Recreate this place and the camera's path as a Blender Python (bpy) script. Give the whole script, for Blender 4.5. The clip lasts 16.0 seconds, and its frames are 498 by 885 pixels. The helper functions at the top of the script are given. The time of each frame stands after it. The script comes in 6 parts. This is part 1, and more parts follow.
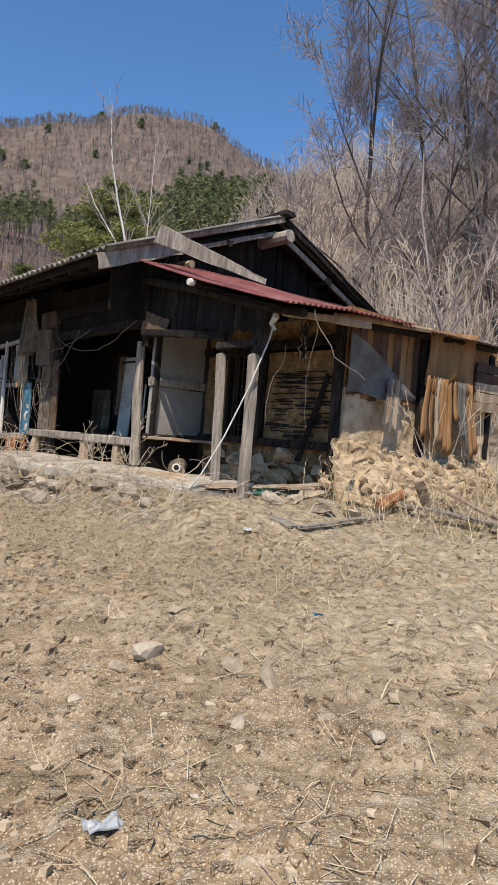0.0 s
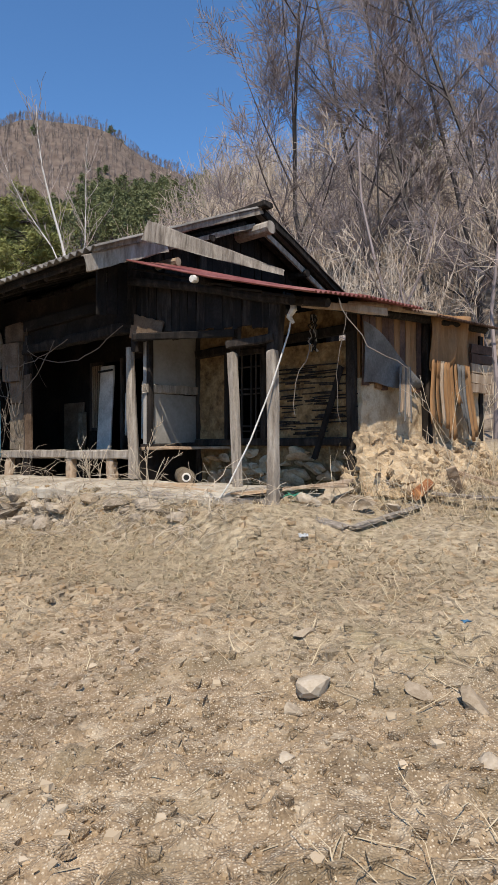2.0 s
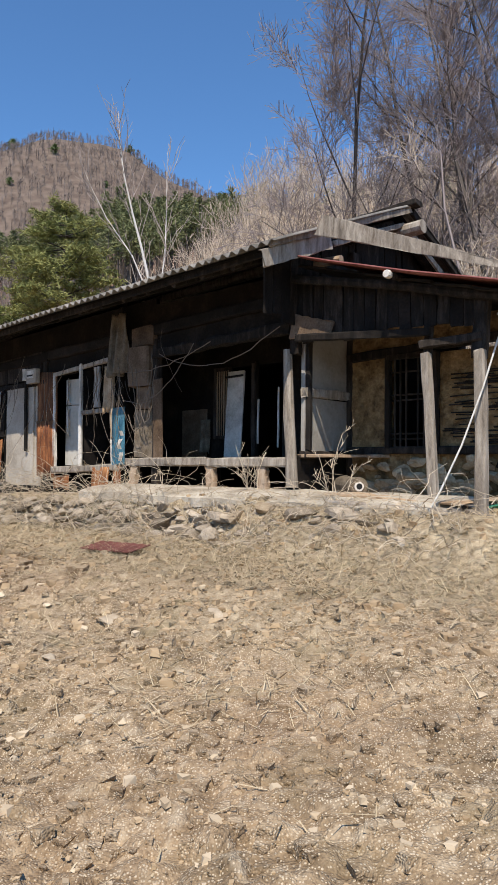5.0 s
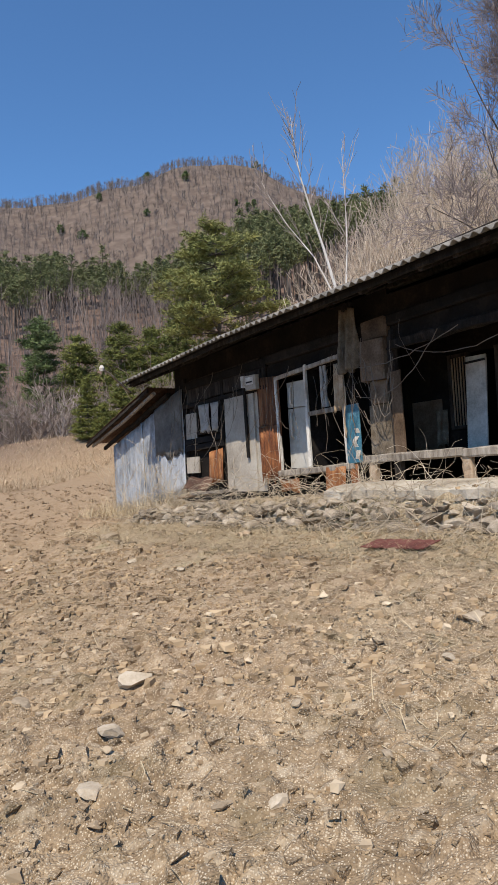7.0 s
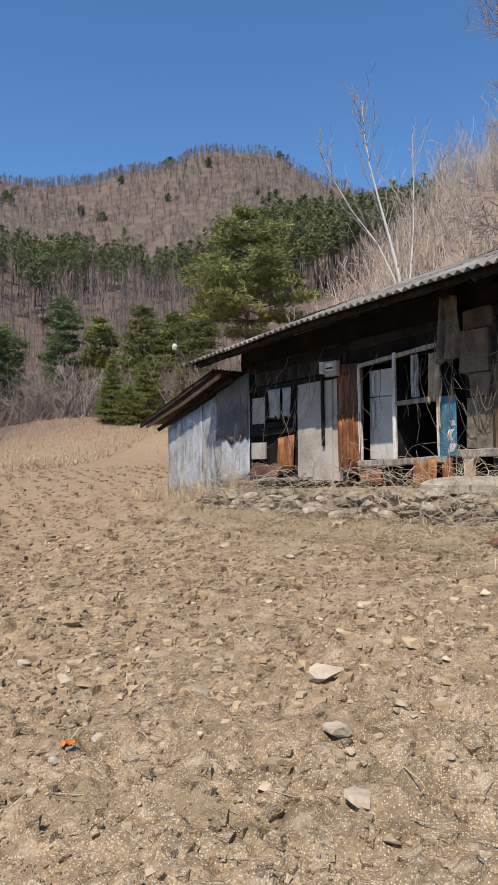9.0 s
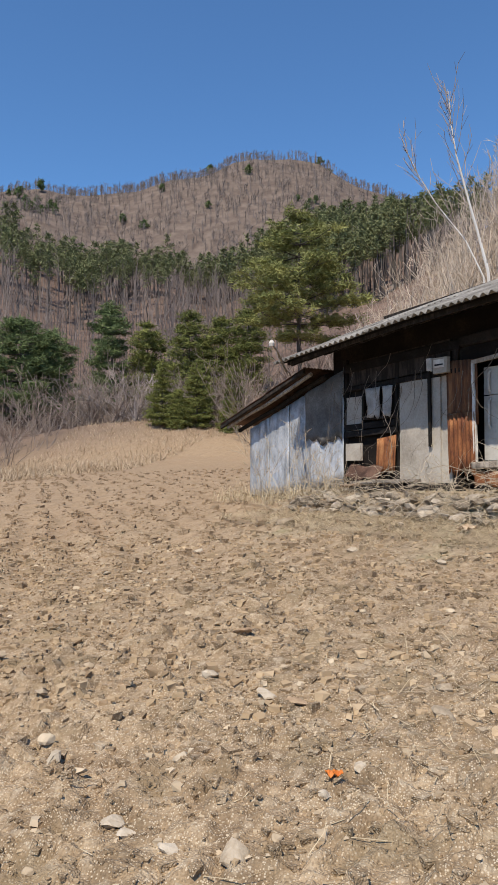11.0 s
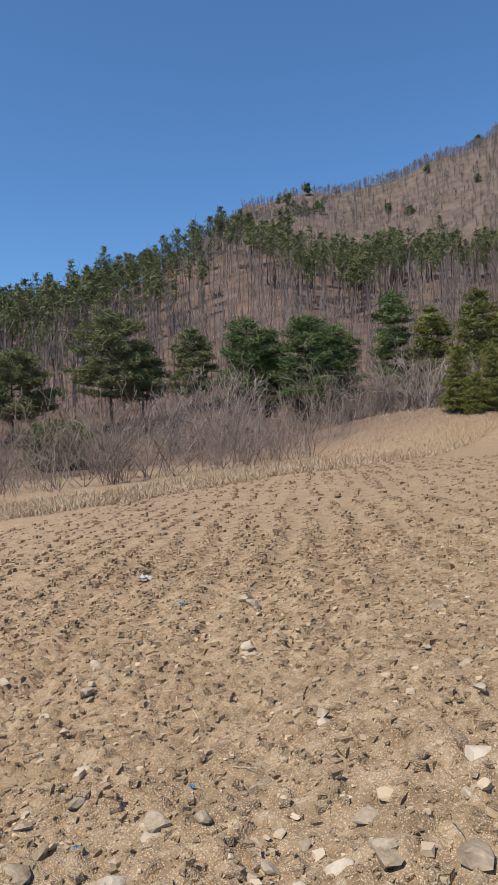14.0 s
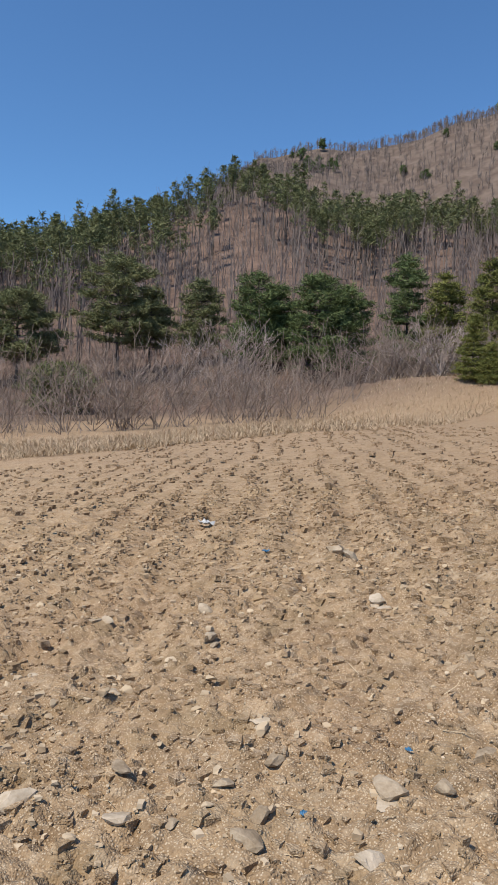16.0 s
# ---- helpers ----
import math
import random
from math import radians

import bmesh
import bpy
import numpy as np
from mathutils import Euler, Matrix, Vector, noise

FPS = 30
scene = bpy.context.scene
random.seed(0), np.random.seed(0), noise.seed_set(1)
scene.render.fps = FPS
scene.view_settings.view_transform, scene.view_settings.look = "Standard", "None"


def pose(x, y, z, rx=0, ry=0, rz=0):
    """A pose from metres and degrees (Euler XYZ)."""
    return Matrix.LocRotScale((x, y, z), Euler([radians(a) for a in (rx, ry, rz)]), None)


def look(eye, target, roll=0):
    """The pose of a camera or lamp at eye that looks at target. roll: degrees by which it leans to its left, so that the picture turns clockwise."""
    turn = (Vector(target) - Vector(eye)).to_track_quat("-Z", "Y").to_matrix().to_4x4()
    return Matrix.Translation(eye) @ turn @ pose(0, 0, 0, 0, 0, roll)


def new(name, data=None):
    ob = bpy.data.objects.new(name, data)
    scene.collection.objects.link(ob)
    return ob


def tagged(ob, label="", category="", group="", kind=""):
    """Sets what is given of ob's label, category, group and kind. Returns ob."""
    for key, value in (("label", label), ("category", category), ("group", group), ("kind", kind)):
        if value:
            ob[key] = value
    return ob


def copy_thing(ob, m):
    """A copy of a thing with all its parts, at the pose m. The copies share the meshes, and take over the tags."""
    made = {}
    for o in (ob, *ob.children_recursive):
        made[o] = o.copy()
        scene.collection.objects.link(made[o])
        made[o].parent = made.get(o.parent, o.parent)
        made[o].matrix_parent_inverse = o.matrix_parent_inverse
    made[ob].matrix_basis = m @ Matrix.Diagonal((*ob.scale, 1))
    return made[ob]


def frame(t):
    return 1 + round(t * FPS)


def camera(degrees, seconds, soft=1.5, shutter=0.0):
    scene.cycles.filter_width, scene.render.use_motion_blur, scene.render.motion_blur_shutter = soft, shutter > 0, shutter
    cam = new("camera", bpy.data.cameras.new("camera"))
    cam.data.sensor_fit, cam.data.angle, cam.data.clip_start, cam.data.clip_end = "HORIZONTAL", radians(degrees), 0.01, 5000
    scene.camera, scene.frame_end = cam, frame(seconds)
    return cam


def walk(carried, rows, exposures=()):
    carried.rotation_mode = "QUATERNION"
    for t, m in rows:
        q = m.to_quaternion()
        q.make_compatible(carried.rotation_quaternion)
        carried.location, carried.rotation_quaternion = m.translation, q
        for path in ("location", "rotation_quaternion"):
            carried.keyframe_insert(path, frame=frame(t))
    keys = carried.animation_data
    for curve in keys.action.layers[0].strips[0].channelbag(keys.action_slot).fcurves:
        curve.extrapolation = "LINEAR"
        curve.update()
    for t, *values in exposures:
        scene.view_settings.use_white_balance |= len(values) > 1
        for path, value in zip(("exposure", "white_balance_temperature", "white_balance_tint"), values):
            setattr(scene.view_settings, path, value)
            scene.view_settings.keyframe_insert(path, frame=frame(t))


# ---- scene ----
cam = camera(39.1, 16.0, soft=0.6)
PATH = [
    (0, (-1.952, -0.273, 1.854), (-2.288, 1.699, 1.857), 5.0),
    (0.5, (-2.166, -0.151, 1.875), (-2.507, 1.82, 1.871), 1.3),
    (1, (-2.405, -0.132, 1.851), (-2.748, 1.838, 1.852), 0.3),
    (1.5, (-2.725, -0.126, 1.859), (-2.982, 1.857, 1.875), -0.8),
    (2, (-2.984, -0.003, 1.832), (-3.104, 1.993, 1.845), -0.1),
    (2.5, (-3.271, 0.084, 1.846), (-3.363, 2.082, 1.871), -0.0),
    (3, (-3.585, 0.102, 1.852), (-3.643, 2.101, 1.889), 0.1),
    (3.2, (-3.672, 0.138, 1.84), (-3.712, 2.138, 1.875), 0.1),
    (5.3, (-4.904, 0.405, 1.718), (-5.095, 2.395, 1.782), -0.2),
    (5.5, (-5.033, 0.448, 1.727), (-5.266, 2.433, 1.789), -1.1),
    (5.8, (-5.232, 0.461, 1.698), (-5.596, 2.427, 1.771), -1.6),
    (6, (-5.341, 0.437, 1.699), (-5.766, 2.391, 1.765), -1.9),
    (6.5, (-5.673, 0.39, 1.666), (-6.176, 2.324, 1.747), -3.0),
    (7, (-6.014, 0.411, 1.631), (-6.573, 2.33, 1.72), -3.2),
    (7.5, (-6.341, 0.399, 1.629), (-6.946, 2.304, 1.703), -2.9),
    (8, (-6.652, 0.32, 1.624), (-7.249, 2.228, 1.689), -1.3),
    (8.2, (-6.747, 0.312, 1.628), (-7.325, 2.226, 1.689), -0.4),
    (10.3, (-7.848, 0.609, 1.547), (-8.434, 2.52, 1.613), -0.1),
    (10.5, (-7.955, 0.618, 1.546), (-8.583, 2.516, 1.617), 0.0),
    (11, (-8.232, 0.512, 1.519), (-8.915, 2.39, 1.599), 0.2),
    (11.5, (-8.501, 0.458, 1.51), (-9.247, 2.311, 1.6), 0.1),
    (12, (-8.815, 0.439, 1.495), (-9.733, 2.213, 1.577), -0.2),
    (12.5, (-9.083, 0.337, 1.429), (-10.115, 2.049, 1.497), -0.3),
    (12.7, (-9.19, 0.267, 1.449), (-10.259, 1.956, 1.513), -0.4),
    (12.9, (-9.279, 0.263, 1.444), (-10.421, 1.904, 1.511), -0.6),
    (13, (-9.31, 0.238, 1.43), (-10.49, 1.852, 1.499), -0.5),
    (13.5, (-9.564, 0.223, 1.395), (-10.845, 1.758, 1.467), -1.5),
    (14, (-9.817, 0.127, 1.359), (-11.157, 1.611, 1.424), -1.6),
    (14.5, (-10.032, 0.052, 1.351), (-11.381, 1.529, 1.376), 0.4),
    (15, (-10.245, 0.043, 1.318), (-11.574, 1.538, 1.304), 2.5),
    (15.5, (-10.541, -0.092, 1.236), (-11.867, 1.405, 1.193), 3.2),
    (16, (-10.873, -0.207, 1.194), (-12.2, 1.289, 1.139), 2.3),
]
walk(cam, [(t, look(eye, target, roll)) for t, eye, target, roll in PATH], exposures=((0.0, 0.16, 6850, 10), (3.2, 0.17, 6850, 10), (5.3, 0.27, 6850, 10), (6.2, 0.25, 6850, 10), (7.2, 0.13, 6850, 10), (8.2, 0.13, 6850, 10), (11.5, 0.14, 6850, 10), (12.5, 0.05, 6850, 10), (13.8, 0.04, 6850, 10), (16.0, 0.04, 6850, 10)))

# ---- light ----
SUN_ELEV, SUN_TO = 54.0, Vector((-0.045, -0.999, 0.0))
world = bpy.data.worlds.new("sky")
scene.world = world
world.use_nodes = True
wn = world.node_tree
bg = wn.nodes["Background"]
sky = wn.nodes.new("ShaderNodeTexSky")
sky.sky_type, sky.sun_disc = "NISHITA", False
sky.sun_elevation = radians(SUN_ELEV)
sky.sun_rotation = math.atan2(SUN_TO.x, SUN_TO.y)
sky.altitude, sky.air_density, sky.dust_density, sky.ozone_density = 400, 1.0, 0.25, 3.0
tint = wn.nodes.new("ShaderNodeMix")
tint.data_type, tint.blend_type = "RGBA", "MULTIPLY"
tint.inputs[0].default_value = 1.0
wn.links.new(sky.outputs[0], tint.inputs[6])
tint.inputs[7].default_value = (0.62, 0.95, 1.22, 1)
wn.links.new(tint.outputs[2], bg.inputs[0])
bg.inputs[1].default_value = 0.13
sun = new("sun", bpy.data.lights.new("sun", "SUN"))
sun.data.energy, sun.data.angle, sun.data.color = 4.8, radians(0.5), (1.0, 0.93, 0.84)
sd = SUN_TO.normalized() * math.cos(radians(SUN_ELEV)) + Vector((0, 0, math.sin(radians(SUN_ELEV))))
sun.matrix_world = look(sd * 60, (0, 0, 0))
scene.view_settings.exposure = 0.1

# ---- materials ----


def material(name, colors, scale=4.0, fine=60.0, bump=0.3, rough=0.9, metal=0.0, streak=None, random_amount=0.0, depth=0.02, coords="world"):
    """Procedural surface: broad blotches from a ramp of colours, fine grain over it, and relief from both."""
    m = bpy.data.materials.new(name)
    m.use_nodes = True
    t = m.node_tree
    b = t.nodes["Principled BSDF"]
    b.inputs["Roughness"].default_value, b.inputs["Metallic"].default_value = rough, metal
    b.inputs["Specular IOR Level"].default_value = 0.25
    if coords == "world":
        src = t.nodes.new("ShaderNodeNewGeometry").outputs["Position"]
    else:
        src = t.nodes.new("ShaderNodeTexCoord").outputs["Object"]
    if streak:
        mp = t.nodes.new("ShaderNodeMapping")
        mp.inputs["Scale"].default_value = streak
        t.links.new(src, mp.inputs[0])
        src = mp.outputs[0]
    big, small = t.nodes.new("ShaderNodeTexNoise"), t.nodes.new("ShaderNodeTexNoise")
    for node, sc, det in ((big, scale, 6.0), (small, fine, 5.0)):
        node.inputs["Scale"].default_value, node.inputs["Detail"].default_value = sc, det
        node.inputs["Roughness"].default_value = 0.62
        t.links.new(src, node.inputs["Vector"])
    mix = t.nodes.new("ShaderNodeMath")
    mix.operation = "MULTIPLY_ADD"
    t.links.new(small.outputs[0], mix.inputs[0])
    mix.inputs[1].default_value = 0.45
    part_ = t.nodes.new("ShaderNodeMath")
    part_.operation = "MULTIPLY_ADD"
    t.links.new(big.outputs[0], part_.inputs[0])
    part_.inputs[1].default_value, part_.inputs[2].default_value = 1.0, -0.225
    t.links.new(part_.outputs[0], mix.inputs[2])
    fac = mix.outputs[0]
    if random_amount:
        info = t.nodes.new("ShaderNodeObjectInfo")
        r = t.nodes.new("ShaderNodeMath")
        r.operation = "MULTIPLY_ADD"
        t.links.new(info.outputs["Random"], r.inputs[0])
        r.inputs[1].default_value = random_amount
        r2 = t.nodes.new("ShaderNodeMath")
        r2.operation = "SUBTRACT"
        t.links.new(fac, r2.inputs[0])
        r2.inputs[1].default_value = random_amount / 2
        t.links.new(r2.outputs[0], r.inputs[2])
        fac = r.outputs[0]
    ramp = t.nodes.new("ShaderNodeValToRGB")
    el = ramp.color_ramp.elements
    while len(el) < len(colors):
        el.new(0.5)
    for i, c in enumerate(colors):
        el[i].position = 0.28 + 0.46 * i / max(1, len(colors) - 1)
        el[i].color = (*c, 1)
    t.links.new(fac, ramp.inputs[0])
    t.links.new(ramp.outputs[0], b.inputs["Base Color"])
    if bump:
        bm = t.nodes.new("ShaderNodeBump")
        bm.inputs["Strength"].default_value, bm.inputs["Distance"].default_value = bump, depth
        t.links.new(mix.outputs[0], bm.inputs["Height"])
        t.links.new(bm.outputs[0], b.inputs["Normal"])
    return m


def island_material(name, c0, c1, rough=0.85, dark=None):
    """Foliage and twigs: a colour of its own for each loose piece."""
    m = bpy.data.materials.new(name)
    m.use_nodes = True
    t = m.node_tree
    b = t.nodes["Principled BSDF"]
    b.inputs["Roughness"].default_value = rough
    b.inputs["Specular IOR Level"].default_value = 0.15
    g = t.nodes.new("ShaderNodeNewGeometry")
    ramp = t.nodes.new("ShaderNodeValToRGB")
    ramp.color_ramp.elements[0].color, ramp.color_ramp.elements[1].color = (*c0, 1), (*c1, 1)
    if dark:
        e = ramp.color_ramp.elements.new(0.5)
        e.color = (*dark, 1)
    n1 = t.nodes.new("ShaderNodeTexNoise")
    n1.inputs["Scale"].default_value = 0.35
    t.links.new(g.outputs["Position"], n1.inputs["Vector"])
    mx = t.nodes.new("ShaderNodeMath")
    mx.operation = "MULTIPLY_ADD"
    t.links.new(g.outputs["Random Per Island"], mx.inputs[0])
    mx.inputs[1].default_value = 0.6
    ad = t.nodes.new("ShaderNodeMath")
    ad.operation = "MULTIPLY_ADD"
    t.links.new(n1.outputs[0], ad.inputs[0])
    ad.inputs[1].default_value, ad.inputs[2].default_value = 1.0, -0.3
    t.links.new(ad.outputs[0], mx.inputs[2])
    t.links.new(mx.outputs[0], ramp.inputs[0])
    t.links.new(ramp.outputs[0], b.inputs["Base Color"])
    return m


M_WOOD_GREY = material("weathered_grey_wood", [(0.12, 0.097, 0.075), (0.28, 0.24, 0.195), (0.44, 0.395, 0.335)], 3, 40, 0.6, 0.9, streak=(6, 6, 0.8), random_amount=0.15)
# both near-black woods also hold the shade under eaves and indoors
M_WOOD_DARK = material("shaded_sooty_old_wood", [(0.006, 0.005, 0.004), (0.018, 0.014, 0.011), (0.06, 0.047, 0.038)], 3, 40, 0.6, 0.92, streak=(5, 5, 1.0), random_amount=0.2)
M_WOOD_BLACK = material("shade_blackened_wood", [(0.004, 0.0035, 0.003), (0.011, 0.009, 0.008), (0.03, 0.024, 0.02)], 3, 40, 0.5, 0.95, random_amount=0.2)
M_WOOD_TAN = material("pale_board", [(0.20, 0.13, 0.08), (0.34, 0.25, 0.17), (0.46, 0.37, 0.28)], 2, 30, 0.4, 0.85, streak=(5, 5, 0.7), random_amount=0.15)
# one earth in two tones, painting the shaded front and the sunlit side
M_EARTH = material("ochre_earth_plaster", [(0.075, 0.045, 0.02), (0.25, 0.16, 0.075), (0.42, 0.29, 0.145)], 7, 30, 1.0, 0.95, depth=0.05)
M_EARTH_LIT = material("sunlit_crumbled_clay", [(0.21, 0.145, 0.085), (0.42, 0.31, 0.19), (0.57, 0.455, 0.31)], 6, 40, 0.9, 0.95, depth=0.03, random_amount=0.2)
# near-black earth: soot plus the shade of hall and rooms
M_SHADED_SOOT_EARTH = material("shaded_sooty_earth_wall", [(0.004, 0.003, 0.0025), (0.011, 0.008, 0.006), (0.032, 0.023, 0.016)], 2.2, 25, 0.7, 0.95)
M_CEMENT = material("grey_cement_render", [(0.27, 0.235, 0.19), (0.40, 0.355, 0.295), (0.50, 0.455, 0.385)], 1.6, 30, 0.35, 0.9)
M_PAPER = material("grey_papered_panel", [(0.22, 0.205, 0.18), (0.31, 0.295, 0.265), (0.38, 0.36, 0.33)], 1.4, 20, 0.2, 0.9)
M_ROOF = material("grey_cement_roofing", [(0.10, 0.092, 0.08), (0.20, 0.185, 0.165), (0.32, 0.30, 0.27)], 2.5, 35, 0.4, 0.9, random_amount=0.2)
M_RUST = material("rusty_sheet_iron", [(0.10, 0.035, 0.018), (0.26, 0.10, 0.04), (0.48, 0.24, 0.10)], 3, 30, 0.5, 0.75, metal=0.15, streak=(3, 3, 0.8), random_amount=0.2)
M_RUST_DARK = material("dark_rusted_iron", [(0.035, 0.02, 0.015), (0.09, 0.05, 0.035), (0.17, 0.10, 0.07)], 3, 30, 0.5, 0.8, metal=0.1, random_amount=0.2)
M_RUST_OLD = material("streaked_brown_rust", [(0.05, 0.024, 0.015), (0.15, 0.065, 0.032), (0.32, 0.15, 0.065)], 3, 30, 0.5, 0.8, metal=0.1, streak=(6, 6, 0.5), random_amount=0.1)
M_RED = material("faded_red_tin", [(0.11, 0.03, 0.027), (0.19, 0.062, 0.055), (0.28, 0.13, 0.115)], 3, 30, 0.3, 0.6, random_amount=0.1)
M_TIN = material("weathered_zinc_sheet", [(0.16, 0.165, 0.17), (0.40, 0.42, 0.44), (0.60, 0.62, 0.64)], 3.0, 30, 0.3, 0.5, metal=0.25, streak=(2.0, 2.0, 0.8), random_amount=0.25)
M_WHITE = material("dirty_white_paint", [(0.36, 0.33, 0.28), (0.58, 0.54, 0.48), (0.74, 0.71, 0.65)], 4, 40, 0.2, 0.6)
M_FRIDGE = material("cream_enamel", [(0.40, 0.375, 0.32), (0.52, 0.49, 0.43), (0.60, 0.57, 0.51)], 2, 20, 0.05, 0.4)
M_BLUE = material("faded_blue_paint", [(0.03, 0.10, 0.15), (0.055, 0.18, 0.25), (0.16, 0.28, 0.33)], 5, 40, 0.3, 0.6)
M_CLOTH = material("grey_cloth", [(0.22, 0.21, 0.19), (0.36, 0.34, 0.31), (0.48, 0.46, 0.43)], 6, 90, 0.3, 0.95)
M_CLOTH_DARK = material("olive_cloth", [(0.08, 0.06, 0.038), (0.165, 0.13, 0.092), (0.28, 0.232, 0.175)], 6, 90, 0.3, 0.95)
M_RAG = material("brown_rag", [(0.25, 0.16, 0.09), (0.42, 0.30, 0.19), (0.55, 0.43, 0.31)], 6, 90, 0.3, 0.95)
M_CARD = material("stained_brown_plywood", [(0.055, 0.034, 0.02), (0.115, 0.076, 0.048), (0.20, 0.142, 0.098)], 3, 40, 0.3, 0.9, random_amount=0.2)
M_FELT = material("dark_grey_roofing_felt", [(0.07, 0.066, 0.06), (0.13, 0.123, 0.112), (0.22, 0.21, 0.195)], 3, 40, 0.3, 0.85)
# dimmer copy of the vine; the shade under the eave is in its colour
M_VINE_DIM = island_material("shaded_grey_vine", (0.09, 0.075, 0.06), (0.24, 0.20, 0.16))
M_APRON = material("worn_pale_concrete", [(0.24, 0.20, 0.15), (0.42, 0.37, 0.295), (0.56, 0.505, 0.42)], 3, 35, 0.6, 0.95, depth=0.03)
M_ROPE = material("pale_rope", [(0.42, 0.40, 0.36), (0.58, 0.56, 0.51), (0.7, 0.68, 0.64)], 20, 200, 0.4, 0.9)
M_TARP = material("brown_tarpaulin", [(0.15, 0.075, 0.03), (0.26, 0.135, 0.055), (0.36, 0.21, 0.10)], 2, 20, 0.3, 0.7, streak=(4, 4, 0.6))
M_STONE = material("field_stone", [(0.25, 0.19, 0.125), (0.39, 0.315, 0.225), (0.51, 0.43, 0.33)], 6, 60, 0.5, 0.92, random_amount=0.35)
M_PLASTIC_BLUE = material("blue_plastic", [(0.02, 0.09, 0.18), (0.03, 0.13, 0.25), (0.10, 0.22, 0.33)], 20, 90, 0.2, 0.4)
M_PLASTIC_CLEAR = material("pale_plastic", [(0.26, 0.27, 0.27), (0.38, 0.39, 0.39), (0.55, 0.55, 0.55)], 20, 90, 0.2, 0.3)
M_PLASTIC_GREEN = material("green_plastic", [(0.03, 0.16, 0.10), (0.06, 0.26, 0.17), (0.2, 0.4, 0.3)], 20, 90, 0.2, 0.4)
M_WIRE = material("black_wire", [(0.01, 0.01, 0.01), (0.02, 0.02, 0.02)], 10, 50, 0, 0.6)
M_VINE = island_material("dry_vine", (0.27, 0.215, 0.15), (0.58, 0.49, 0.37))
M_STRAW = island_material("dry_straw", (0.30, 0.23, 0.145), (0.64, 0.53, 0.36), dark=(0.47, 0.375, 0.24))
M_REED = island_material("blond_grass", (0.29, 0.215, 0.14), (0.56, 0.445, 0.32), dark=(0.42, 0.325, 0.22))
M_TWIG = island_material("grey_twigs", (0.18, 0.145, 0.125), (0.42, 0.355, 0.32))
M_TWIG_TAN = island_material("tan_twigs", (0.27, 0.21, 0.155), (0.60, 0.505, 0.41))
M_SHRUB = island_material("brown_grey_twigs", (0.12, 0.092, 0.075), (0.32, 0.26, 0.22))
M_TWIG_DIM = island_material("purplish_twigs", (0.13, 0.105, 0.098), (0.33, 0.275, 0.262))
M_BARK = island_material("dark_bark", (0.045, 0.038, 0.034), (0.14, 0.12, 0.105))
M_BIRCH = island_material("pale_bark", (0.40, 0.37, 0.33), (0.66, 0.63, 0.59))
M_PINE = island_material("pine_needles", (0.075, 0.088, 0.042), (0.26, 0.26, 0.13), dark=(0.15, 0.165, 0.075))
M_PINE_YELLOW = island_material("yellow_green_needles", (0.085, 0.105, 0.035), (0.36, 0.35, 0.13), dark=(0.205, 0.22, 0.078))
M_PINE_OLIVE = island_material("olive_needles", (0.07, 0.085, 0.025), (0.25, 0.25, 0.075), dark=(0.15, 0.165, 0.05))
M_PINE_DARK = island_material("dark_needles", (0.055, 0.082, 0.034), (0.20, 0.24, 0.10), dark=(0.11, 0.15, 0.06))
M_FAR_BARE = island_material("far_bare_wood", (0.11, 0.086, 0.075), (0.255, 0.21, 0.188), dark=(0.172, 0.14, 0.125))

# ---- building helpers ----


def lattice(ix, iy, seed):
    """Hash of whole-number cells to 0..1."""
    v = np.sin(ix * 127.1 + iy * 311.7 + seed * 74.7) * 43758.5453
    return v - np.floor(v)


def noise2(x, y, seed=0):
    ix, iy = np.floor(x), np.floor(y)
    fx, fy = x - ix, y - iy
    fx, fy = fx * fx * (3 - 2 * fx), fy * fy * (3 - 2 * fy)
    a, b = lattice(ix, iy, seed), lattice(ix + 1, iy, seed)
    c, d = lattice(ix, iy + 1, seed), lattice(ix + 1, iy + 1, seed)
    return (a + (b - a) * fx) * (1 - fy) + (c + (d - c) * fx) * fy - 0.5


def np_mesh(name, V, F, mat, smooth=False):
    """A mesh from arrays of corners and triangles or quads."""
    V, F = np.asarray(V, np.float32), np.asarray(F, np.int32)
    me = bpy.data.meshes.new(name)
    k = F.shape[1]
    me.vertices.add(len(V))
    me.vertices.foreach_set("co", V.ravel())
    me.loops.add(F.size)
    me.loops.foreach_set("vertex_index", F.ravel())
    me.polygons.add(len(F))
    me.polygons.foreach_set("loop_start", np.arange(0, F.size, k, dtype=np.int32))
    me.polygons.foreach_set("use_smooth", np.full(len(F), smooth))
    me.update(calc_edges=True)
    me.materials.append(mat)
    return me


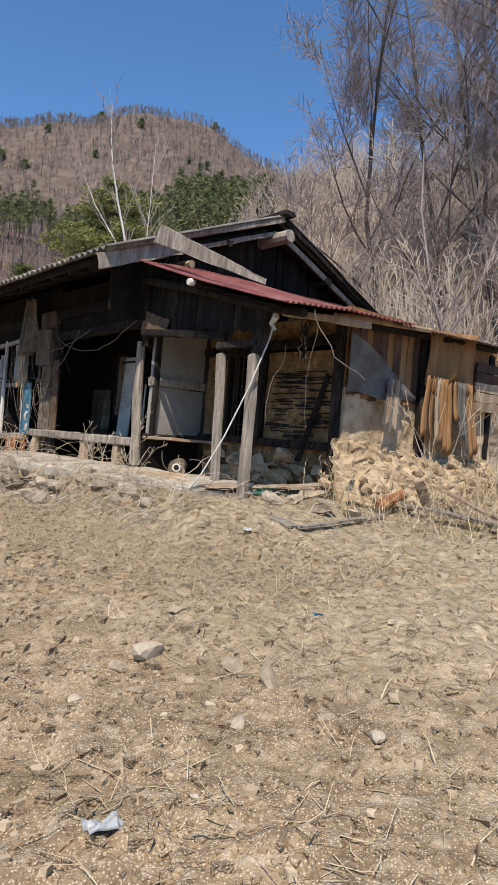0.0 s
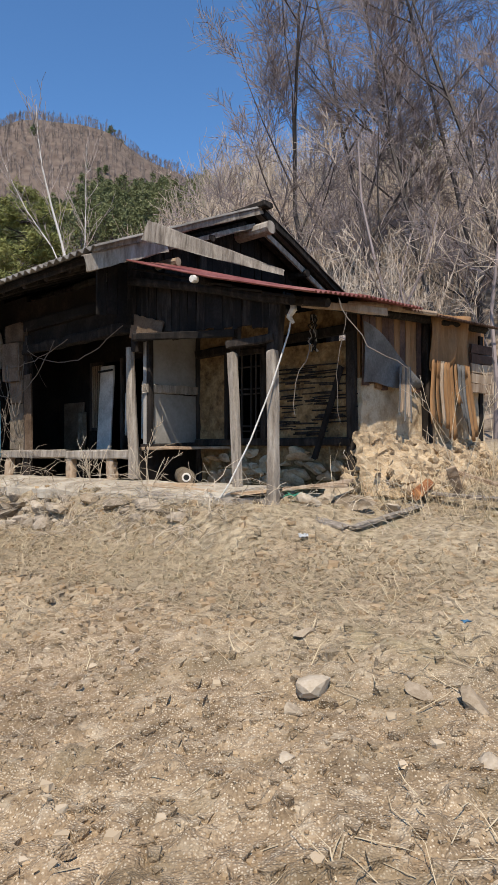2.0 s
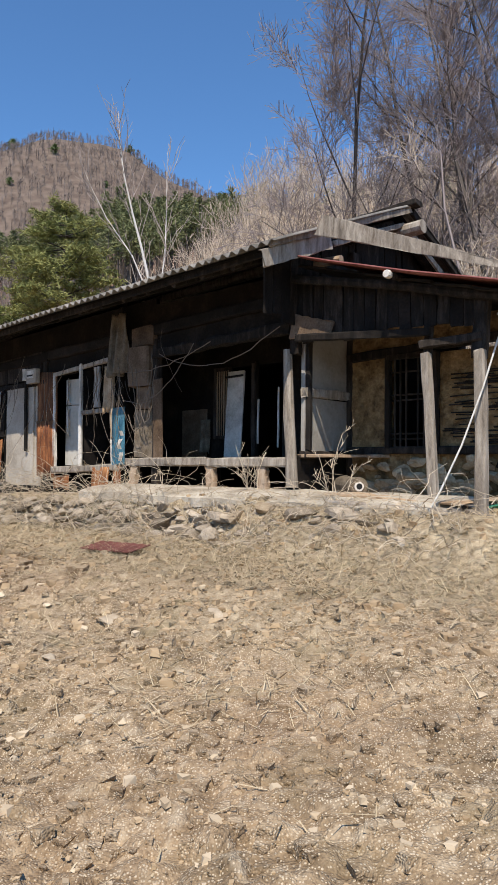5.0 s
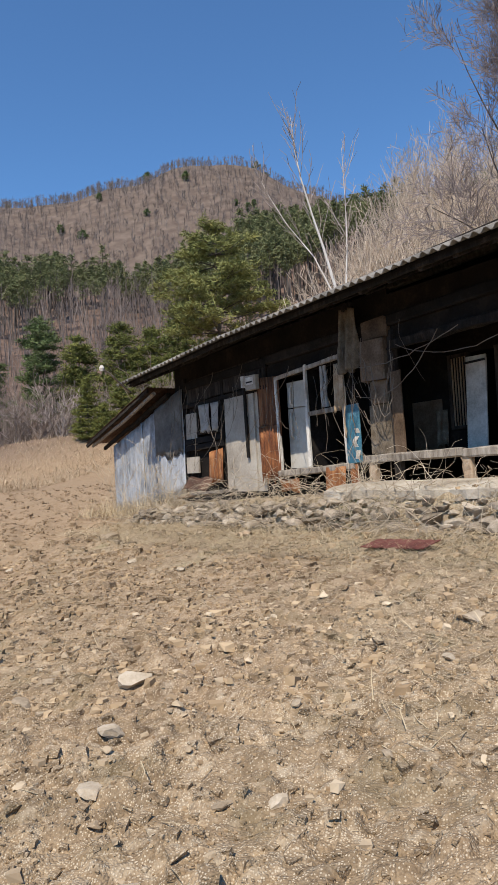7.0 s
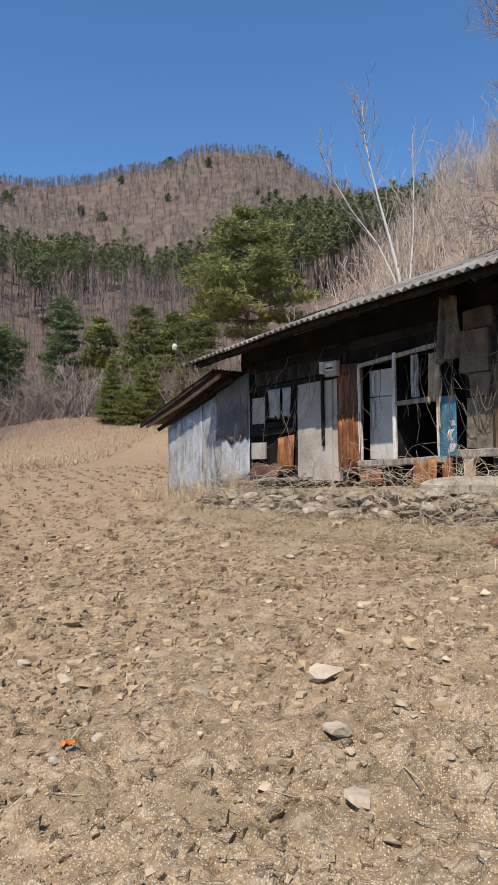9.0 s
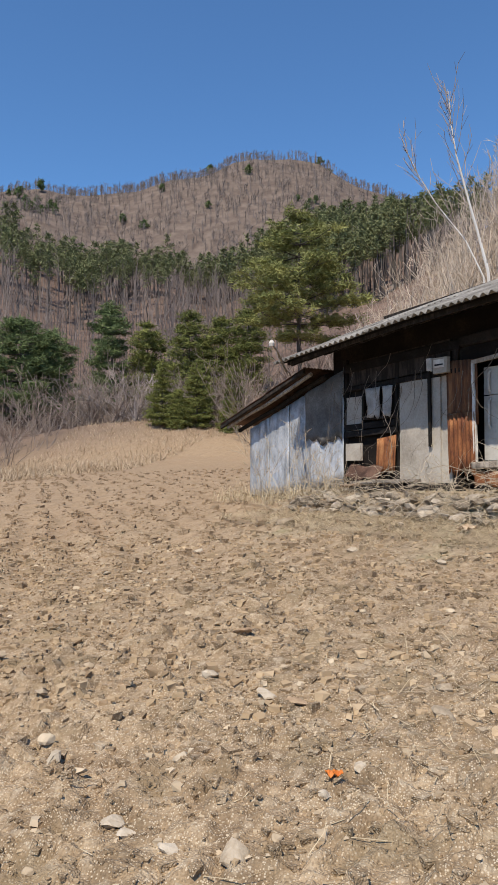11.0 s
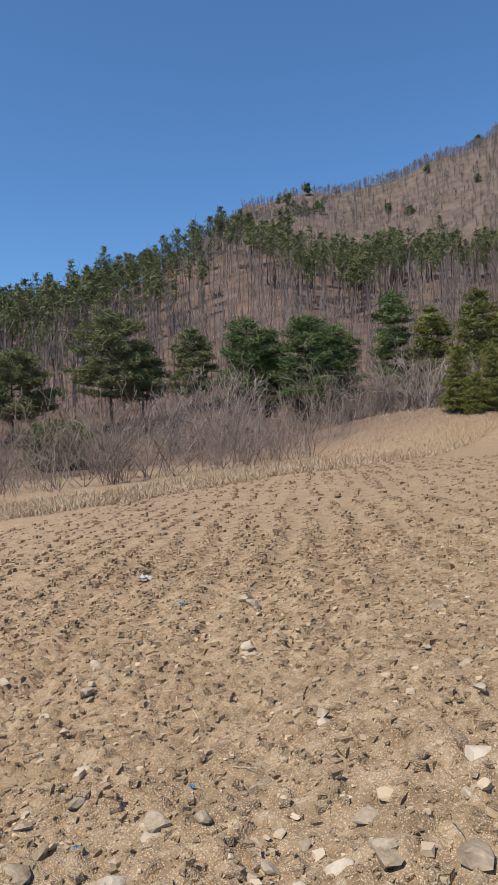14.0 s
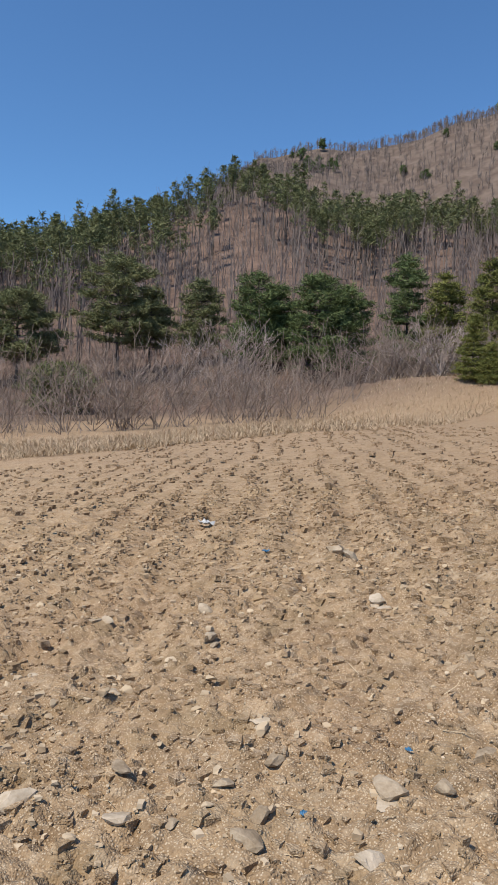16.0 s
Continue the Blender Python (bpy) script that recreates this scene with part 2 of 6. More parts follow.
class Geo:
    """Corners and faces gathered into one mesh."""

    def __init__(self):
        self.v, self.f = [], []

    def add(self, v, f):
        k = len(self.v)
        self.v += [tuple(p) for p in v]
        self.f += [tuple(i + k for i in q) for q in f]
        return self

    def slab(self, a, b, width, thick, across, seg=5, jit=0.004, rnd=random, taper=1.0):
        """A worn beam or plank from a to b, its cut corners chamfered, its edges uneven."""
        a, b = Vector(a), Vector(b)
        d = (b - a).normalized()
        w = Vector(across)
        w = (w - w.dot(d) * d).normalized()
        t = d.cross(w)
        c = min(width, thick) * 0.16
        hw, ht = width / 2, thick / 2
        ring = [(-hw + c, -ht), (hw - c, -ht), (hw, -ht + c), (hw, ht - c), (hw - c, ht), (-hw + c, ht), (-hw, ht - c), (-hw, -ht + c)]
        v, f = [], []
        for i in range(seg + 1):
            k = i / seg
            o = a.lerp(b, k)
            sc = 1 + (taper - 1) * k
            for x, y in ring:
                j = [rnd.uniform(-jit, jit) for _ in range(3)]
                end = d * (rnd.uniform(-2.5 * jit, 2.5 * jit) if i in (0, seg) else 0)
                v.append(o + w * (x * sc + j[0]) + t * (y * sc + j[1]) + end)
        for i in range(seg):
            for j in range(8):
                f.append((i * 8 + j, i * 8 + (j + 1) % 8, i * 8 + 8 + (j + 1) % 8, i * 8 + 8 + j))
        f.append(tuple(range(7, -1, -1)))
        f.append(tuple(seg * 8 + j for j in range(8)))
        return self.add(v, f)

    def tube(self, pts, radii, sides=8, jit=0.0, caps=True, rnd=random):
        """A round bar along a line of points."""
        pts = [Vector(p) for p in pts]
        v, f = [], []
        for i, p in enumerate(pts):
            d = (pts[min(i + 1, len(pts) - 1)] - pts[max(i - 1, 0)]).normalized()
            w = d.orthogonal().normalized() if i == 0 else (w - w.dot(d) * d).normalized()
            t = d.cross(w)
            r = radii[i] if hasattr(radii, "__len__") else radii
            for j in range(sides):
                q = 2 * math.pi * j / sides
                rr = r * (1 + rnd.uniform(-jit, jit))
                v.append(p + w * math.cos(q) * rr + t * math.sin(q) * rr)
        n = len(pts)
        for i in range(n - 1):
            for j in range(sides):
                f.append((i * sides + j, i * sides + (j + 1) % sides, (i + 1) * sides + (j + 1) % sides, (i + 1) * sides + j))
        if caps:
            f.append(tuple(range(sides - 1, -1, -1)))
            f.append(tuple((n - 1) * sides + j for j in range(sides)))
        return self.add(v, f)

    def sheet(self, point, nu, nv, thick):
        """A thin sheet: point(i, k) with i, k in 0..1 gives place and normal; both sides and the rim are built."""
        v = []
        for side in (0.5, -0.5):
            for k in range(nv + 1):
                for i in range(nu + 1):
                    p, nrm = point(i / nu, k / nv)
                    v.append(Vector(p) + Vector(nrm) * thick * side)
        m, off = nu + 1, (nu + 1) * (nv + 1)
        f = []
        for k in range(nv):
            for i in range(nu):
                q = (k * m + i, k * m + i + 1, (k + 1) * m + i + 1, (k + 1) * m + i)
                f.append(q)
                f.append(tuple(off + x for x in reversed(q)))
        rim = [i for i in range(nu + 1)] + [k * m + nu for k in range(1, nv + 1)] + [nv * m + i for i in range(nu - 1, -1, -1)] + [k * m for k in range(nv - 1, 0, -1)]
        for a, b in zip(rim, rim[1:] + rim[:1]):
            f.append((b, a, off + a, off + b))
        return self.add(v, f)

    def mesh(self, name, mat, smooth=False):
        me = bpy.data.meshes.new(name)
        me.from_pydata([tuple(p) for p in self.v], [], self.f)
        me.materials.append(mat)
        if smooth:
            for p in me.polygons:
                p.use_smooth = True
        me.update()
        return me


def part(name, geo, mat, parent=None, label="", smooth=False):
    ob = new(name, geo if isinstance(geo, bpy.types.Mesh) else geo.mesh(name, mat, smooth))
    if parent:
        ob.parent = parent
    if label:
        tagged(ob, label)
    return ob


def empty(name, m, label, category, group=""):
    e = new(name)
    e.matrix_world = m
    e.empty_display_size = 0.2
    return tagged(e, label, category, group)


def prisms(P0, P1, R0, R1, sides=3):
    """Tapered bars for many segments at once."""
    P0, P1 = np.asarray(P0, float), np.asarray(P1, float)
    R0, R1 = np.asarray(R0, float)[:, None], np.asarray(R1, float)[:, None]
    d = P1 - P0
    d /= np.linalg.norm(d, axis=1, keepdims=True) + 1e-9
    ref = np.where(np.abs(d[:, 2:3]) > 0.9, [[1.0, 0, 0]], [[0, 0, 1.0]])
    w = np.cross(d, ref)
    w /= np.linalg.norm(w, axis=1, keepdims=True)
    t = np.cross(d, w)
    n = len(P0)
    V = np.zeros((n, 2 * sides, 3))
    for j in range(sides):
        q = 2 * math.pi * j / sides
        o = w * math.cos(q) + t * math.sin(q)
        V[:, j], V[:, sides + j] = P0 + o * R0, P1 + o * R1
    F = []
    for j in range(sides):
        k = (j + 1) % sides
        F += [(j, k, sides + k), (j, sides + k, sides + j)]
    F = np.array(F)[None] + (np.arange(n) * 2 * sides)[:, None, None]
    return V.reshape(-1, 3), F.reshape(-1, 3)


def merge(pieces):
    Vs, Fs, k = [], [], 0
    for V, F in pieces:
        Vs.append(V)
        Fs.append(np.asarray(F) + k)
        k += len(V)
    return np.concatenate(Vs), np.concatenate(Fs)


def scatter(templates, places, rng, spread=(0.8, 1.2), tilt=0.0):
    """Copies of templates laid at places, turned and sized at random, as one pair of arrays."""
    out = []
    pick = rng.integers(0, len(templates), len(places))
    for i, (x, y, z) in enumerate(places):
        V, F = templates[pick[i]]
        a, s = rng.uniform(0, 2 * math.pi), rng.uniform(*spread)
        c, q = math.cos(a) * s, math.sin(a) * s
        W = np.empty_like(V)
        W[:, 0], W[:, 1], W[:, 2] = V[:, 0] * c - V[:, 1] * q + x, V[:, 0] * q + V[:, 1] * c + y, V[:, 2] * s * rng.uniform(0.9, 1.12) + z
        if tilt:
            W[:, 0] += (W[:, 2] - z) * rng.uniform(-tilt, tilt)
        out.append((W, F))
    return merge(out)


_b = bmesh.new()
bmesh.ops.create_icosphere(_b, subdivisions=2, radius=1)
ICO_V = np.array([v.co[:] for v in _b.verts])
ICO_F = np.array([[v.index for v in f.verts] for f in _b.faces])
_b.free()
_b = bmesh.new()
bmesh.ops.create_icosphere(_b, subdivisions=1, radius=1)
ICO1_V = np.array([v.co[:] for v in _b.verts])
ICO1_F = np.array([[v.index for v in f.verts] for f in _b.faces])
_b.free()


def rock_shape(rng, sx, sy, sz, fine=True, cuts=10):
    """A stone: a ball cut by random flats, so that it has faces and edges."""
    V = (ICO_V if fine else ICO1_V).copy()
    for _ in range(cuts):
        d = rng.normal(size=3)
        d /= np.linalg.norm(d)
        lim = rng.uniform(0.32, 0.72)
        over = np.maximum(V @ d - lim, 0)
        V -= over[:, None] * d * 0.95
    V += rng.normal(0, 0.03, V.shape)
    return V * (sx, sy, sz), (ICO_F if fine else ICO1_F)


# ---- lie of the land ----
A0 = np.array((-4.87, 8.24))
S_DIR, N_DIR = np.array((0.793, -0.610)), np.array((0.610, 0.793))
HOUSE = Matrix(((0.793, 0.610, 0, -4.87), (-0.610, 0.793, 0, 8.24), (0, 0, 1, 0), (0, 0, 0, 1)))
NEAR_AZ = (-180, -120, -60, -20, 1.5, 6.3, 10.8, 14.5, 20.6, 24, 27, 31, 34, 37, 40, 43, 46.7, 50, 53.5, 58, 62, 90, 130, 180)
NEAR_EL = (5, 5, 14, 21, 22, 22.6, 21.9, 21.4, 18.8, 18.2, 19.4, 19.5, 19.2, 20.4, 21.8, 21.2, 20.1, 18.9, 17.8, 16.2, 14.9, 10, 5, 5)
FAR_AZ = (-180, -60, 0, 4, 8, 12, 14.5, 17.3, 21.5, 24, 27.8, 31, 34, 37.4, 42, 50, 62, 90, 180)
FAR_EL = (4, 6, 18, 20, 21.4, 22.9, 24.1, 24.2, 23.6, 22.9, 22.1, 21.1, 21.5, 21.9, 21.2, 15, 9, 5, 4)


def smooth(a, b, x):
    k = np.clip((x - a) / (b - a), 0, 1)
    return k * k * (3 - 2 * k)


def land(x, y):
    """Height of the ground without clods."""
    x, y = np.asarray(x, float), np.asarray(y, float)
    X, Y = np.clip(x + 8, -30, 9), np.clip(y - 4, -8, 36)
    z = 0.439 + 0.0898 * X + 0.0957 * Y - 0.00004 * X * X - 0.00228 * X * Y - 0.00145 * Y * Y
    dx, dy = x + 8, y - 1
    r = np.hypot(dx, dy)
    az = np.degrees(np.arctan2(-dx, dy))
    r0 = np.interp(az, (-180, -70, -20, 8, 15, 25, 33, 60, 100, 180), (60, 45, 24, 22, 34, 52, 60, 62, 60, 60))
    el = np.interp(az, NEAR_AZ, NEAR_EL) - 3.7
    rc = 205.0
    top = rc * np.tan(np.radians(el))
    k = np.clip((r - r0) / (rc - r0), 0, 1)
    rise = (top - z) * (0.42 * k * k + 0.58 * k) * smooth(0, 0.14, k)
    z = z + rise
    z = z + 12.0 * (1 - smooth(-2, 10, az)) * smooth(-75, -40, az) * smooth(21, 47, r) * (1 - smooth(90, 200, r))
    z = z + 3.0 * np.exp(-((x + 41) ** 2 / 190 + (y - 52) ** 2 / 60)) + 1.6 * np.exp(-((x + 30) ** 2 / 120 + (y - 50) ** 2 / 40))
    fel = np.interp(az, FAR_AZ, FAR_EL) - 1.3
    far = 820.0
    ftop = far * np.tan(np.radians(fel))
    z = z - 26 * smooth(215, 330, r) * (1 - smooth(330, 420, r)) + (ftop - top) * smooth(330, 820, r)
    z = z - 0.35 * np.maximum(r - 830, 0) * (1 - smooth(1100, 1400, r))
    z = z + noise2(x / 30, y / 30, 5) * np.clip((r - 70) / 20, 0, 9) + noise2(x / 90, y / 90, 6) * np.clip((r - 250) / 8, 0, 34)
    s, n = (x - A0[0]) * S_DIR[0] + (y - A0[1]) * S_DIR[1], (x - A0[0]) * N_DIR[0] + (y - A0[1]) * N_DIR[1]
    pad = smooth(-1.0 - 0.5 * smooth(-0.6, 1.0, s), -0.72, n) * (1 - smooth(5.5, 8.0, n)) * smooth(-9.2, -7.4, s) * (1 - smooth(2.6, 3.6, s))
    pz = np.interp(s, (-11, -8, -6, -4, 0, 2, 3.5), (0.9, 1.1, 1.24, 1.32, 1.40, 1.36, 1.36))
    return z + (np.maximum(pz - 0.04, z) - z) * pad


def blocks(x, y, size, seed):
    """Loose clods: every cell holds one of its own height, with steep broken sides."""
    u, v = x / size, y / size
    iu, iv = np.floor(u), np.floor(v)
    best, tall = np.full(np.shape(u), 9.0), np.zeros(np.shape(u))
    for a in (-1, 0, 1):
        for b in (-1, 0, 1):
            cu, cv = iu + a, iv + b
            px, py = cu + lattice(cu, cv, seed), cv + lattice(cu, cv, seed + 3)
            d = (u - px) ** 2 + (v - py) ** 2
            near = d < best
            best = np.where(near, d, best)
            tall = np.where(near, lattice(cu, cv, seed + 5), tall)
    return tall ** 1.6 * np.sqrt(np.clip(1 - best / 0.34, 0, 1))


def clods(x, y):
    """Broken soil of the ploughed field; calmer under the dry grass by the house."""
    r = np.hypot(x + 8, y - 1)
    tilled = smooth(5, -11, x + 0.1 * y) * 0.85 + 0.35
    furrow = np.sin((x * 0.80 + y * 0.60) * 2 * math.pi / 0.62 + noise2(x / 3, y / 3, 11) * 5)
    furrow = furrow * smooth(4.5, 11, np.hypot(x + 8, y)) * smooth(-6, -13, x) * 0.045
    broken = smooth(-0.25, 0.2, noise2(x / 1.1, y / 1.1, 44))
    near = np.maximum(y, 1.2)
    n1 = blocks(x, y, 0.34, 50) * 0.055 * broken * (1 - 0.6 * smooth(7, 14, near)) + blocks(x, y, 0.17, 60) * 0.055 * (0.35 + 0.65 * broken) * (1 - smooth(5, 9, near)) + blocks(x, y, 0.11, 80) * 0.038 * (1 - smooth(4.5, 7, near)) + blocks(x, y, 0.065, 70) * 0.024 * (1 - smooth(3.8, 5.5, near)) + noise2(x / 0.55, y / 0.55, 1) * 0.05 + noise2(x / 0.22, y / 0.22, 2) * 0.03 + noise2(x / 0.09, y / 0.09, 3) * 0.014 - 0.02
    n0 = noise2(x / 2.1, y / 2.1, 4) * 0.05
    return (n1 * tilled + n0 + furrow) * (1 - smooth(45, 70, r))


def ground_z(x, y):
    return float(land(x, y) + clods(np.asarray(x, float), np.asarray(y, float)))


def steps(a, b, fine, grow_down, grow_up, limit):
    """Coordinates from a to b at an even fine step, then growing outwards to +-limit."""
    mid = list(np.arange(a, b, fine))
    up, st = [mid[-1]], fine
    while up[-1] < limit:
        st *= grow_up
        up.append(up[-1] + st)
    dn, st = [mid[0]], fine
    while dn[-1] > -limit:
        st *= grow_down
        dn.append(dn[-1] - st)
    return np.array(dn[:0:-1] + mid + up[1:])


GX = steps(-14.6, -0.8, 0.026, 1.06, 1.08, 4500)
GY = steps(1.2, 3.6, 0.023, 1.08, 1.034, 4500)
gx, gy = np.meshgrid(GX, GY)
gz = land(gx, gy) + clods(gx, gy)
V = np.stack([gx, gy, gz], -1).reshape(-1, 3)
nx, ny = len(GX), len(GY)
idx = np.arange(nx * ny).reshape(ny, nx)
F = np.stack([idx[:-1, :-1], idx[:-1, 1:], idx[1:, 1:], idx[1:, :-1]], -1).reshape(-1, 4)


def soil_material():
    """Sandy field soil, straw-coloured turf towards the house, leaf litter under the woods."""
    m = material("dry_sandy_soil", [(0.13, 0.09, 0.052), (0.29, 0.21, 0.128), (0.445, 0.338, 0.218)], 5.0, 60, 0.8, 0.97, depth=0.008)
    t = m.node_tree
    b = t.nodes["Principled BSDF"]
    base = b.inputs["Base Color"].links[0].from_socket
    geo = t.nodes.new("ShaderNodeNewGeometry")

    def noise_node(scale, detail=4):
        nn = t.nodes.new("ShaderNodeTexNoise")
        nn.inputs["Scale"].default_value, nn.inputs["Detail"].default_value = scale, detail
        t.links.new(geo.outputs["Position"], nn.inputs["Vector"])
        return nn.outputs[0]

    def math_node(op, a, b_, c=None, clamp=False):
        q = t.nodes.new("ShaderNodeMath")
        q.operation, q.use_clamp = op, clamp
        for i, v in enumerate((a, b_, c)):
            if v is None:
                continue
            if isinstance(v, (int, float)):
                q.inputs[i].default_value = v
            else:
                t.links.new(v, q.inputs[i])
        return q.outputs[0]

    def blend(fac, ca, cb):
        mx = t.nodes.new("ShaderNodeMix")
        mx.data_type = "RGBA"
        t.links.new(fac, mx.inputs[0])
        for i, c in ((6, ca), (7, cb)):
            if isinstance(c, tuple):
                mx.inputs[i].default_value = (*c, 1)
            else:
                t.links.new(c, mx.inputs[i])
        return mx.outputs[2]

    sep = t.nodes.new("ShaderNodeSeparateXYZ")
    t.links.new(geo.outputs["Position"], sep.inputs[0])
    x, y = sep.outputs[0], sep.outputs[1]
    # grit: pale grains, each with its dark rim
    vor = t.nodes.new("ShaderNodeTexVoronoi")
    vor.inputs["Scale"].default_value = 115
    t.links.new(geo.outputs["Position"], vor.inputs["Vector"])
    tone = t.nodes.new("ShaderNodeSeparateXYZ")
    t.links.new(vor.outputs["Color"], tone.inputs[0])
    pale = math_node("GREATER_THAN", math_node("ADD", tone.outputs[0], math_node("MULTIPLY", noise_node(3, 4), 0.9)), 0.98)
    grain = math_node("MULTIPLY", math_node("LESS_THAN", vor.outputs["Distance"], 0.42), pale)
    col = blend(math_node("MULTIPLY", grain, 0.7), base, (0.63, 0.53, 0.39))
    dim = math_node("MULTIPLY", math_node("LESS_THAN", tone.outputs[1], 0.22), 0.4)
    col = blend(dim, col, (0.16, 0.105, 0.06))
    # loose crumbs: dark pores and pale dust
    pore = math_node("MULTIPLY_ADD", noise_node(32, 5), -6.0, 2.75, True)
    col = blend(math_node("MULTIPLY", pore, 0.45), col, (0.13, 0.09, 0.055))
    dust = math_node("MULTIPLY_ADD", noise_node(14, 7), 6.0, -3.2, True)
    col = blend(math_node("MULTIPLY", dust, 0.45), col, (0.53, 0.445, 0.325))
    # olive-brown crust in ragged patches
    crust = math_node("MULTIPLY_ADD", noise_node(2.6, 7), 9.0, -4.9, True)
    col = blend(math_node("MULTIPLY", crust, 0.5), col, (0.19, 0.145, 0.082))
    # damp red-brown patches in the tilth
    damp = math_node("MULTIPLY_ADD", noise_node(0.55, 5), 4.0, -2.05, True)
    damp = math_node("MULTIPLY", damp, 0.25)
    col = blend(damp, col, (0.25, 0.145, 0.085))
    plough = math_node("MULTIPLY", math_node("MULTIPLY_ADD", x, -0.16, -1.2, True), 0.26)
    col = blend(plough, col, (0.37, 0.235, 0.125))
    far_red = math_node("MULTIPLY", math_node("MULTIPLY_ADD", y, 0.12, -0.8, True), 0.42)
    col = blend(far_red, col, (0.30, 0.212, 0.138))
    # dry turf by the house
    turf = math_node("ADD", math_node("MULTIPLY", x, 0.16), math_node("MULTIPLY", y, 0.20))
    turf = math_node("ADD", turf, math_node("MULTIPLY", noise_node(0.8, 5), 1.6))
    away = math_node("POWER", math_node("ADD", math_node("POWER", math_node("ADD", x, 4.0), 2.0), math_node("POWER", math_node("ADD", y, -7.0), 2.0)), 0.5)
    turf = math_node("SUBTRACT", turf, math_node("MAXIMUM", math_node("MULTIPLY_ADD", away, 0.35, -2.6), 0.0))
    turf = math_node("MULTIPLY_ADD", turf, 1.6, -1.35, True)
    turf = math_node("MULTIPLY", turf, 0.75)
    straw = blend(math_node("MULTIPLY_ADD", noise_node(16, 5), 3.0, -1.0, True), (0.20, 0.155, 0.095), (0.53, 0.44, 0.30))
    green = math_node("MULTIPLY_ADD", noise_node(1.3, 4), 5.0, -2.9, True)
    straw = blend(math_node("MULTIPLY", green, 0.75), straw, (0.19, 0.22, 0.085))
    col = blend(turf, col, straw)
    # leaf litter on the slope behind the house
    slope = math_node("MULTIPLY", math_node("MULTIPLY_ADD", y, 0.25, -3.6, True), math_node("MULTIPLY_ADD", x, 0.2, 2.6, True))
    fallen = blend(math_node("MULTIPLY_ADD", noise_node(1.5, 8), 4.0, -1.5, True), (0.11, 0.082, 0.06), (0.30, 0.235, 0.175))
    col = blend(slope, col, fallen)
    # litter under the woods
    dist = math_node("POWER", math_node("ADD", math_node("POWER", math_node("ADD", x, 8.0), 2.0), math_node("POWER", y, 2.0)), 0.5)
    wood = math_node("MULTIPLY_ADD", dist, 0.06, -3.0, True)
    litter = blend(math_node("MULTIPLY_ADD", noise_node(0.12, 8), 3.0, -1.0, True), (0.10, 0.072, 0.057), (0.17, 0.13, 0.104))
    col = blend(wood, col, litter)
    near_hill = math_node("MULTIPLY", math_node("MULTIPLY_ADD", dist, 0.06, -3.0, True), math_node("MULTIPLY_ADD", dist, -0.01, 3.2, True))
    red = blend(math_node("MULTIPLY_ADD", noise_node(0.3, 8), 3.0, -1.0, True), (0.10, 0.066, 0.05), (0.19, 0.128, 0.098))
    col = blend(near_hill, col, red)
    t.links.new(col, b.inputs["Base Color"])
    # grit in the relief
    bump_node = b.inputs["Normal"].links[0].from_node
    t.links.new(math_node("ADD", math_node("MULTIPLY", vor.outputs["Distance"], -0.9), math_node("MULTIPLY", noise_node(40, 6), 1.2)), bump_node.inputs["Height"])
    return m


M_SOIL = soil_material()
ground = new("ground", np_mesh("ground", V, F, M_SOIL, False))
tagged(ground, "ploughed dry sandy field with dry turf by the house", "ground", kind="structure")

# ---- the farmhouse; local axes: x along the front to the gable, y inwards, z up ----
house = empty("farmhouse", HOUSE, "abandoned old timber and earth farmhouse with a sagging corrugated roof", "house")
rr = random.Random(7)


def eave(s):
    return float(np.interp(s, (-8.6, -4.9, -2.4, -0.2, 0.5), (3.40, 3.66, 3.74, 3.82, 3.85)))


def ridge(s):
    return eave(s) + 1.09


def roof_z(s, n):
    """Height of the roof's underside."""
    k = abs(n - 1.8) / 2.7
    return ridge(s) - (ridge(s) - eave(s)) * k


def plaster(o, across, up, thick, name, mat, cell=0.12, rough=0.012, label="", seed=1, parent=None):
    """A rough plastered wall panel: o is the low corner of its face; thickness goes behind it."""
    o, a, b = Vector(o), Vector(across), Vector(up)
    nrm = a.cross(b).normalized()
    nu, nv = max(2, int(a.length / cell)), max(2, int(b.length / cell))

    def pt(i, k):
        d = noise.noise(Vector((i * a.length * 3 + seed * 9, k * b.length * 3, seed))) * rough + noise.noise(Vector((i * a.length * 9, k * b.length * 9 + seed, seed))) * rough * 0.6
        return o + a * i + b * k - nrm * (thick / 2) + nrm * d, nrm

    return part(name, Geo().sheet(pt, nu, nv, thick), mat, parent or house, label)


def beam(name, a, b, w, t, across, mat, label="", jit=0.006, seg=6, parent=None, taper=1.0):
    return part(name, Geo().slab(a, b, w, t, across, seg, jit, rr, taper), mat, parent or house, label)


def log(name, a, b, r0, r1, mat, bend=0.02, sides=8, label="", parent=None):
    a, b = Vector(a), Vector(b)
    off = [Vector((rr.uniform(-bend, bend), rr.uniform(-bend, bend), rr.uniform(-bend, bend))) for _ in range(5)]
    off[0] *= 0
    off[-1] *= 0
    pts = [a.lerp(b, i / 4) + off[i] for i in range(5)]
    return part(name, Geo().tube(pts, [r0 + (r1 - r0) * i / 4 for i in range(5)], sides, 0.07, True, rr), mat, parent or house, label)


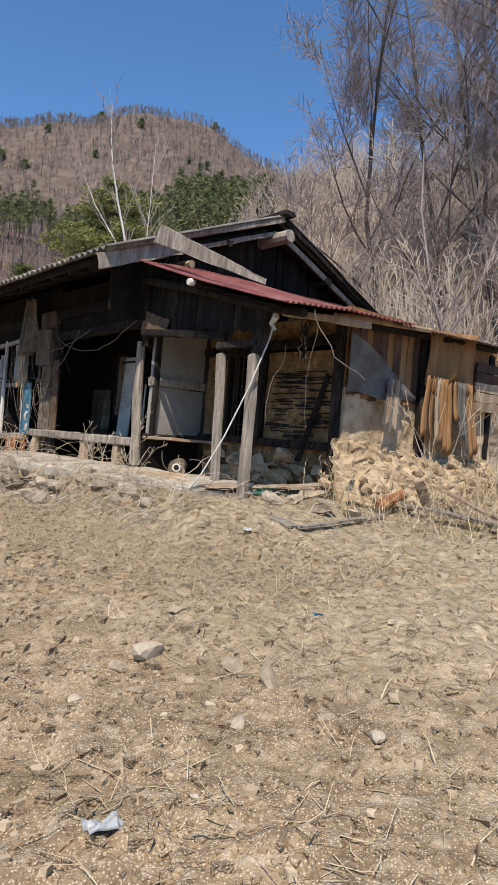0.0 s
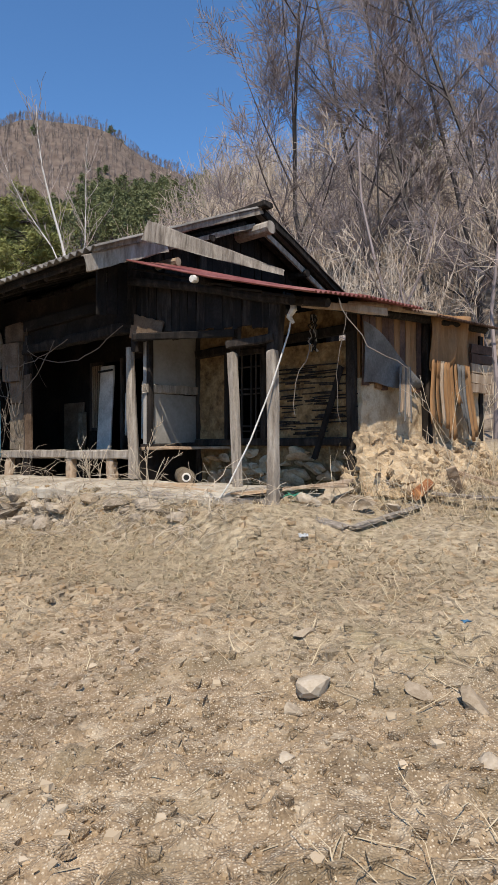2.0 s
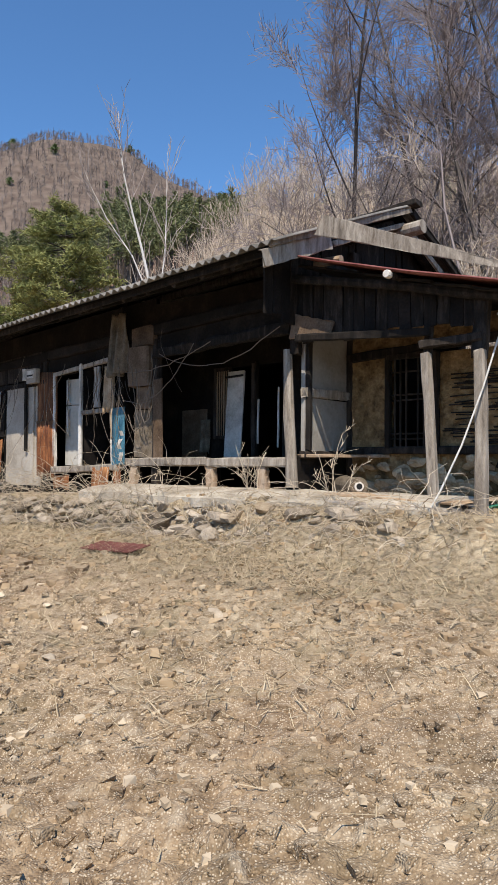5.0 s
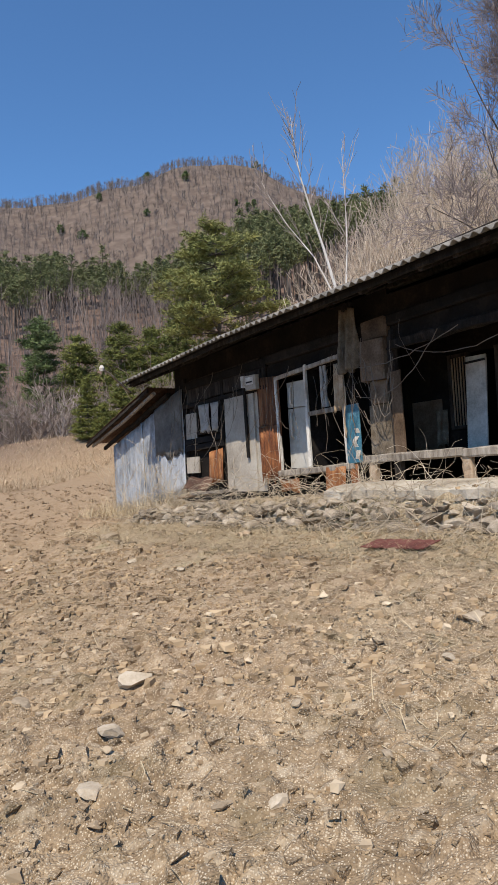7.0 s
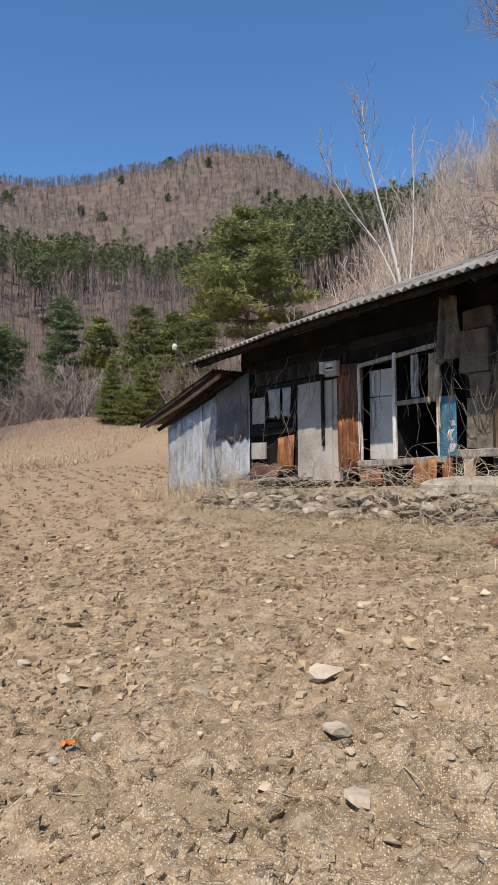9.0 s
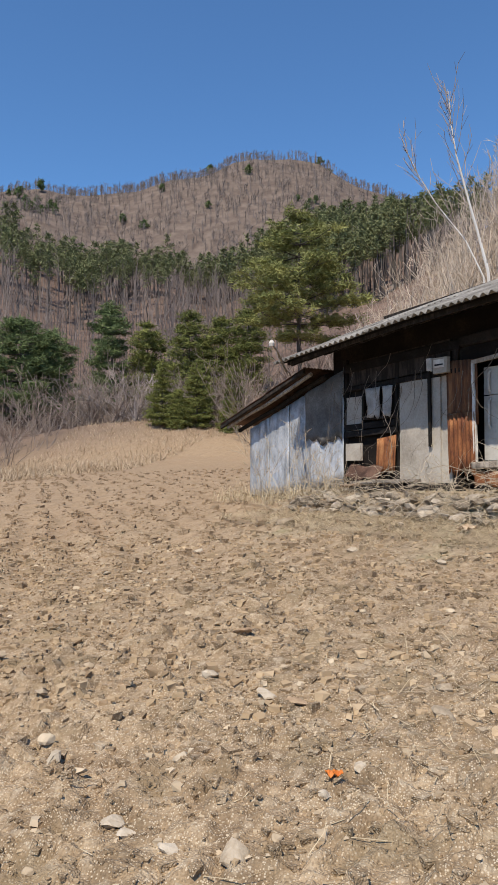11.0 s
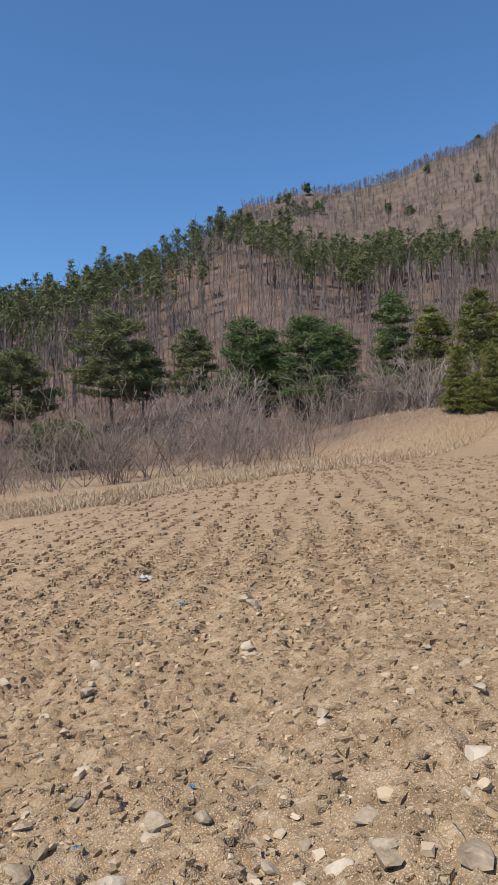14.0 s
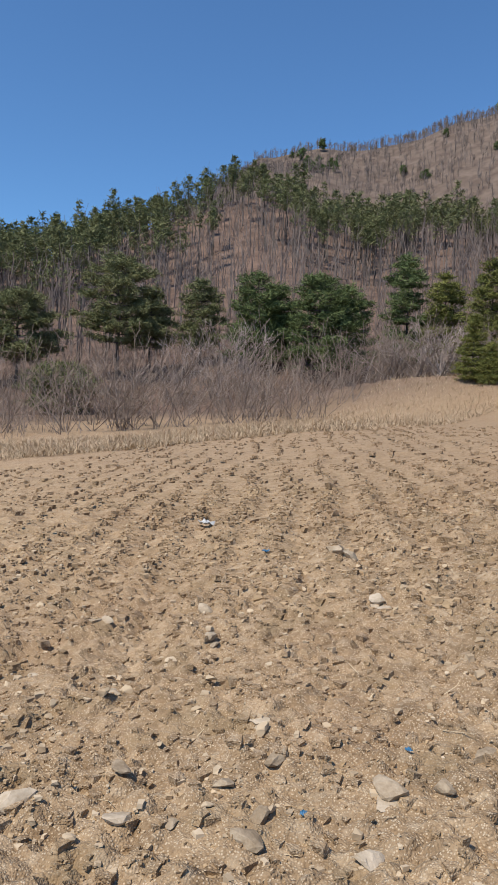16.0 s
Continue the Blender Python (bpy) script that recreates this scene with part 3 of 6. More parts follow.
def corrugated(name, o, across, down, mat, pitch=0.14, amp=0.022, thick=0.008, sag=0.0, label="", parent=None, rows=4, ragged=0.0):
    """A corrugated sheet: waves run along `down`."""
    o, a, d = Vector(o), Vector(across), Vector(down)
    nrm = a.cross(d).normalized()
    if nrm.z < -0.2:
        nrm = -nrm
    nu = max(6, int(a.length / pitch * 6))
    rag = [rr.uniform(0, ragged) for _ in range(nu + 1)]

    def pt(i, k):
        kk = k * (1 - rag[int(round(i * nu))] / d.length) if ragged else k
        w = math.sin(i * a.length / pitch * 2 * math.pi) * amp
        return o + a * i + d * kk + nrm * (w - sag * math.sin(k * math.pi) + 0.01 * noise.noise(Vector((i * 4, k * 4, o.x)))), nrm

    return part(name, Geo().sheet(pt, nu, rows, thick), mat, parent or house, label, smooth=True)


# roof sheets, front and back slope, two courses
x0 = 0.50
while x0 > -8.45:
    x1 = max(x0 - 0.94, -8.5)
    for side in (-1, 1):
        for course in (0, 1):
            n_hi, n_lo = (1.8 + side * 0.0, 1.8 + side * 1.42) if course == 0 else (1.8 + side * 1.32, 1.8 + side * (2.72 + rr.uniform(-0.02, 0.03)))
            lift = 0.085 + (0.012 if course == 0 else 0.0) + rr.uniform(0, 0.008)
            o = Vector((x0 + 0.03, n_hi, roof_z(x0, n_hi) + lift))
            ac = Vector((x1 - x0 - 0.03, 0, roof_z(x1, n_hi) - roof_z(x0, n_hi)))
            dn = Vector((0, n_lo - n_hi, roof_z(x0, n_lo) - roof_z(x0, n_hi)))
            corrugated("roof_sheet", o, ac, dn, M_ROOF, 0.135, 0.024, 0.012)
    x0 -= 0.94
# roof boarding beneath, ridge, rafters
for side in (-1, 1):
    def under(i, k, side=side):
        s = 0.36 - 8.75 * i
        n = 1.8 + side * 2.6 * k
        return (s, n, roof_z(s, n) + 0.03), (0, 0, 1)
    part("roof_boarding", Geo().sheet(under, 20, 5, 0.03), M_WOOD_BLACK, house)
log("ridge_pole", (0.72, 1.74, 4.72), (-8.4, 1.8, 4.4), 0.085, 0.075, M_WOOD_GREY, 0.02, 10)
beam("ridge_cap", (0.62, 1.80, 5.06), (-8.4, 1.8, 4.62), 0.20, 0.08, (0, 1, 0), M_WOOD_DARK)
for i in range(19):
    s = 0.25 - 0.47 * i
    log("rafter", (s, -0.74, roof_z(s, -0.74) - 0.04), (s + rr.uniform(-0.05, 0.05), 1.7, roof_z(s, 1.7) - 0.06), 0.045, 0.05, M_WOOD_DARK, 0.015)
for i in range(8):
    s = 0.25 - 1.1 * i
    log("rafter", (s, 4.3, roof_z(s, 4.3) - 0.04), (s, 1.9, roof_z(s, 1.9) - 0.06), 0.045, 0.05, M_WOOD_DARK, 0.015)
# eave board, verge boards on the gable
for a, b in ((0.34, -2.5), (-2.5, -5.4), (-5.4, -8.3)):
    beam("eave_batten", (a, -0.76, roof_z(a, -0.76) + 0.0), (b, -0.76, roof_z(b, -0.76) + 0.0), 0.09, 0.04, (0, 0, 1), M_WOOD_DARK)
beam("verge_board", (0.42, -0.96, 3.76), (0.44, 0.12, 4.19), 0.17, 0.035, (0, -0.3, 1), M_WOOD_GREY, "split grey verge board", 0.012, 8)
beam("verge_board", (0.46, -0.9, 3.92), (0.50, 1.80, 4.99), 0.075, 0.05, (0, -0.3, 1), M_WOOD_GREY, "", 0.008, 8)
beam("verge_board", (0.50, 1.84, 4.99), (0.46, 4.45, 3.93), 0.10, 0.05, (0, 0.3, 1), M_WOOD_DARK, "", 0.008, 8)
beam("verge_board", (0.42, 0.2, 4.18), (0.44, 1.7, 4.78), 0.06, 0.05, (0, -0.3, 1), M_WOOD_GREY, "", 0.008, 8)
beam("verge_board", (0.40, 1.95, 4.78), (0.36, 4.3, 3.86), 0.07, 0.05, (0, 0.3, 1), M_WOOD_GREY, "", 0.008, 8)
for n in (0.9, 2.9):
    log("purlin", (0.46, n, roof_z(0.4, n) - 0.12), (-1.0, n, roof_z(-1, n) - 0.12), 0.06, 0.06, M_WOOD_DARK)
# loose board lying from the verge down over the red awning
beam("fallen_board", (0.66, -0.36, 4.20), (2.62, -0.42, 3.40), 0.22, 0.03, (0.3, 0.1, 1), M_WOOD_GREY, "fallen grey board", 0.008, 10, None, 0.22)

# posts and beams of the front
log("post", (0.03, 0.0, 1.46), (-0.04, 0.0, 3.02), 0.072, 0.05, M_WOOD_GREY, 0.012, 10, "split grey corner post")
beam("post", (0.06, 0.02, 2.96), (0.08, 0.02, 4.05), 0.11, 0.11, (1, 0, 0), M_WOOD_DARK)
beam("lintel", (0.0, 0.02, 3.27), (-2.35, 0.02, 3.20), 0.13, 0.10, (0, 0, 1), M_WOOD_DARK, "charred split lintel", 0.014, 12)
for a, b, z in ((0.02, -2.4, 3.62), (-2.4, -5.0, 3.52), (-5.0, -7.65, 3.42)):
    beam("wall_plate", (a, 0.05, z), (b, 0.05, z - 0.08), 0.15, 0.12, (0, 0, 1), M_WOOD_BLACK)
plaster((-2.4, 0.06, 3.27), (2.4, 0, 0.02), (0, 0, 0.62), 0.06, "wall", M_SHADED_SOOT_EARTH, 0.2, 0.02)
# near-black panel stands for the dark void above the bays
plaster((-8.0, 0.06, 2.98), (5.6, 0, 0.2), (0, 0, 0.80), 0.06, "wall", M_SHADED_SOOT_EARTH, 0.2, 0.02)
plaster((-7.5, 0.02, 3.02), (2.3, 0, 0.08), (0, 0, 0.42), 0.03, "wall_board", M_WOOD_DARK, 0.2, 0.008, "dark rust-stained boarding")
for s, zt in ((-2.36, 3.4), (-7.62, 3.5), (-3.16, 3.5), (-6.32, 3.4), (-5.1, 3.4)):
    beam("post", (s, 0.06, 1.25), (s, 0.06, zt), 0.11, 0.10, (1, 0, 0), M_WOOD_DARK)
beam("rail", (-7.6, 0.01, 2.96), (-5.0, 0.01, 3.02), 0.08, 0.06, (0, 0, 1), M_WOOD_DARK)

# open hall with its raised wooden bench
for a, b in ((-2.98, -1.30), (-1.30, 0.0)):
    beam("bench_beam", (a, 0.0, 1.735), (b, 0.0, 1.75), 0.11, 0.10, (0, 0, 1), M_WOOD_GREY, "grey bench beam", 0.008)
for i in range(8):
    s = -2.95 + i * 0.375
    beam("bench_plank", (s + 0.18, 0.06, 1.775), (s + 0.18, 1.02, 1.775), 0.36, 0.03, (1, 0, 0), M_WOOD_GREY if i % 3 else M_WOOD_DARK, "", 0.003, 2)
beam("bench_plank", (0.03, 0.10, 1.82), (0.62, 1.0, 1.83), 0.30, 0.035, (1, 0, 0), M_WOOD_TAN, "loose pale board")
for s, lean in ((-1.27, 0.05), (-0.42, 0.06), (-2.75, 0.0)):
    beam("bench_leg", (s, 0.02, 1.69), (s + lean, -0.02, 1.36), 0.13, 0.09, (1, 0, 0), M_WOOD_TAN, "", 0.012)
beam("bench_leg", (-1.52, 0.35, 1.69), (-1.52, 0.35, 1.36), 0.13, 0.10, (1, 0, 0), M_WOOD_DARK)
# hall's rear wall: brown panel, lattice door, dark doorway; hall shade in the wall colour
plaster((-3.1, 1.08, 1.40), (0.62, 0, 0), (0, 0, 2.5), 0.10, "wall", M_SHADED_SOOT_EARTH, 0.2, 0.015, "", 3)
plaster((-2.48, 1.08, 1.78), (0.22, 0, 0), (0, 0, 2.1), 0.10, "wall", M_SHADED_SOOT_EARTH, 0.2, 0.015, "", 3)
plaster((-2.26, 1.08, 3.10), (2.4, 0, 0), (0, 0, 0.9), 0.10, "wall", M_SHADED_SOOT_EARTH, 0.2, 0.015, "", 4)
plaster((-2.26, 1.08, 1.78), (0.34, 0, 0), (0, 0, 0.32), 0.10, "wall", M_SHADED_SOOT_EARTH, 0.2, 0.015, "", 5)
plaster((-0.88, 1.08, 1.40), (1.02, 0, 0), (0, 0, 1.72), 0.10, "wall", M_SHADED_SOOT_EARTH, 0.2, 0.015, "", 6)
door_lat = part("lattice_door", Geo().slab((-2.26, 1.06, 2.10), (-1.92, 1.06, 2.10), 0.05, 0.04, (0, 0, 1), 2).slab((-2.26, 1.06, 3.08), (-1.92, 1.06, 3.08), 0.05, 0.04, (0, 0, 1), 2).slab((-2.24, 1.06, 2.1), (-2.24, 1.06, 3.1), 0.05, 0.04, (1, 0, 0), 2).slab((-1.94, 1.06, 2.1), (-1.94, 1.06, 3.1), 0.05, 0.04, (1, 0, 0), 2), M_WOOD_DARK, house)
for i in range(6):
    part("lattice_bar", Geo().slab((-2.20 + i * 0.045, 1.06, 2.12), (-2.20 + i * 0.045, 1.06, 3.06), 0.014, 0.02, (1, 0, 0), 2, 0.001), M_WOOD_TAN, door_lat)
beam("wall_panel", (-2.66, 1.05, 1.80), (-2.66, 1.05, 2.52), 0.52, 0.03, (1, 0, 0), M_CARD, "brown plywood panel", 0.003, 4)
beam("door_panel", (-1.77, 0.93, 1.80), (-1.76, 1.00, 3.02), 0.31, 0.03, (1, 0, 0), M_WHITE, "pale leaning door panel", 0.002, 4)
beam("door_panel_strip", (-1.93, 0.955, 2.94), (-1.60, 0.955, 2.95), 0.03, 0.012, (0, 0, 1), M_WIRE, "", 0.001, 2)
for s in (-1.46, -0.90):
    beam("door_jamb", (s, 1.05, 1.78), (s, 1.05, 3.12), 0.07, 0.10, (1, 0, 0), M_WOOD_DARK)
for s, z0, z1 in ((-1.38, 2.0, 2.6), (-1.02, 1.95, 2.75)):
    beam("door_strip", (s, 1.02, z0), (s, 1.03, z1), 0.025, 0.02, (1, 0, 0), M_WHITE, "peeling white strip", 0.003)
# unseen walls and near-black colour keep the rooms behind closed and dark
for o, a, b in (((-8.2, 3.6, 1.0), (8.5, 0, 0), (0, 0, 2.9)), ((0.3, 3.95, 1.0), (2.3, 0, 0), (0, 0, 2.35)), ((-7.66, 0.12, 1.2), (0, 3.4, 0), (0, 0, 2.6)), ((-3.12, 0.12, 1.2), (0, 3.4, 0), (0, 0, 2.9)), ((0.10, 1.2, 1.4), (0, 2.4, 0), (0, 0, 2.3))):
    plaster(o, a, b, 0.12, "wall", M_SHADED_SOOT_EARTH, 0.3, 0.02, "", 8)
room_floor = beam("room_floor", (-3.1, 2.35, 1.70), (0.05, 2.35, 1.70), 2.4, 0.10, (0, 1, 0), M_SHADED_SOOT_EARTH, "", 0.0, 2)
kitchen_floor = beam("room_floor", (-7.6, 1.9, 1.24), (-3.2, 1.9, 1.24), 3.3, 0.10, (0, 1, 0), M_SHADED_SOOT_EARTH, "", 0.0, 2)
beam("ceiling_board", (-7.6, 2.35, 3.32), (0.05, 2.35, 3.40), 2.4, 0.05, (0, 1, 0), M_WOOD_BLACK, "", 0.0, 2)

# gable end: papered bay, boarding, dark gable
plaster((0.13, 0.10, 1.86), (0, 0.86, 0), (0, 0, 0.62), 0.05, "wall_panel", M_PAPER, 0.2, 0.006, "grey papered wall panel", 11)
plaster((0.13, 0.10, 2.58), (0, 0.86, 0), (0, 0, 0.66), 0.05, "wall_panel", M_PAPER, 0.2, 0.006, "grey papered wall panel", 12)
beam("rail", (0.14, 0.08, 2.53), (0.14, 0.98, 2.55), 0.10, 0.07, (0, 0, 1), M_WOOD_GREY, "split rail", 0.012)
beam("rail", (0.14, 0.06, 3.22), (0.14, 1.0, 3.30), 0.07, 0.08, (0, 0, 1), M_WOOD_DARK)
beam("sill_beam", (0.14, 0.05, 1.83), (0.14, 1.0, 1.85), 0.08, 0.09, (0, 0, 1), M_WOOD_DARK)
plaster((0.10, 0.06, 1.35), (0, 0.92, 0), (0, 0, 0.45), 0.08, "wall", M_SHADED_SOOT_EARTH, 0.15, 0.03, "", 13)
beam("post", (0.17, 0.99, 1.40), (0.17, 0.99, 4.3), 0.12, 0.12, (1, 0, 0), M_WOOD_DARK)
beam("door_jamb", (0.16, 0.14, 1.88), (0.16, 0.14, 3.2), 0.06, 0.06, (0, 1, 0), M_WOOD_BLACK)
beam("nailed_board", (0.07, -0.07, 3.26), (0.63, -0.09, 3.155), 0.28, 0.02, (0, 0, 1), M_CARD, "pale nailed board", 0.012, 8, None, 0.6)
for i in range(34):
    n = -0.55 + 0.142 * i
    top = roof_z(0.3, n) - 0.03
    lo = 3.30 if n < 1.1 else 3.2
    if top - lo > 0.08:
        beam("gable_board", (0.12 + rr.uniform(0, 0.03), n, lo + rr.uniform(-0.05, 0.05)), (0.12 + rr.uniform(0, 0.03), n + rr.uniform(-0.01, 0.01), top), 0.135, 0.02, (0, 1, 0), M_WOOD_DARK if rr.random() < 0.55 else M_WOOD_BLACK, "", 0.004, 3)
for i in range(16):
    s = 0.14 + 0.137 * i
    beam("apron_board", (s, -0.02 - 0.05 * s, 3.12 - 0.05 * s + rr.uniform(-0.06, 0.06)), (s + rr.uniform(-0.02, 0.02), -0.02 - 0.05 * s, 3.86 - 0.25 * s), 0.125, 0.02, (1, 0, 0), M_WOOD_DARK if rr.random() < 0.5 else M_WOOD_BLACK, "", 0.005, 3)
log("tie_beam", (0.48, 0.30, 4.02), (-0.4, 0.3, 4.02), 0.05, 0.05, M_WOOD_TAN)

# annex: earth wall with a barred window, stone foot, corner post
for o, a, b in (((0.22, 0.92, 1.92), (0.50, 0, 0), (0, 0, 1.05)), ((1.36, 0.92, 1.92), (1.10, 0, 0), (0, 0, 1.05)), ((0.22, 0.92, 3.06), (2.26, 0, 0), (0, 0, 0.28))):
    plaster(o, a, b, 0.14, "wall", M_EARTH, 0.05, 0.022, "cracked ochre earth wall", 21)
plaster((0.72, 0.92, 1.40), (0.64, 0, 0), (0, 0, 0.46), 0.14, "wall", M_EARTH, 0.08, 0.03, "", 22)
plaster((0.20, 0.95, 1.30), (2.32, 0, 0), (0, 0, 0.58), 0.14, "wall_foot", M_EARTH, 0.1, 0.03, "", 23)
beam("sill_beam", (0.2, 0.90, 1.89), (2.5, 0.90, 1.89), 0.09, 0.10, (0, 0, 1), M_WOOD_DARK)
beam("lintel", (0.2, 0.89, 3.00), (2.5, 0.89, 3.08), 0.10, 0.10, (0, 0, 1), M_WOOD_DARK)
beam("brace", (2.39, 0.86, 2.68), (2.05, 0.84, 1.70), 0.06, 0.035, (1, 0, 0), M_WOOD_DARK)
beam("post", (2.49, 0.92, 1.42), (2.47, 0.92, 3.32), 0.10, 0.10, (1, 0, 0), M_WOOD_DARK)
win = beam("window", (0.74, 0.86, 2.95), (1.35, 0.86, 2.95), 0.06, 0.08, (0, 0, 1), M_WOOD_DARK, "barred window opening")
for s in (0.75, 1.34):
    beam("window_frame", (s, 0.86, 1.92), (s, 0.86, 2.95), 0.06, 0.08, (1, 0, 0), M_WOOD_DARK, "", 0.003, 3, win)
for i in range(7):
    s = 0.83 + i * 0.073
    if i != 3:
        beam("bar", (s, 0.87, 1.93), (s, 0.87, 2.92), 0.022, 0.02, (1, 0, 0), M_WOOD_DARK, "", 0.002, 3, win)
for z in (2.02, 2.08, 2.46, 2.52, 2.78):
    beam("bar", (0.78, 0.885, z), (1.32, 0.885, z), 0.02, 0.016, (0, 0, 1), M_WOOD_DARK, "", 0.002, 3, win)
for i in range(70):
    s, z = rr.uniform(1.40, 2.2), rr.uniform(1.95, 2.75)
    beam("lath", (s, 0.905, z), (s + rr.uniform(0.15, 0.45), 0.915, z + rr.uniform(-0.015, 0.015)), 0.014, 0.012, (0, 0, 1), M_WOOD_DARK, "", 0.002, 2)
# awning posts and red sheet over the annex
beam("post", (1.87, -0.20, 1.38), (1.77, -0.18, 2.78), 0.085, 0.075, (1, 0, 0), M_WOOD_GREY, "leaning grey post", 0.006)
beam("post", (1.77, -0.16, 2.62), (1.74, 0.0, 3.45), 0.07, 0.07, (1, 0, 0), M_WOOD_DARK)
beam("post", (2.335, -0.22, 1.30), (2.31, -0.2, 2.74), 0.105, 0.09, (1, 0, 0), M_WOOD_GREY, "thick grey post with split foot", 0.008)
beam("post", (2.28, -0.14, 2.70), (2.30, -0.1, 3.30), 0.13, 0.12, (1, 0, 0), M_WOOD_DARK)
log("awning_beam", (0.2, -0.2, 3.74), (2.95, -0.2, 3.12), 0.05, 0.045, M_WOOD_DARK)
log("awning_beam", (2.62, -0.30, 3.18), (2.70, 3.9, 3.42), 0.05, 0.045, M_WOOD_DARK)
log("awning_beam", (1.55, -0.42, 3.50), (1.55, 0.9, 3.62), 0.04, 0.04, M_WOOD_DARK, 0.01, 10)
beam("rail", (0.2, -0.15, 3.10), (1.8, -0.17, 2.98), 0.08, 0.06, (0, 0, 1), M_WOOD_DARK)
beam("rail", (1.72, -0.19, 2.86), (2.32, -0.19, 2.88), 0.08, 0.06, (0, 0, 1), M_WOOD_DARK)
for k in range(5):
    n0 = -0.34 + 0.86 * k
    zoff = 0.045 * (n0 + 0.34)
    mat = M_RED if k < 2 else M_RUST_DARK
    lean = 0.10 if k == 0 else 0.04
    zoff += 0.0 if k == 0 else 0.06
    corrugated("awning_sheet", (0.42 if k < 2 else 0.3, n0 - (0.12 if k == 0 else 0.0), 3.90 + zoff), (0, 0.98, lean), (2.64, -0.10, -0.75), mat, 0.075, 0.012, 0.004, 0.03, "faded red tin sheet" if k < 2 else "rusted dark tin sheet", rows=6)
# black boards added under the tin to darken its lit red underside
for k in range(5):
    n0 = -0.28 + 0.86 * k
    for j in range(6):
        a = 0.5 + 0.40 * j
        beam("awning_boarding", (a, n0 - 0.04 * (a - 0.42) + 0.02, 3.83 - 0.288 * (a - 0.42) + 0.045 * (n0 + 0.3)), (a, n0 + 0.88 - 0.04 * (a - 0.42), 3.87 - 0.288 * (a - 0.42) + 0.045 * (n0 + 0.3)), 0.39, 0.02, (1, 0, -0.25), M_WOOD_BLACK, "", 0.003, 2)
beam("batten", (2.66, -0.20, 3.16), (2.98, 0.75, 3.17), 0.07, 0.05, (0, 0, 1), M_WOOD_TAN, "grey batten", 0.008)
log("eave_log", (2.72, 0.5, 3.24), (2.95, 1.9, 3.32), 0.035, 0.03, M_WOOD_TAN)
# right side of the annex: metal sheet, boards, post, tarpaulin, clay foot
plaster((2.56, 0.95, 2.5), (0.02, 3.2, 0.05), (0, 0, 0.95), 0.08, "wall_board", M_TARP, 0.2, 0.02, "brown weathered boarding", 31)
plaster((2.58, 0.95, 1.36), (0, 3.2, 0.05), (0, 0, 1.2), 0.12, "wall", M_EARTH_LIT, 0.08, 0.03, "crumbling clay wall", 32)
for i in range(10):
    n = 1.0 + i * 0.13
    beam("board", (2.60, n, 2.46 + rr.uniform(-0.03, 0.1)), (2.60, n, 3.3), 0.12, 0.02, (0, 1, 0), M_TARP if rr.random() < 0.6 else M_RUST_DARK, "", 0.004, 3)


def torn(i, k):
    low = 2.50 + 0.02 * math.sin(i * 9)
    high = 3.14 - 0.58 * i ** 1.3
    z = low + (high - low) * (1 - k)
    return (2.66 + 0.02 * math.sin(i * 7 + k * 3) + 0.05 * i * (1 - k), 0.86 + 1.2 * i, z), (1, 0, 0)


def bank(i, k):
    n = 0.78 + 3.3 * i
    lump = 0.04 * noise.noise(Vector((i * 22, k * 6, 2))) + 0.035 * noise.noise(Vector((i * 48, k * 13, 5)))
    return (2.60 + 0.62 * k ** 1.4 * min(1.0, 0.2 + i * 7) + lump, n, 1.99 - 0.08 * i - 0.66 * k + lump * 0.6), (1, 0, 0.4)


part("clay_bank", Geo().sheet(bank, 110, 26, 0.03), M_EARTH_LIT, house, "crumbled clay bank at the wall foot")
part("hanging_sheet", Geo().sheet(torn, 14, 6, 0.006), M_FELT, house, "torn dark grey felt sheet")
beam("post", (2.64, 2.34, 1.40), (2.62, 2.30, 3.38), 0.10, 0.10, (0, 1, 0), M_WOOD_DARK)


def tarp(i, k):
    n = 2.25 + 1.15 * i + 0.06 * k * math.sin(i * 5)
    z = 3.40 + 0.12 * i - (0.66 + 0.12 * math.sin(i * 9)) * k
    return (2.72 + 0.03 * math.sin(i * 17) * (0.3 + k) + 0.02 * math.sin(i * 9 + k * 5), n, z), (1, 0, 0)


part("tarpaulin", Geo().sheet(tarp, 40, 8, 0.006), M_TARP, house, "torn brown tarpaulin", True)
for i in range(11):
    n0 = 2.30 + 0.095 * i
    w0, foot = rr.uniform(0.07, 0.12), rr.uniform(1.92, 2.15) if i != 6 else 2.35

    def strip(u, k, n0=n0, w0=w0, foot=foot, i=i):
        spread = (i - 4) * 0.028 * k
        return (2.74 + 0.012 * math.sin(u * 6 + i) + 0.05 * k * k, n0 + spread + (u - 0.5) * w0 * (1 + 0.2 * k) + 0.012 * math.sin(k * 7 + i), 2.86 - (2.86 - foot) * k + 0.05 * math.sin(u * 3 + i) * k), (1, 0, 0)

    part("torn_strip", Geo().sheet(strip, 4, 8, 0.006), (M_TARP, M_WOOD_TAN, M_FELT)[(0, 0, 1, 0, 0, 0, 0, 2, 2, 0, 0)[i]], house, "hanging torn strip", True)
for i in range(7):
    beam("loose_slat", (2.73, 1.52 + 0.035 * i, 2.72), (2.76, 1.42 + 0.045 * i, 2.14 + rr.uniform(-0.05, 0.12)), 0.03, 0.008, (0, 1, 0), M_WOOD_TAN if i % 3 else M_FELT, "", 0.004, 4)
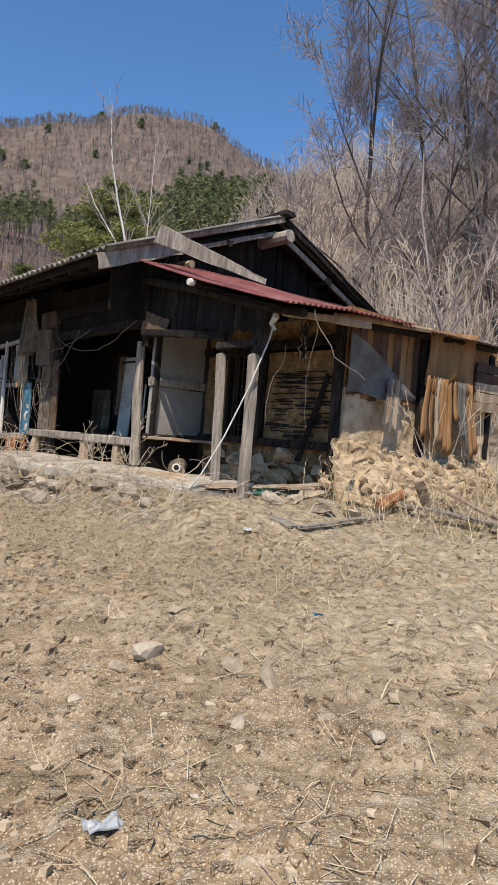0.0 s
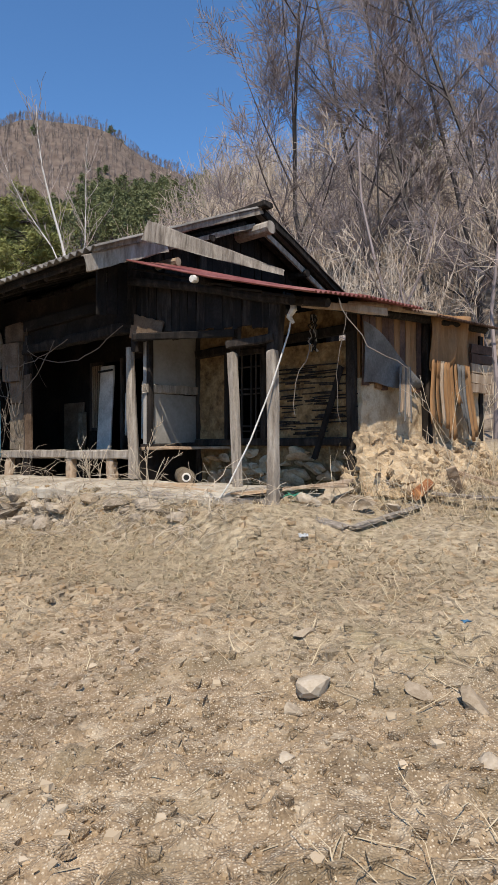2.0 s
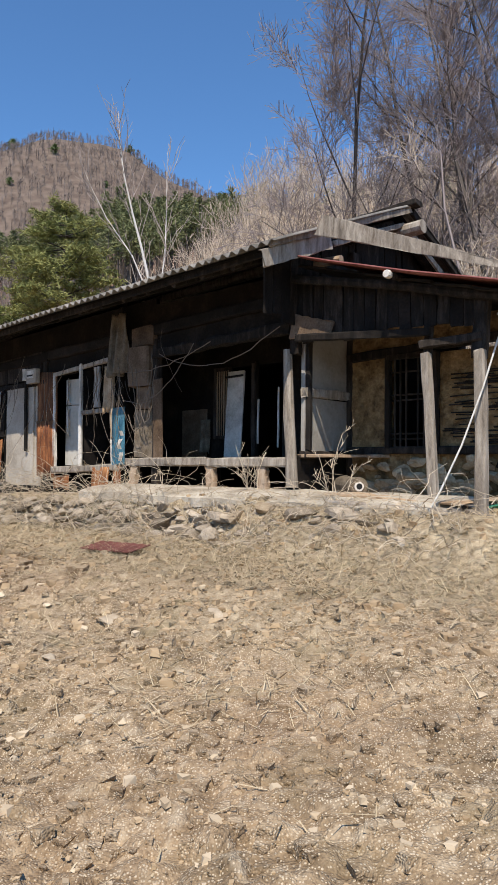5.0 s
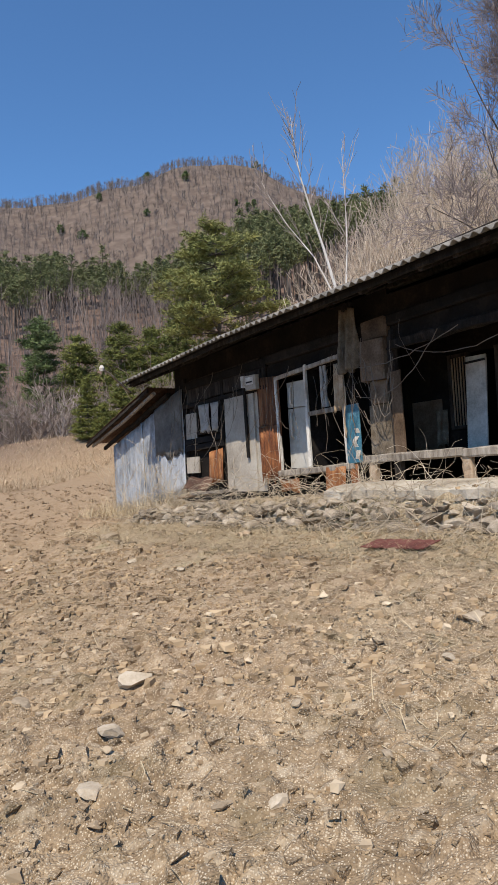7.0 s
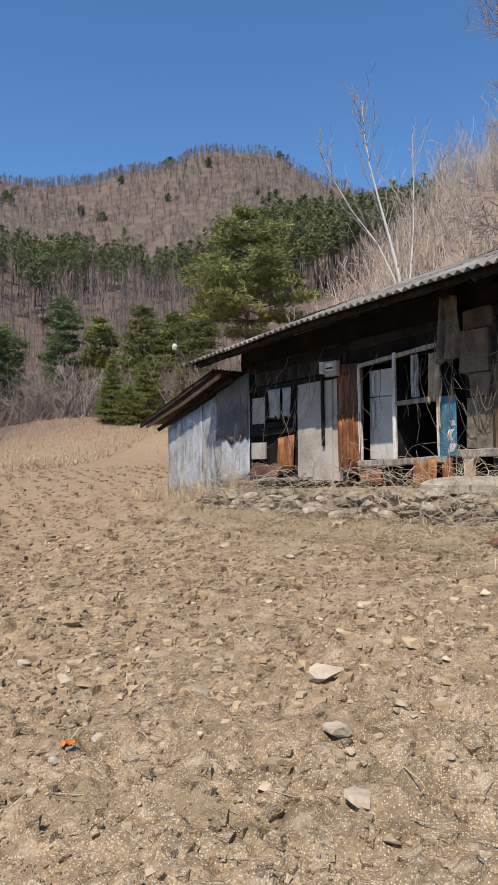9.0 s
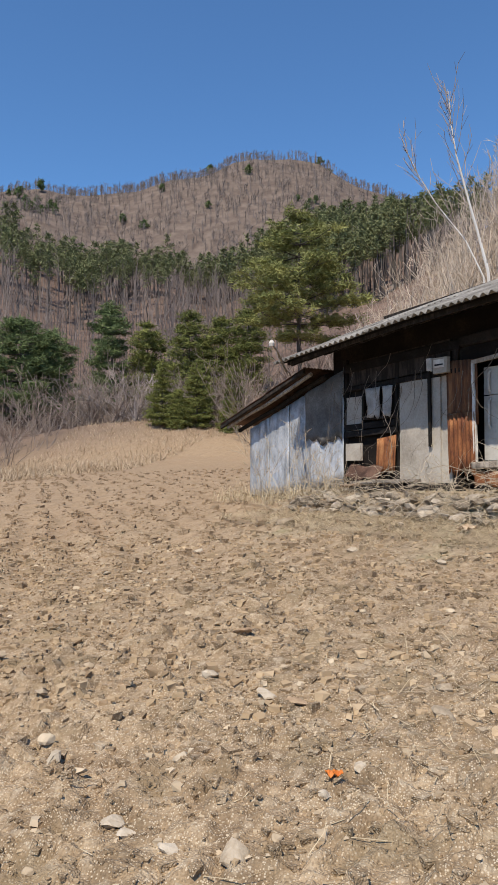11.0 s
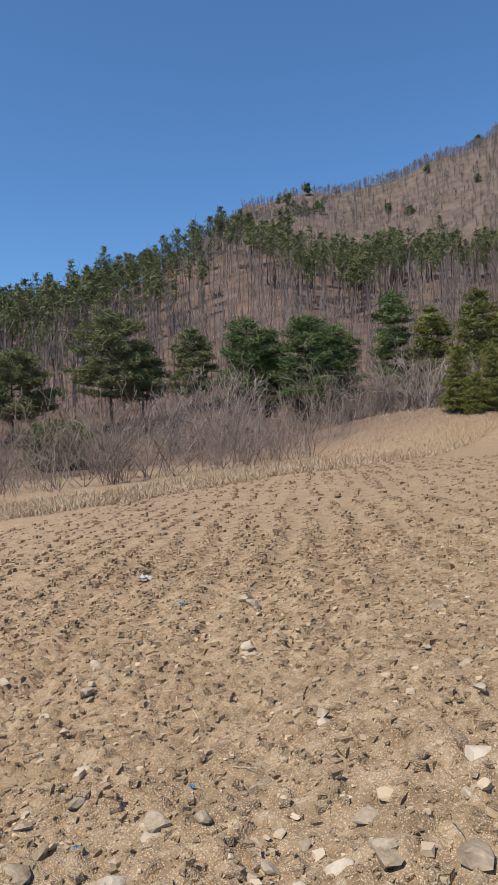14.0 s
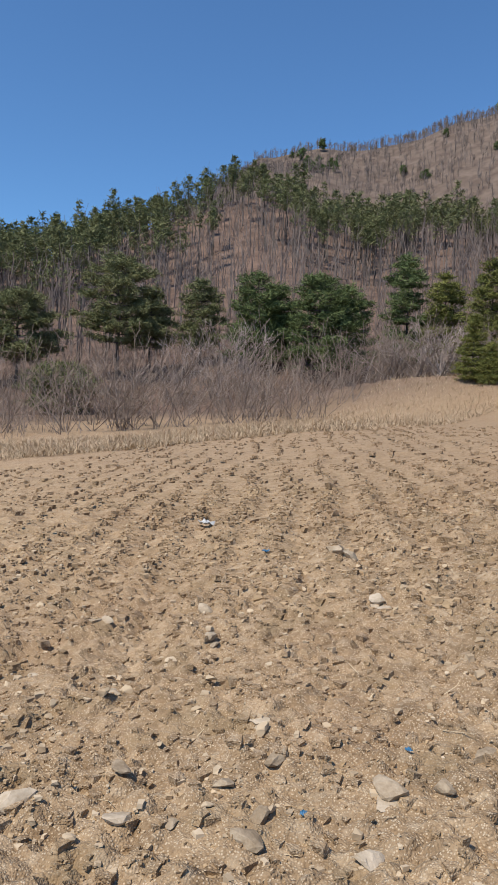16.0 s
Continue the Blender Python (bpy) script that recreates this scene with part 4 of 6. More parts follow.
for i in range(5):
    z = 2.60 + 0.13 * i
    beam("stacked_board", (2.70, 3.42, z), (2.70, 4.1, z + 0.02), 0.12, 0.03, (0, 0, 1), M_WOOD_TAN if i < 3 else M_RUST_DARK, "", 0.005, 3)

# front, living end: cupboard bay, rusty door, cement panel, window, lean-to
beam("frame_post", (-4.70, -0.02, 1.60), (-4.74, -0.02, 3.12), 0.05, 0.05, (1, 0, 0), M_WHITE, "peeling white frame post", 0.005)
beam("frame_post", (-4.00, -0.03, 1.62), (-4.02, -0.03, 3.2), 0.055, 0.05, (1, 0, 0), M_WHITE, "peeling white frame post", 0.006)
beam("frame_post", (-3.20, -0.03, 1.62), (-3.24, -0.03, 2.95), 0.05, 0.05, (1, 0, 0), M_WHITE, "peeling white frame post", 0.006)
beam("frame_rail", (-4.75, -0.02, 3.10), (-3.2, -0.02, 3.22), 0.06, 0.05, (0, 0, 1), M_WOOD_GREY)
beam("frame_rail", (-3.98, -0.02, 2.47), (-3.22, -0.02, 2.49), 0.07, 0.05, (0, 0, 1), M_WOOD_GREY)
beam("sill_beam", (-4.74, -0.02, 1.60), (-3.05, -0.02, 1.66), 0.10, 0.10, (0, 0, 1), M_WOOD_GREY, "grey sill beam")
beam("partition", (-4.03, 0.48, 1.62), (-4.05, 0.48, 3.20), 0.92, 0.03, (0, 1, 0), M_WOOD_BLACK, "", 0.003, 4)
plaster((-5.0, 1.25, 1.3), (1.9, 0, 0), (0, 0, 2.0), 0.05, "wall", M_SHADED_SOOT_EARTH, 0.3, 0.02, "", 41)
corrugated("rusty_door", (-5.24, -0.02, 3.18), (0.58, 0, -0.04), (0.02, 0, -0.95), M_RUST_OLD, 0.075, 0.010, 0.005, label="dark rusty corrugated door")
corrugated("rusty_door", (-5.2, -0.05, 2.38), (0.5, 0, 0), (0.03, 0, -0.95), M_RUST, 0.075, 0.010, 0.005, label="rusty corrugated sheet", ragged=0.15)
corrugated("rusty_sheet", (-3.62, -0.08, 1.66), (0.42, 0, 0), (0.0, -0.03, -0.40), M_RUST, 0.5, 0.02, 0.006, label="bent rusty sheet", ragged=0.05)
corrugated("rusty_sheet", (-3.16, -0.06, 1.68), (0.16, 0, 0), (0.03, 0, -0.36), M_RUST, 0.075, 0.01, 0.006, ragged=0.05)
corrugated("rusty_sheet", (-4.72, -0.03, 1.52), (0.45, 0, 0), (0.0, 0, -0.22), M_RUST, 0.6, 0.015, 0.006, ragged=0.04)
plaster((-6.24, 0.0, 1.34), (0.86, 0, 0), (0, 0, 1.62), 0.10, "wall", M_CEMENT, 0.12, 0.008, "grey cement rendered wall", 42)
plaster((-5.38, 0.03, 1.34), (0.2, 0, 0), (0, 0, 1.66), 0.06, "wall", M_CEMENT, 0.12, 0.008, "", 43)
beam("post", (-5.55, -0.04, 1.9), (-5.56, -0.04, 3.1), 0.05, 0.04, (1, 0, 0), M_WOOD_DARK)
plaster((-7.56, 0.0, 2.12), (0.42, 0, 0), (0, 0, 0.70), 0.05, "wall_panel", M_CEMENT, 0.15, 0.006, "grey panel beside the window", 44)
plaster((-7.56, 0.06, 1.25), (1.3, 0, 0), (0, 0, 0.9), 0.05, "wall", M_SHADED_SOOT_EARTH, 0.2, 0.02, "", 45)
plaster((-7.56, 0.10, 2.1), (1.3, 0, 0), (0, 0, 0.95), 0.05, "wall", M_WOOD_BLACK, 0.2, 0.02, "", 46)
win2 = beam("window", (-7.12, -0.01, 2.90), (-6.28, -0.01, 2.93), 0.05, 0.06, (0, 0, 1), M_WOOD_DARK, "broken window frame")
for a, b in (((-7.10, -0.01, 2.15), (-7.10, -0.01, 2.9)), ((-6.30, -0.01, 2.15), (-6.30, -0.01, 2.9)), ((-7.1, -0.01, 2.42), (-6.3, -0.01, 2.42))):
    beam("window_frame", a, b, 0.05, 0.05, (1, 0, 1), M_WOOD_DARK, "", 0.004, 3, win2)
for z in (2.16, 2.28):
    beam("plank", (-7.56, -0.02, z), (-6.3, -0.02, z + 0.04), 0.10, 0.03, (0, 0, 1), M_WOOD_BLACK, "", 0.006)
corrugated("rusty_sheet", (-6.72, -0.05, 2.06), (0.46, 0, 0.05), (-0.02, -0.02, -0.62), M_RUST, 0.12, 0.012, 0.006, label="orange rusty sheet", ragged=0.05)
corrugated("rusty_sheet", (-7.3, -0.14, 1.62), (0.8, 0, -0.02), (0.05, -0.22, -0.24), M_RUST_DARK, 0.5, 0.03, 0.006, label="crumpled rusty sheet", ragged=0.06)
plaster((-7.56, -0.02, 1.7), (0.42, 0, 0), (0, 0, 0.30), 0.03, "wall_panel", M_CEMENT, 0.15, 0.01, "", 47)

# lean-to of zinc sheets at the far end
seams = (-10.72, -10.0, -9.3, -8.62, -7.64)
for i, (a, b) in enumerate(zip(seams, seams[1:])):
    za, zb = 2.42 + (a + 10.72) * 0.29, 2.42 + (b + 10.72) * 0.29
    z0 = 0.96 + (a + 10.72) * 0.12

    def tin(u, k, a=a, b=b, za=za, zb=zb, z0=z0, i=i):
        zt = za + (zb - za) * u
        zl = z0 + 0.12 * (b - a) * u - 0.02
        dent = 0.018 * noise.noise(Vector((u * 2.5 + i * 7, k * 3.5, i))) + 0.008 * math.sin(u * math.pi * 6)
        return (a + (b - a + 0.02) * u, -0.02 - 0.004 * (i % 2) + dent, zl + (zt - zl) * k), (0, -1, 0)

    part("zinc_sheet", Geo().sheet(tin, 14, 10, 0.004), M_TIN, house, "dented weathered zinc sheet", True)
# dark sheet over the zinc: tar paper that also paints the eave's shadow
def tarred(u, k):
    a = -8.72 + 1.10 * u
    low = 2.06 + 0.05 * math.sin(u * 9) + 0.04 * math.sin(u * 23)
    return (a, -0.05 + 0.012 * math.sin(u * 11 + k * 3), low + (2.42 + (a + 10.72) * 0.29 - low) * k), (0, -1, 0)


part("shaded_tarred_sheet", Geo().sheet(tarred, 16, 8, 0.006), M_FELT, house, "dark tarred sheet carrying the eave shade on the zinc, with a ragged edge", True)
for i in range(3):
    def tin_end(u, k, i=i):
        return (-10.72 + 0.008 * math.sin(u * 20), -0.02 + (i + u) * 0.95, 0.96 + 1.46 * k), (-1, 0, 0)
    part("zinc_sheet", Geo().sheet(tin_end, 8, 4, 0.004), M_TIN, house, "dented weathered zinc sheet", True)
for a, b in ((-8.3, -9.6), (-9.6, -11.35)):
    corrugated("lean_to_sheet", (a + 0.05, -0.42, 3.42 + (a + 8.3) * 0.29), (0, 3.2, 0), (b - a - 0.05, 0, (b - a) * 0.29), M_RUST_DARK, 0.075, 0.012, 0.006, rows=4)
    beam("lean_to_verge", (a, -0.38, 3.36 + (a + 8.3) * 0.29), (b, -0.38, 3.36 + (b + 8.3) * 0.29), 0.07, 0.05, (0, 0, 1), M_WOOD_DARK, "", 0.008)
log("lean_to_pole", (-8.2, -0.30, 3.30), (-11.2, -0.30, 2.46), 0.04, 0.035, M_WOOD_GREY, 0.03)
log("lean_to_pole", (-8.0, -0.1, 3.25), (-11.1, -0.05, 2.40), 0.05, 0.045, M_WOOD_DARK, 0.03)
log("eave_stick", (-8.40, -0.72, 3.34), (-7.40, -1.72, 3.59), 0.022, 0.016, M_WOOD_GREY, 0.02)

# ---- trees, shrubs and woods ----
rng = np.random.default_rng(3)


def branch_tree(rnd, height, trunk_r, levels=4, spread=0.6, first=0.3, n_side=(5, 9), up=0.25, twig_r=0.006, wob=0.12, lean=0.0, min_len=0.25):
    """Segments of a bare tree, as (start, end, radius, radius, level)."""
    segs = []

    def grow(p, d, length, r, lev):
        n = 5 if lev == 0 else 4 if lev == 1 else 3
        pts, rad = [p], [r]
        for i in range(n):
            d = (d + Vector((rnd.gauss(0, wob), rnd.gauss(0, wob), rnd.gauss(0, wob * 0.6) + up * 0.12 * (lev > 0)))).normalized()
            pts.append(pts[-1] + d * length / n)
            rad.append(max(twig_r, r * (1 - 0.75 * (i + 1) / n)))
            segs.append((pts[-2], pts[-1], rad[-2], rad[-1], lev))
        if lev >= levels:
            return
        for _ in range(rnd.randint(*n_side)):
            k = rnd.uniform(first if lev == 0 else 0.2, 0.98)
            i = min(int(k * n), n - 1)
            q = pts[i].lerp(pts[i + 1], k * n - i)
            axis = (pts[i + 1] - pts[i]).normalized()
            side = axis.orthogonal().normalized()
            side.rotate(Matrix.Rotation(rnd.uniform(0, 2 * math.pi), 3, axis))
            sp = spread * rnd.uniform(0.7, 1.3)
            nd = (axis * (1 - sp * 0.5) + side * sp + Vector((0, 0, up * 0.5))).normalized()
            ln = length * rnd.uniform(*((0.24, 0.40) if lev == 0 else (0.34, 0.56))) * (1.15 - 0.5 * k)
            if ln > min_len:
                grow(q, nd, ln, max(twig_r, rad[i] * 0.5), lev + 1)

    grow(Vector((0, 0, 0)), Vector((lean, 0, 1)).normalized(), height, trunk_r, 0)
    return segs


def seg_arrays(segs, sides=3):
    P0, P1 = np.array([s[0][:] for s in segs]), np.array([s[1][:] for s in segs])
    return prisms(P0, P1, [s[2] for s in segs], [s[3] for s in segs], sides)


def bush_segs(rnd, height, stems, r=0.012, levels=2, spread=0.75, twig_r=0.005, sides=(3, 5)):
    out = []
    for _ in range(stems):
        a, k = rnd.uniform(0, 2 * math.pi), rnd.uniform(0.05, spread)
        sub = branch_tree(rnd, height * rnd.uniform(0.6, 1.1), r, levels, 0.7, 0.2, sides, 0.3, twig_r, 0.10, 0.0, height * 0.08)
        m = Matrix.Rotation(a, 3, "Z") @ Matrix.Rotation(k, 3, "Y")
        o = Vector((rnd.uniform(-0.3, 0.3), rnd.uniform(-0.3, 0.3), 0)) * height * 0.3
        out += [(m @ p + o, m @ q + o, a0, a1, lv) for p, q, a0, a1, lv in sub]
    return out


def needles(centres, size, rng, per=9, flat=0.55, length=1.0, slim=0.10):
    """Tufts of slender needle blades round each centre."""
    C = np.repeat(np.asarray(centres, float), per, 0)
    sz = np.repeat(np.asarray(size, float), per)[:, None]
    d = rng.normal(size=C.shape)
    d[:, 2] = d[:, 2] * flat + 0.25
    d /= np.linalg.norm(d, axis=1, keepdims=True)
    w = np.cross(d, rng.normal(size=C.shape))
    w /= np.linalg.norm(w, axis=1, keepdims=True)
    C = C + rng.normal(0, 0.25, C.shape) * sz
    a, b, c = C - w * sz * slim, C + w * sz * slim, C + d * sz * length
    V = np.stack([a, b, c], 1).reshape(-1, 3)
    return V, np.arange(len(V)).reshape(-1, 3)


def pine_parts(rnd, rng, height, crown_from=0.35, width=0.22, tiers=11, tuft=0.5, per=9, droop=0.0, shape=1.0, dens=1.0, far=False):
    """Trunk with limbs, and crown of tufts, for a conifer."""
    segs, cen, siz = [], [], []
    n = 8
    pts = [Vector((rnd.gauss(0, 0.008) * height * (i > 0), rnd.gauss(0, 0.008) * height * (i > 0), height * i / n)) for i in range(n + 1)]
    for i in range(n):
        segs.append((pts[i], pts[i + 1], height * 0.016 * (1 - i / n) + 0.02, height * 0.016 * (1 - (i + 1) / n) + 0.02, 0))
    for j in range(tiers):
        k = crown_from + (1 - crown_from) * (j + rnd.uniform(0, 0.4)) / tiers
        q = pts[min(int(k * n), n - 1)].lerp(pts[min(int(k * n) + 1, n)], k * n - int(k * n))
        kk = (k - crown_from) / (1 - crown_from)
        prof = (0.35 + 1.3 * kk) if kk < 0.35 else (1 - kk) / 0.65 * 0.95 + 0.06
        prof = prof ** shape
        for _ in range(rnd.randint(4, 6)):
            a = rnd.uniform(0, 2 * math.pi)
            ln = height * width * prof * rnd.uniform(0.55, 1.2)
            d = Vector((math.cos(a), math.sin(a), rnd.uniform(0.0, 0.35) - droop))
            e = q + d * ln
            if not far:
                segs.append((q, e, 0.012 * height * 0.35 + 0.01, 0.01, 1))
            m = max(2, int(ln / tuft * 1.9 * dens))
            for i in range(m):
                u = rnd.uniform(0.3, 1.05)
                p = q + d * ln * u
                sp = ln * 0.22
                cen.append((p.x + rnd.gauss(0, sp), p.y + rnd.gauss(0, sp), p.z + rnd.gauss(0, sp * 0.12) + tuft * 0.1))
                siz.append(tuft * rnd.uniform(0.7, 1.3))
    cen.append(tuple(pts[-1]))
    siz.append(tuft)
    return seg_arrays(segs, 3 if far else 5), needles(cen, siz, rng, per, slim=0.16 if far else 0.10)


def put_tree(name, x, y, trunk, crown, mats, label, category="tree", group="", turn=0.0, size=1.0, sink=0.15):
    z = float(land(x, y)) - sink
    e = empty(name, Matrix.Translation((x, y, z)) @ Matrix.Rotation(turn, 4, "Z") @ Matrix.Scale(size, 4), label, category, group)
    part("trunk", np_mesh("trunk", *trunk, mats[0]), None, e)
    if crown:
        part("crown", np_mesh("crown", *crown, mats[1]), None, e)
    return e


rt = random.Random(21)


def split_levels(segs, lev, sides=4):
    lo, hi = [s for s in segs if s[4] <= lev], [s for s in segs if s[4] > lev]
    return seg_arrays(lo, sides), seg_arrays(hi, 3)


def polar(az, r):
    a = radians(az)
    return -8 - r * math.sin(a), 1 + r * math.cos(a)


def limbed_pine(rnd, rng, height, reach, crown_from, tiers, tuft, per, prof=None):
    """An old pine: bare trunk, level limbs in storeys, flat sprays of needles with gaps between them."""
    segs, cen, siz = [], [], []
    n = 10
    pts = [Vector((rnd.gauss(0, 0.006) * height * (i > 0), rnd.gauss(0, 0.006) * height * (i > 0), height * i / n)) for i in range(n + 1)]
    for i in range(n):
        segs.append((pts[i], pts[i + 1], height * 0.014 * (1 - i / n) + 0.03, height * 0.014 * (1 - (i + 1) / n) + 0.03, 0))
    for j in range(tiers):
        k = min(crown_from + (1 - crown_from) * (j + rnd.uniform(0, 0.5)) / tiers, 0.995)
        q = pts[int(k * n)].lerp(pts[int(k * n) + 1], k * n - int(k * n))
        kk = (k - crown_from) / (1 - crown_from)
        wide = reach * float(np.interp(kk, (0, 0.18, 0.5, 0.8, 1), prof or (0.55, 1.0, 0.85, 0.55, 0.16)))
        turn = rnd.uniform(0, 6.3)
        arms = rnd.randint(4, 6)
        for i in range(arms):
            a = turn + 6.283 * i / arms + rnd.uniform(-0.4, 0.4)
            ln = wide * rnd.uniform(0.6, 1.15)
            d = Vector((math.cos(a), math.sin(a), rnd.uniform(-0.05, 0.2)))
            bend = Vector((0, 0, rnd.uniform(0.0, 0.12) * ln))
            m_, e = q + d * ln * 0.5, q + d * ln + bend
            segs += [(q, m_, 0.006 * height * 0.5 + 0.02, 0.03, 1), (m_, e, 0.03, 0.012, 1)]
            side = Vector((-d.y, d.x, 0)).normalized()
            for w in range(max(3, int(ln / tuft * 2.4))):
                u = rnd.uniform(0.35, 1.0)
                o = side * rnd.gauss(0, 0.20) * ln * (1.25 - u * 0.7)
                p = q + d * ln * u + bend * u * u + o
                if w % 3 == 0:
                    segs.append((q + d * ln * max(0.2, u - 0.2), p, 0.015, 0.008, 2))
                for _ in range(3):
                    cen.append((p.x + rnd.gauss(0, tuft * 0.6), p.y + rnd.gauss(0, tuft * 0.6), p.z + rnd.gauss(0, tuft * 0.16) + tuft * 0.1))
                    siz.append(tuft * rnd.uniform(0.5, 1.0))
    for i in range(8):
        cen.append((pts[-1].x, pts[-1].y, pts[-1].z - i * 0.1))
        siz.append(tuft * 0.7)
    return seg_arrays(segs, 5), needles(cen, siz, rng, per, flat=0.6, slim=0.085)


# the big pine beyond the roof, and the conifers at the wood's edge
px_, py_ = polar(16.3, 52)
rise = 20.9 - float(land(px_, py_)) + 0.15
t_, c_ = limbed_pine(rt, rng, rise, 5.2, 1 - 9.6 / rise, 11, 0.50, 13)
put_tree("pine_tree", px_, py_, t_, c_, (M_BARK, M_PINE_YELLOW), "tall yellow-green pine with level limbs on the slope")
for az, r, top, reach, bare in ((54.4, 78, 18.6, 4.0, 0.30), (51.9, 78, 14.9, 2.2, 0.35), (61.9, 78, 13.9, 4.2, 0.25), (58.9, 64, 5.6, 3.0, 0.1), (47.8, 84, 17.6, 2.6, 0.2)):
    x, y = polar(az, r)
    h = top - float(land(x, y)) + 0.15
    t_, c_ = limbed_pine(rt, rng, h, reach * 1.2, bare, 12, 0.6, 10, (0.7, 1.0, 0.9, 0.65, 0.2))
    put_tree("conifer", x, y, t_, c_, (M_BARK, M_PINE), "dark pine with a bare trunk at the field's edge")
for az, r, top, wd in ((43.4, 80, 18.2, 2.7), (41.6, 82, 17.2, 2.3), (38.5, 78, 17.7, 3.2), (36.4, 80, 16.7, 2.9), (31.4, 84, 21.6, 2.2), (28.6, 82, 20.5, 2.4), (25.2, 80, 22.0, 2.8), (22.6, 80, 21.0, 2.6), (20.4, 78, 21.5, 2.6)):
    x, y = polar(az, r)
    h = top - float(land(x, y)) + 0.15
    olive = az < 30
    t_, c_ = limbed_pine(rt, rng, h * (0.85 if olive else 1), wd * (1.0 if olive else 1.35), 0.06, 15, 0.6, 10, (0.85, 1.0, 0.95, 0.7, 0.22))
    put_tree("conifer", x, y, t_, c_, (M_BARK, M_PINE_OLIVE if olive else M_PINE_DARK), "olive green conifer among the shrubs on the slope" if olive else "dense dark green conifer at the edge of the wood")
for x, y, h in ((-32.7, 48.4, 5.0), (-31.3, 48.3, 3.0), (-30.2, 49.2, 4.8), (-28.4, 52.5, 4.6), (-27.4, 48.9, 2.4), (-31.2, 52.0, 5.4)):
    t_, c_ = limbed_pine(rt, rng, h, h * 0.27, 0.02, 14, 0.26, 12, (0.9, 1.0, 0.8, 0.45, 0.1))
    put_tree("young_conifer", x, y, t_, c_, (M_BARK, M_PINE_OLIVE), "young yellow-green conifer on the bank", group="young conifers on the bank")

# slender pale-barked trees behind the roof, several stems from one stool
def stem(rnd, line, r0, twigs, reach):
    """A thin stem along a line of points with short side shoots."""
    segs = []
    pts = [Vector(p) for p in line]
    for i, (p, q) in enumerate(zip(pts, pts[1:])):
        k0, k1 = i / (len(pts) - 1), (i + 1) / (len(pts) - 1)
        segs.append((p, q, r0 * (1 - 0.85 * k0), r0 * (1 - 0.85 * k1), 0))
        for _ in range(int(twigs * (0.2 + k0))):
            o = p.lerp(q, rnd.random())
            d = ((q - p).normalized() * 0.8 + Vector((rnd.uniform(-1, 1), rnd.uniform(-1, 1), rnd.uniform(0.0, 0.6))) * 0.6).normalized()
            ln = reach * rnd.uniform(0.4, 1.1) * (1.1 - 0.6 * k0)
            for _ in range(4):
                e = o + d * ln / 4
                segs.append((o, e, 0.009, 0.006, 1))
                if rnd.random() < 0.7:
                    f_ = (d + Vector((rnd.gauss(0, 0.5), rnd.gauss(0, 0.5), 0.3))).normalized()
                    segs.append((e, e + f_ * ln * 0.3, 0.006, 0.004, 2))
                o = e
                d = (d + Vector((rnd.gauss(0, 0.12), rnd.gauss(0, 0.12), 0.10))).normalized()
    return segs


for line, r0 in (([(0, 0, 0), (-0.15, 0, 2.1), (-0.36, 0, 3.0), (-0.58, -0.1, 3.85), (-0.82, -0.1, 4.85), (-0.93, -0.1, 5.6), (-0.98, -0.1, 6.4)], 0.062), ([(0.05, 0.1, 0), (0.1, 0.1, 2.0), (0.18, 0.2, 3.1), (0.2, 0.2, 4.1), (0.18, 0.3, 5.6)], 0.04), ([(-0.1, 0.1, 0), (-0.25, 0.1, 2.0), (-0.64, 0.1, 2.9), (-1.3, 0.1, 3.85), (-1.7, 0.2, 4.6), (-2.0, 0.2, 5.3)], 0.034)):
    segs = stem(rt, line, r0 * 0.72, 9, 1.5)
    a_, b_ = split_levels(segs, 0, 6)
    x, y = -8.38, 17.3
    e = put_tree("birch", x, y, a_, b_, (M_BIRCH, M_TWIG), "slender leaning pale-barked bare tree", group="pale stems behind the roof")
    e.location.z = 4.0

# big bare trees on the slope behind the house
for x, y, h, r, lean in ((-3.4, 29.0, 17.0, 0.17, -0.16), (-1.4, 27.5, 17.5, 0.18, -0.20), (0.6, 25.5, 16.5, 0.18, -0.28), (2.2, 27.5, 18.0, 0.18, -0.14), (3.6, 25.0, 16.0, 0.18, -0.22), (4.6, 29.0, 19.0, 0.18, -0.1), (1.0, 31.5, 19.0, 0.18, -0.12), (6.2, 26.0, 16.5, 0.18, -0.1), (7.8, 28.5, 18.0, 0.18, 0.0)):
    x += 2.3
    segs = branch_tree(rt, h, r * 0.72, 4, 0.66, 0.12, (10, 13), 0.26, 0.0085, 0.09, lean, 0.40)
    a_, b_ = split_levels(segs, 1, 5)
    put_tree("bare_tree", x, y, a_, b_, (M_BARK, M_TWIG_DIM), "tall leafless tree with a spreading crown of fine twigs", group="bare trees behind the house")
for x, y, h, lean in ((-1.6, 19.5, 7.0, 0.25), (0.8, 18.6, 8.5, -0.25), (2.6, 19.5, 9.0, 0.1), (3.8, 18.2, 8.0, -0.15), (-3.5, 21.0, 6.5, 0.1)):
    segs = branch_tree(rt, h, 0.075, 3, 0.7, 0.2, (7, 9), 0.25, 0.008, 0.12, lean, 0.35)
    a_, b_ = split_levels(segs, 1, 5)
    put_tree("bare_tree", x, y, a_, b_, (M_TWIG_DIM, M_TWIG_TAN), "slim crooked leafless tree behind the annex", group="bare trees behind the house")

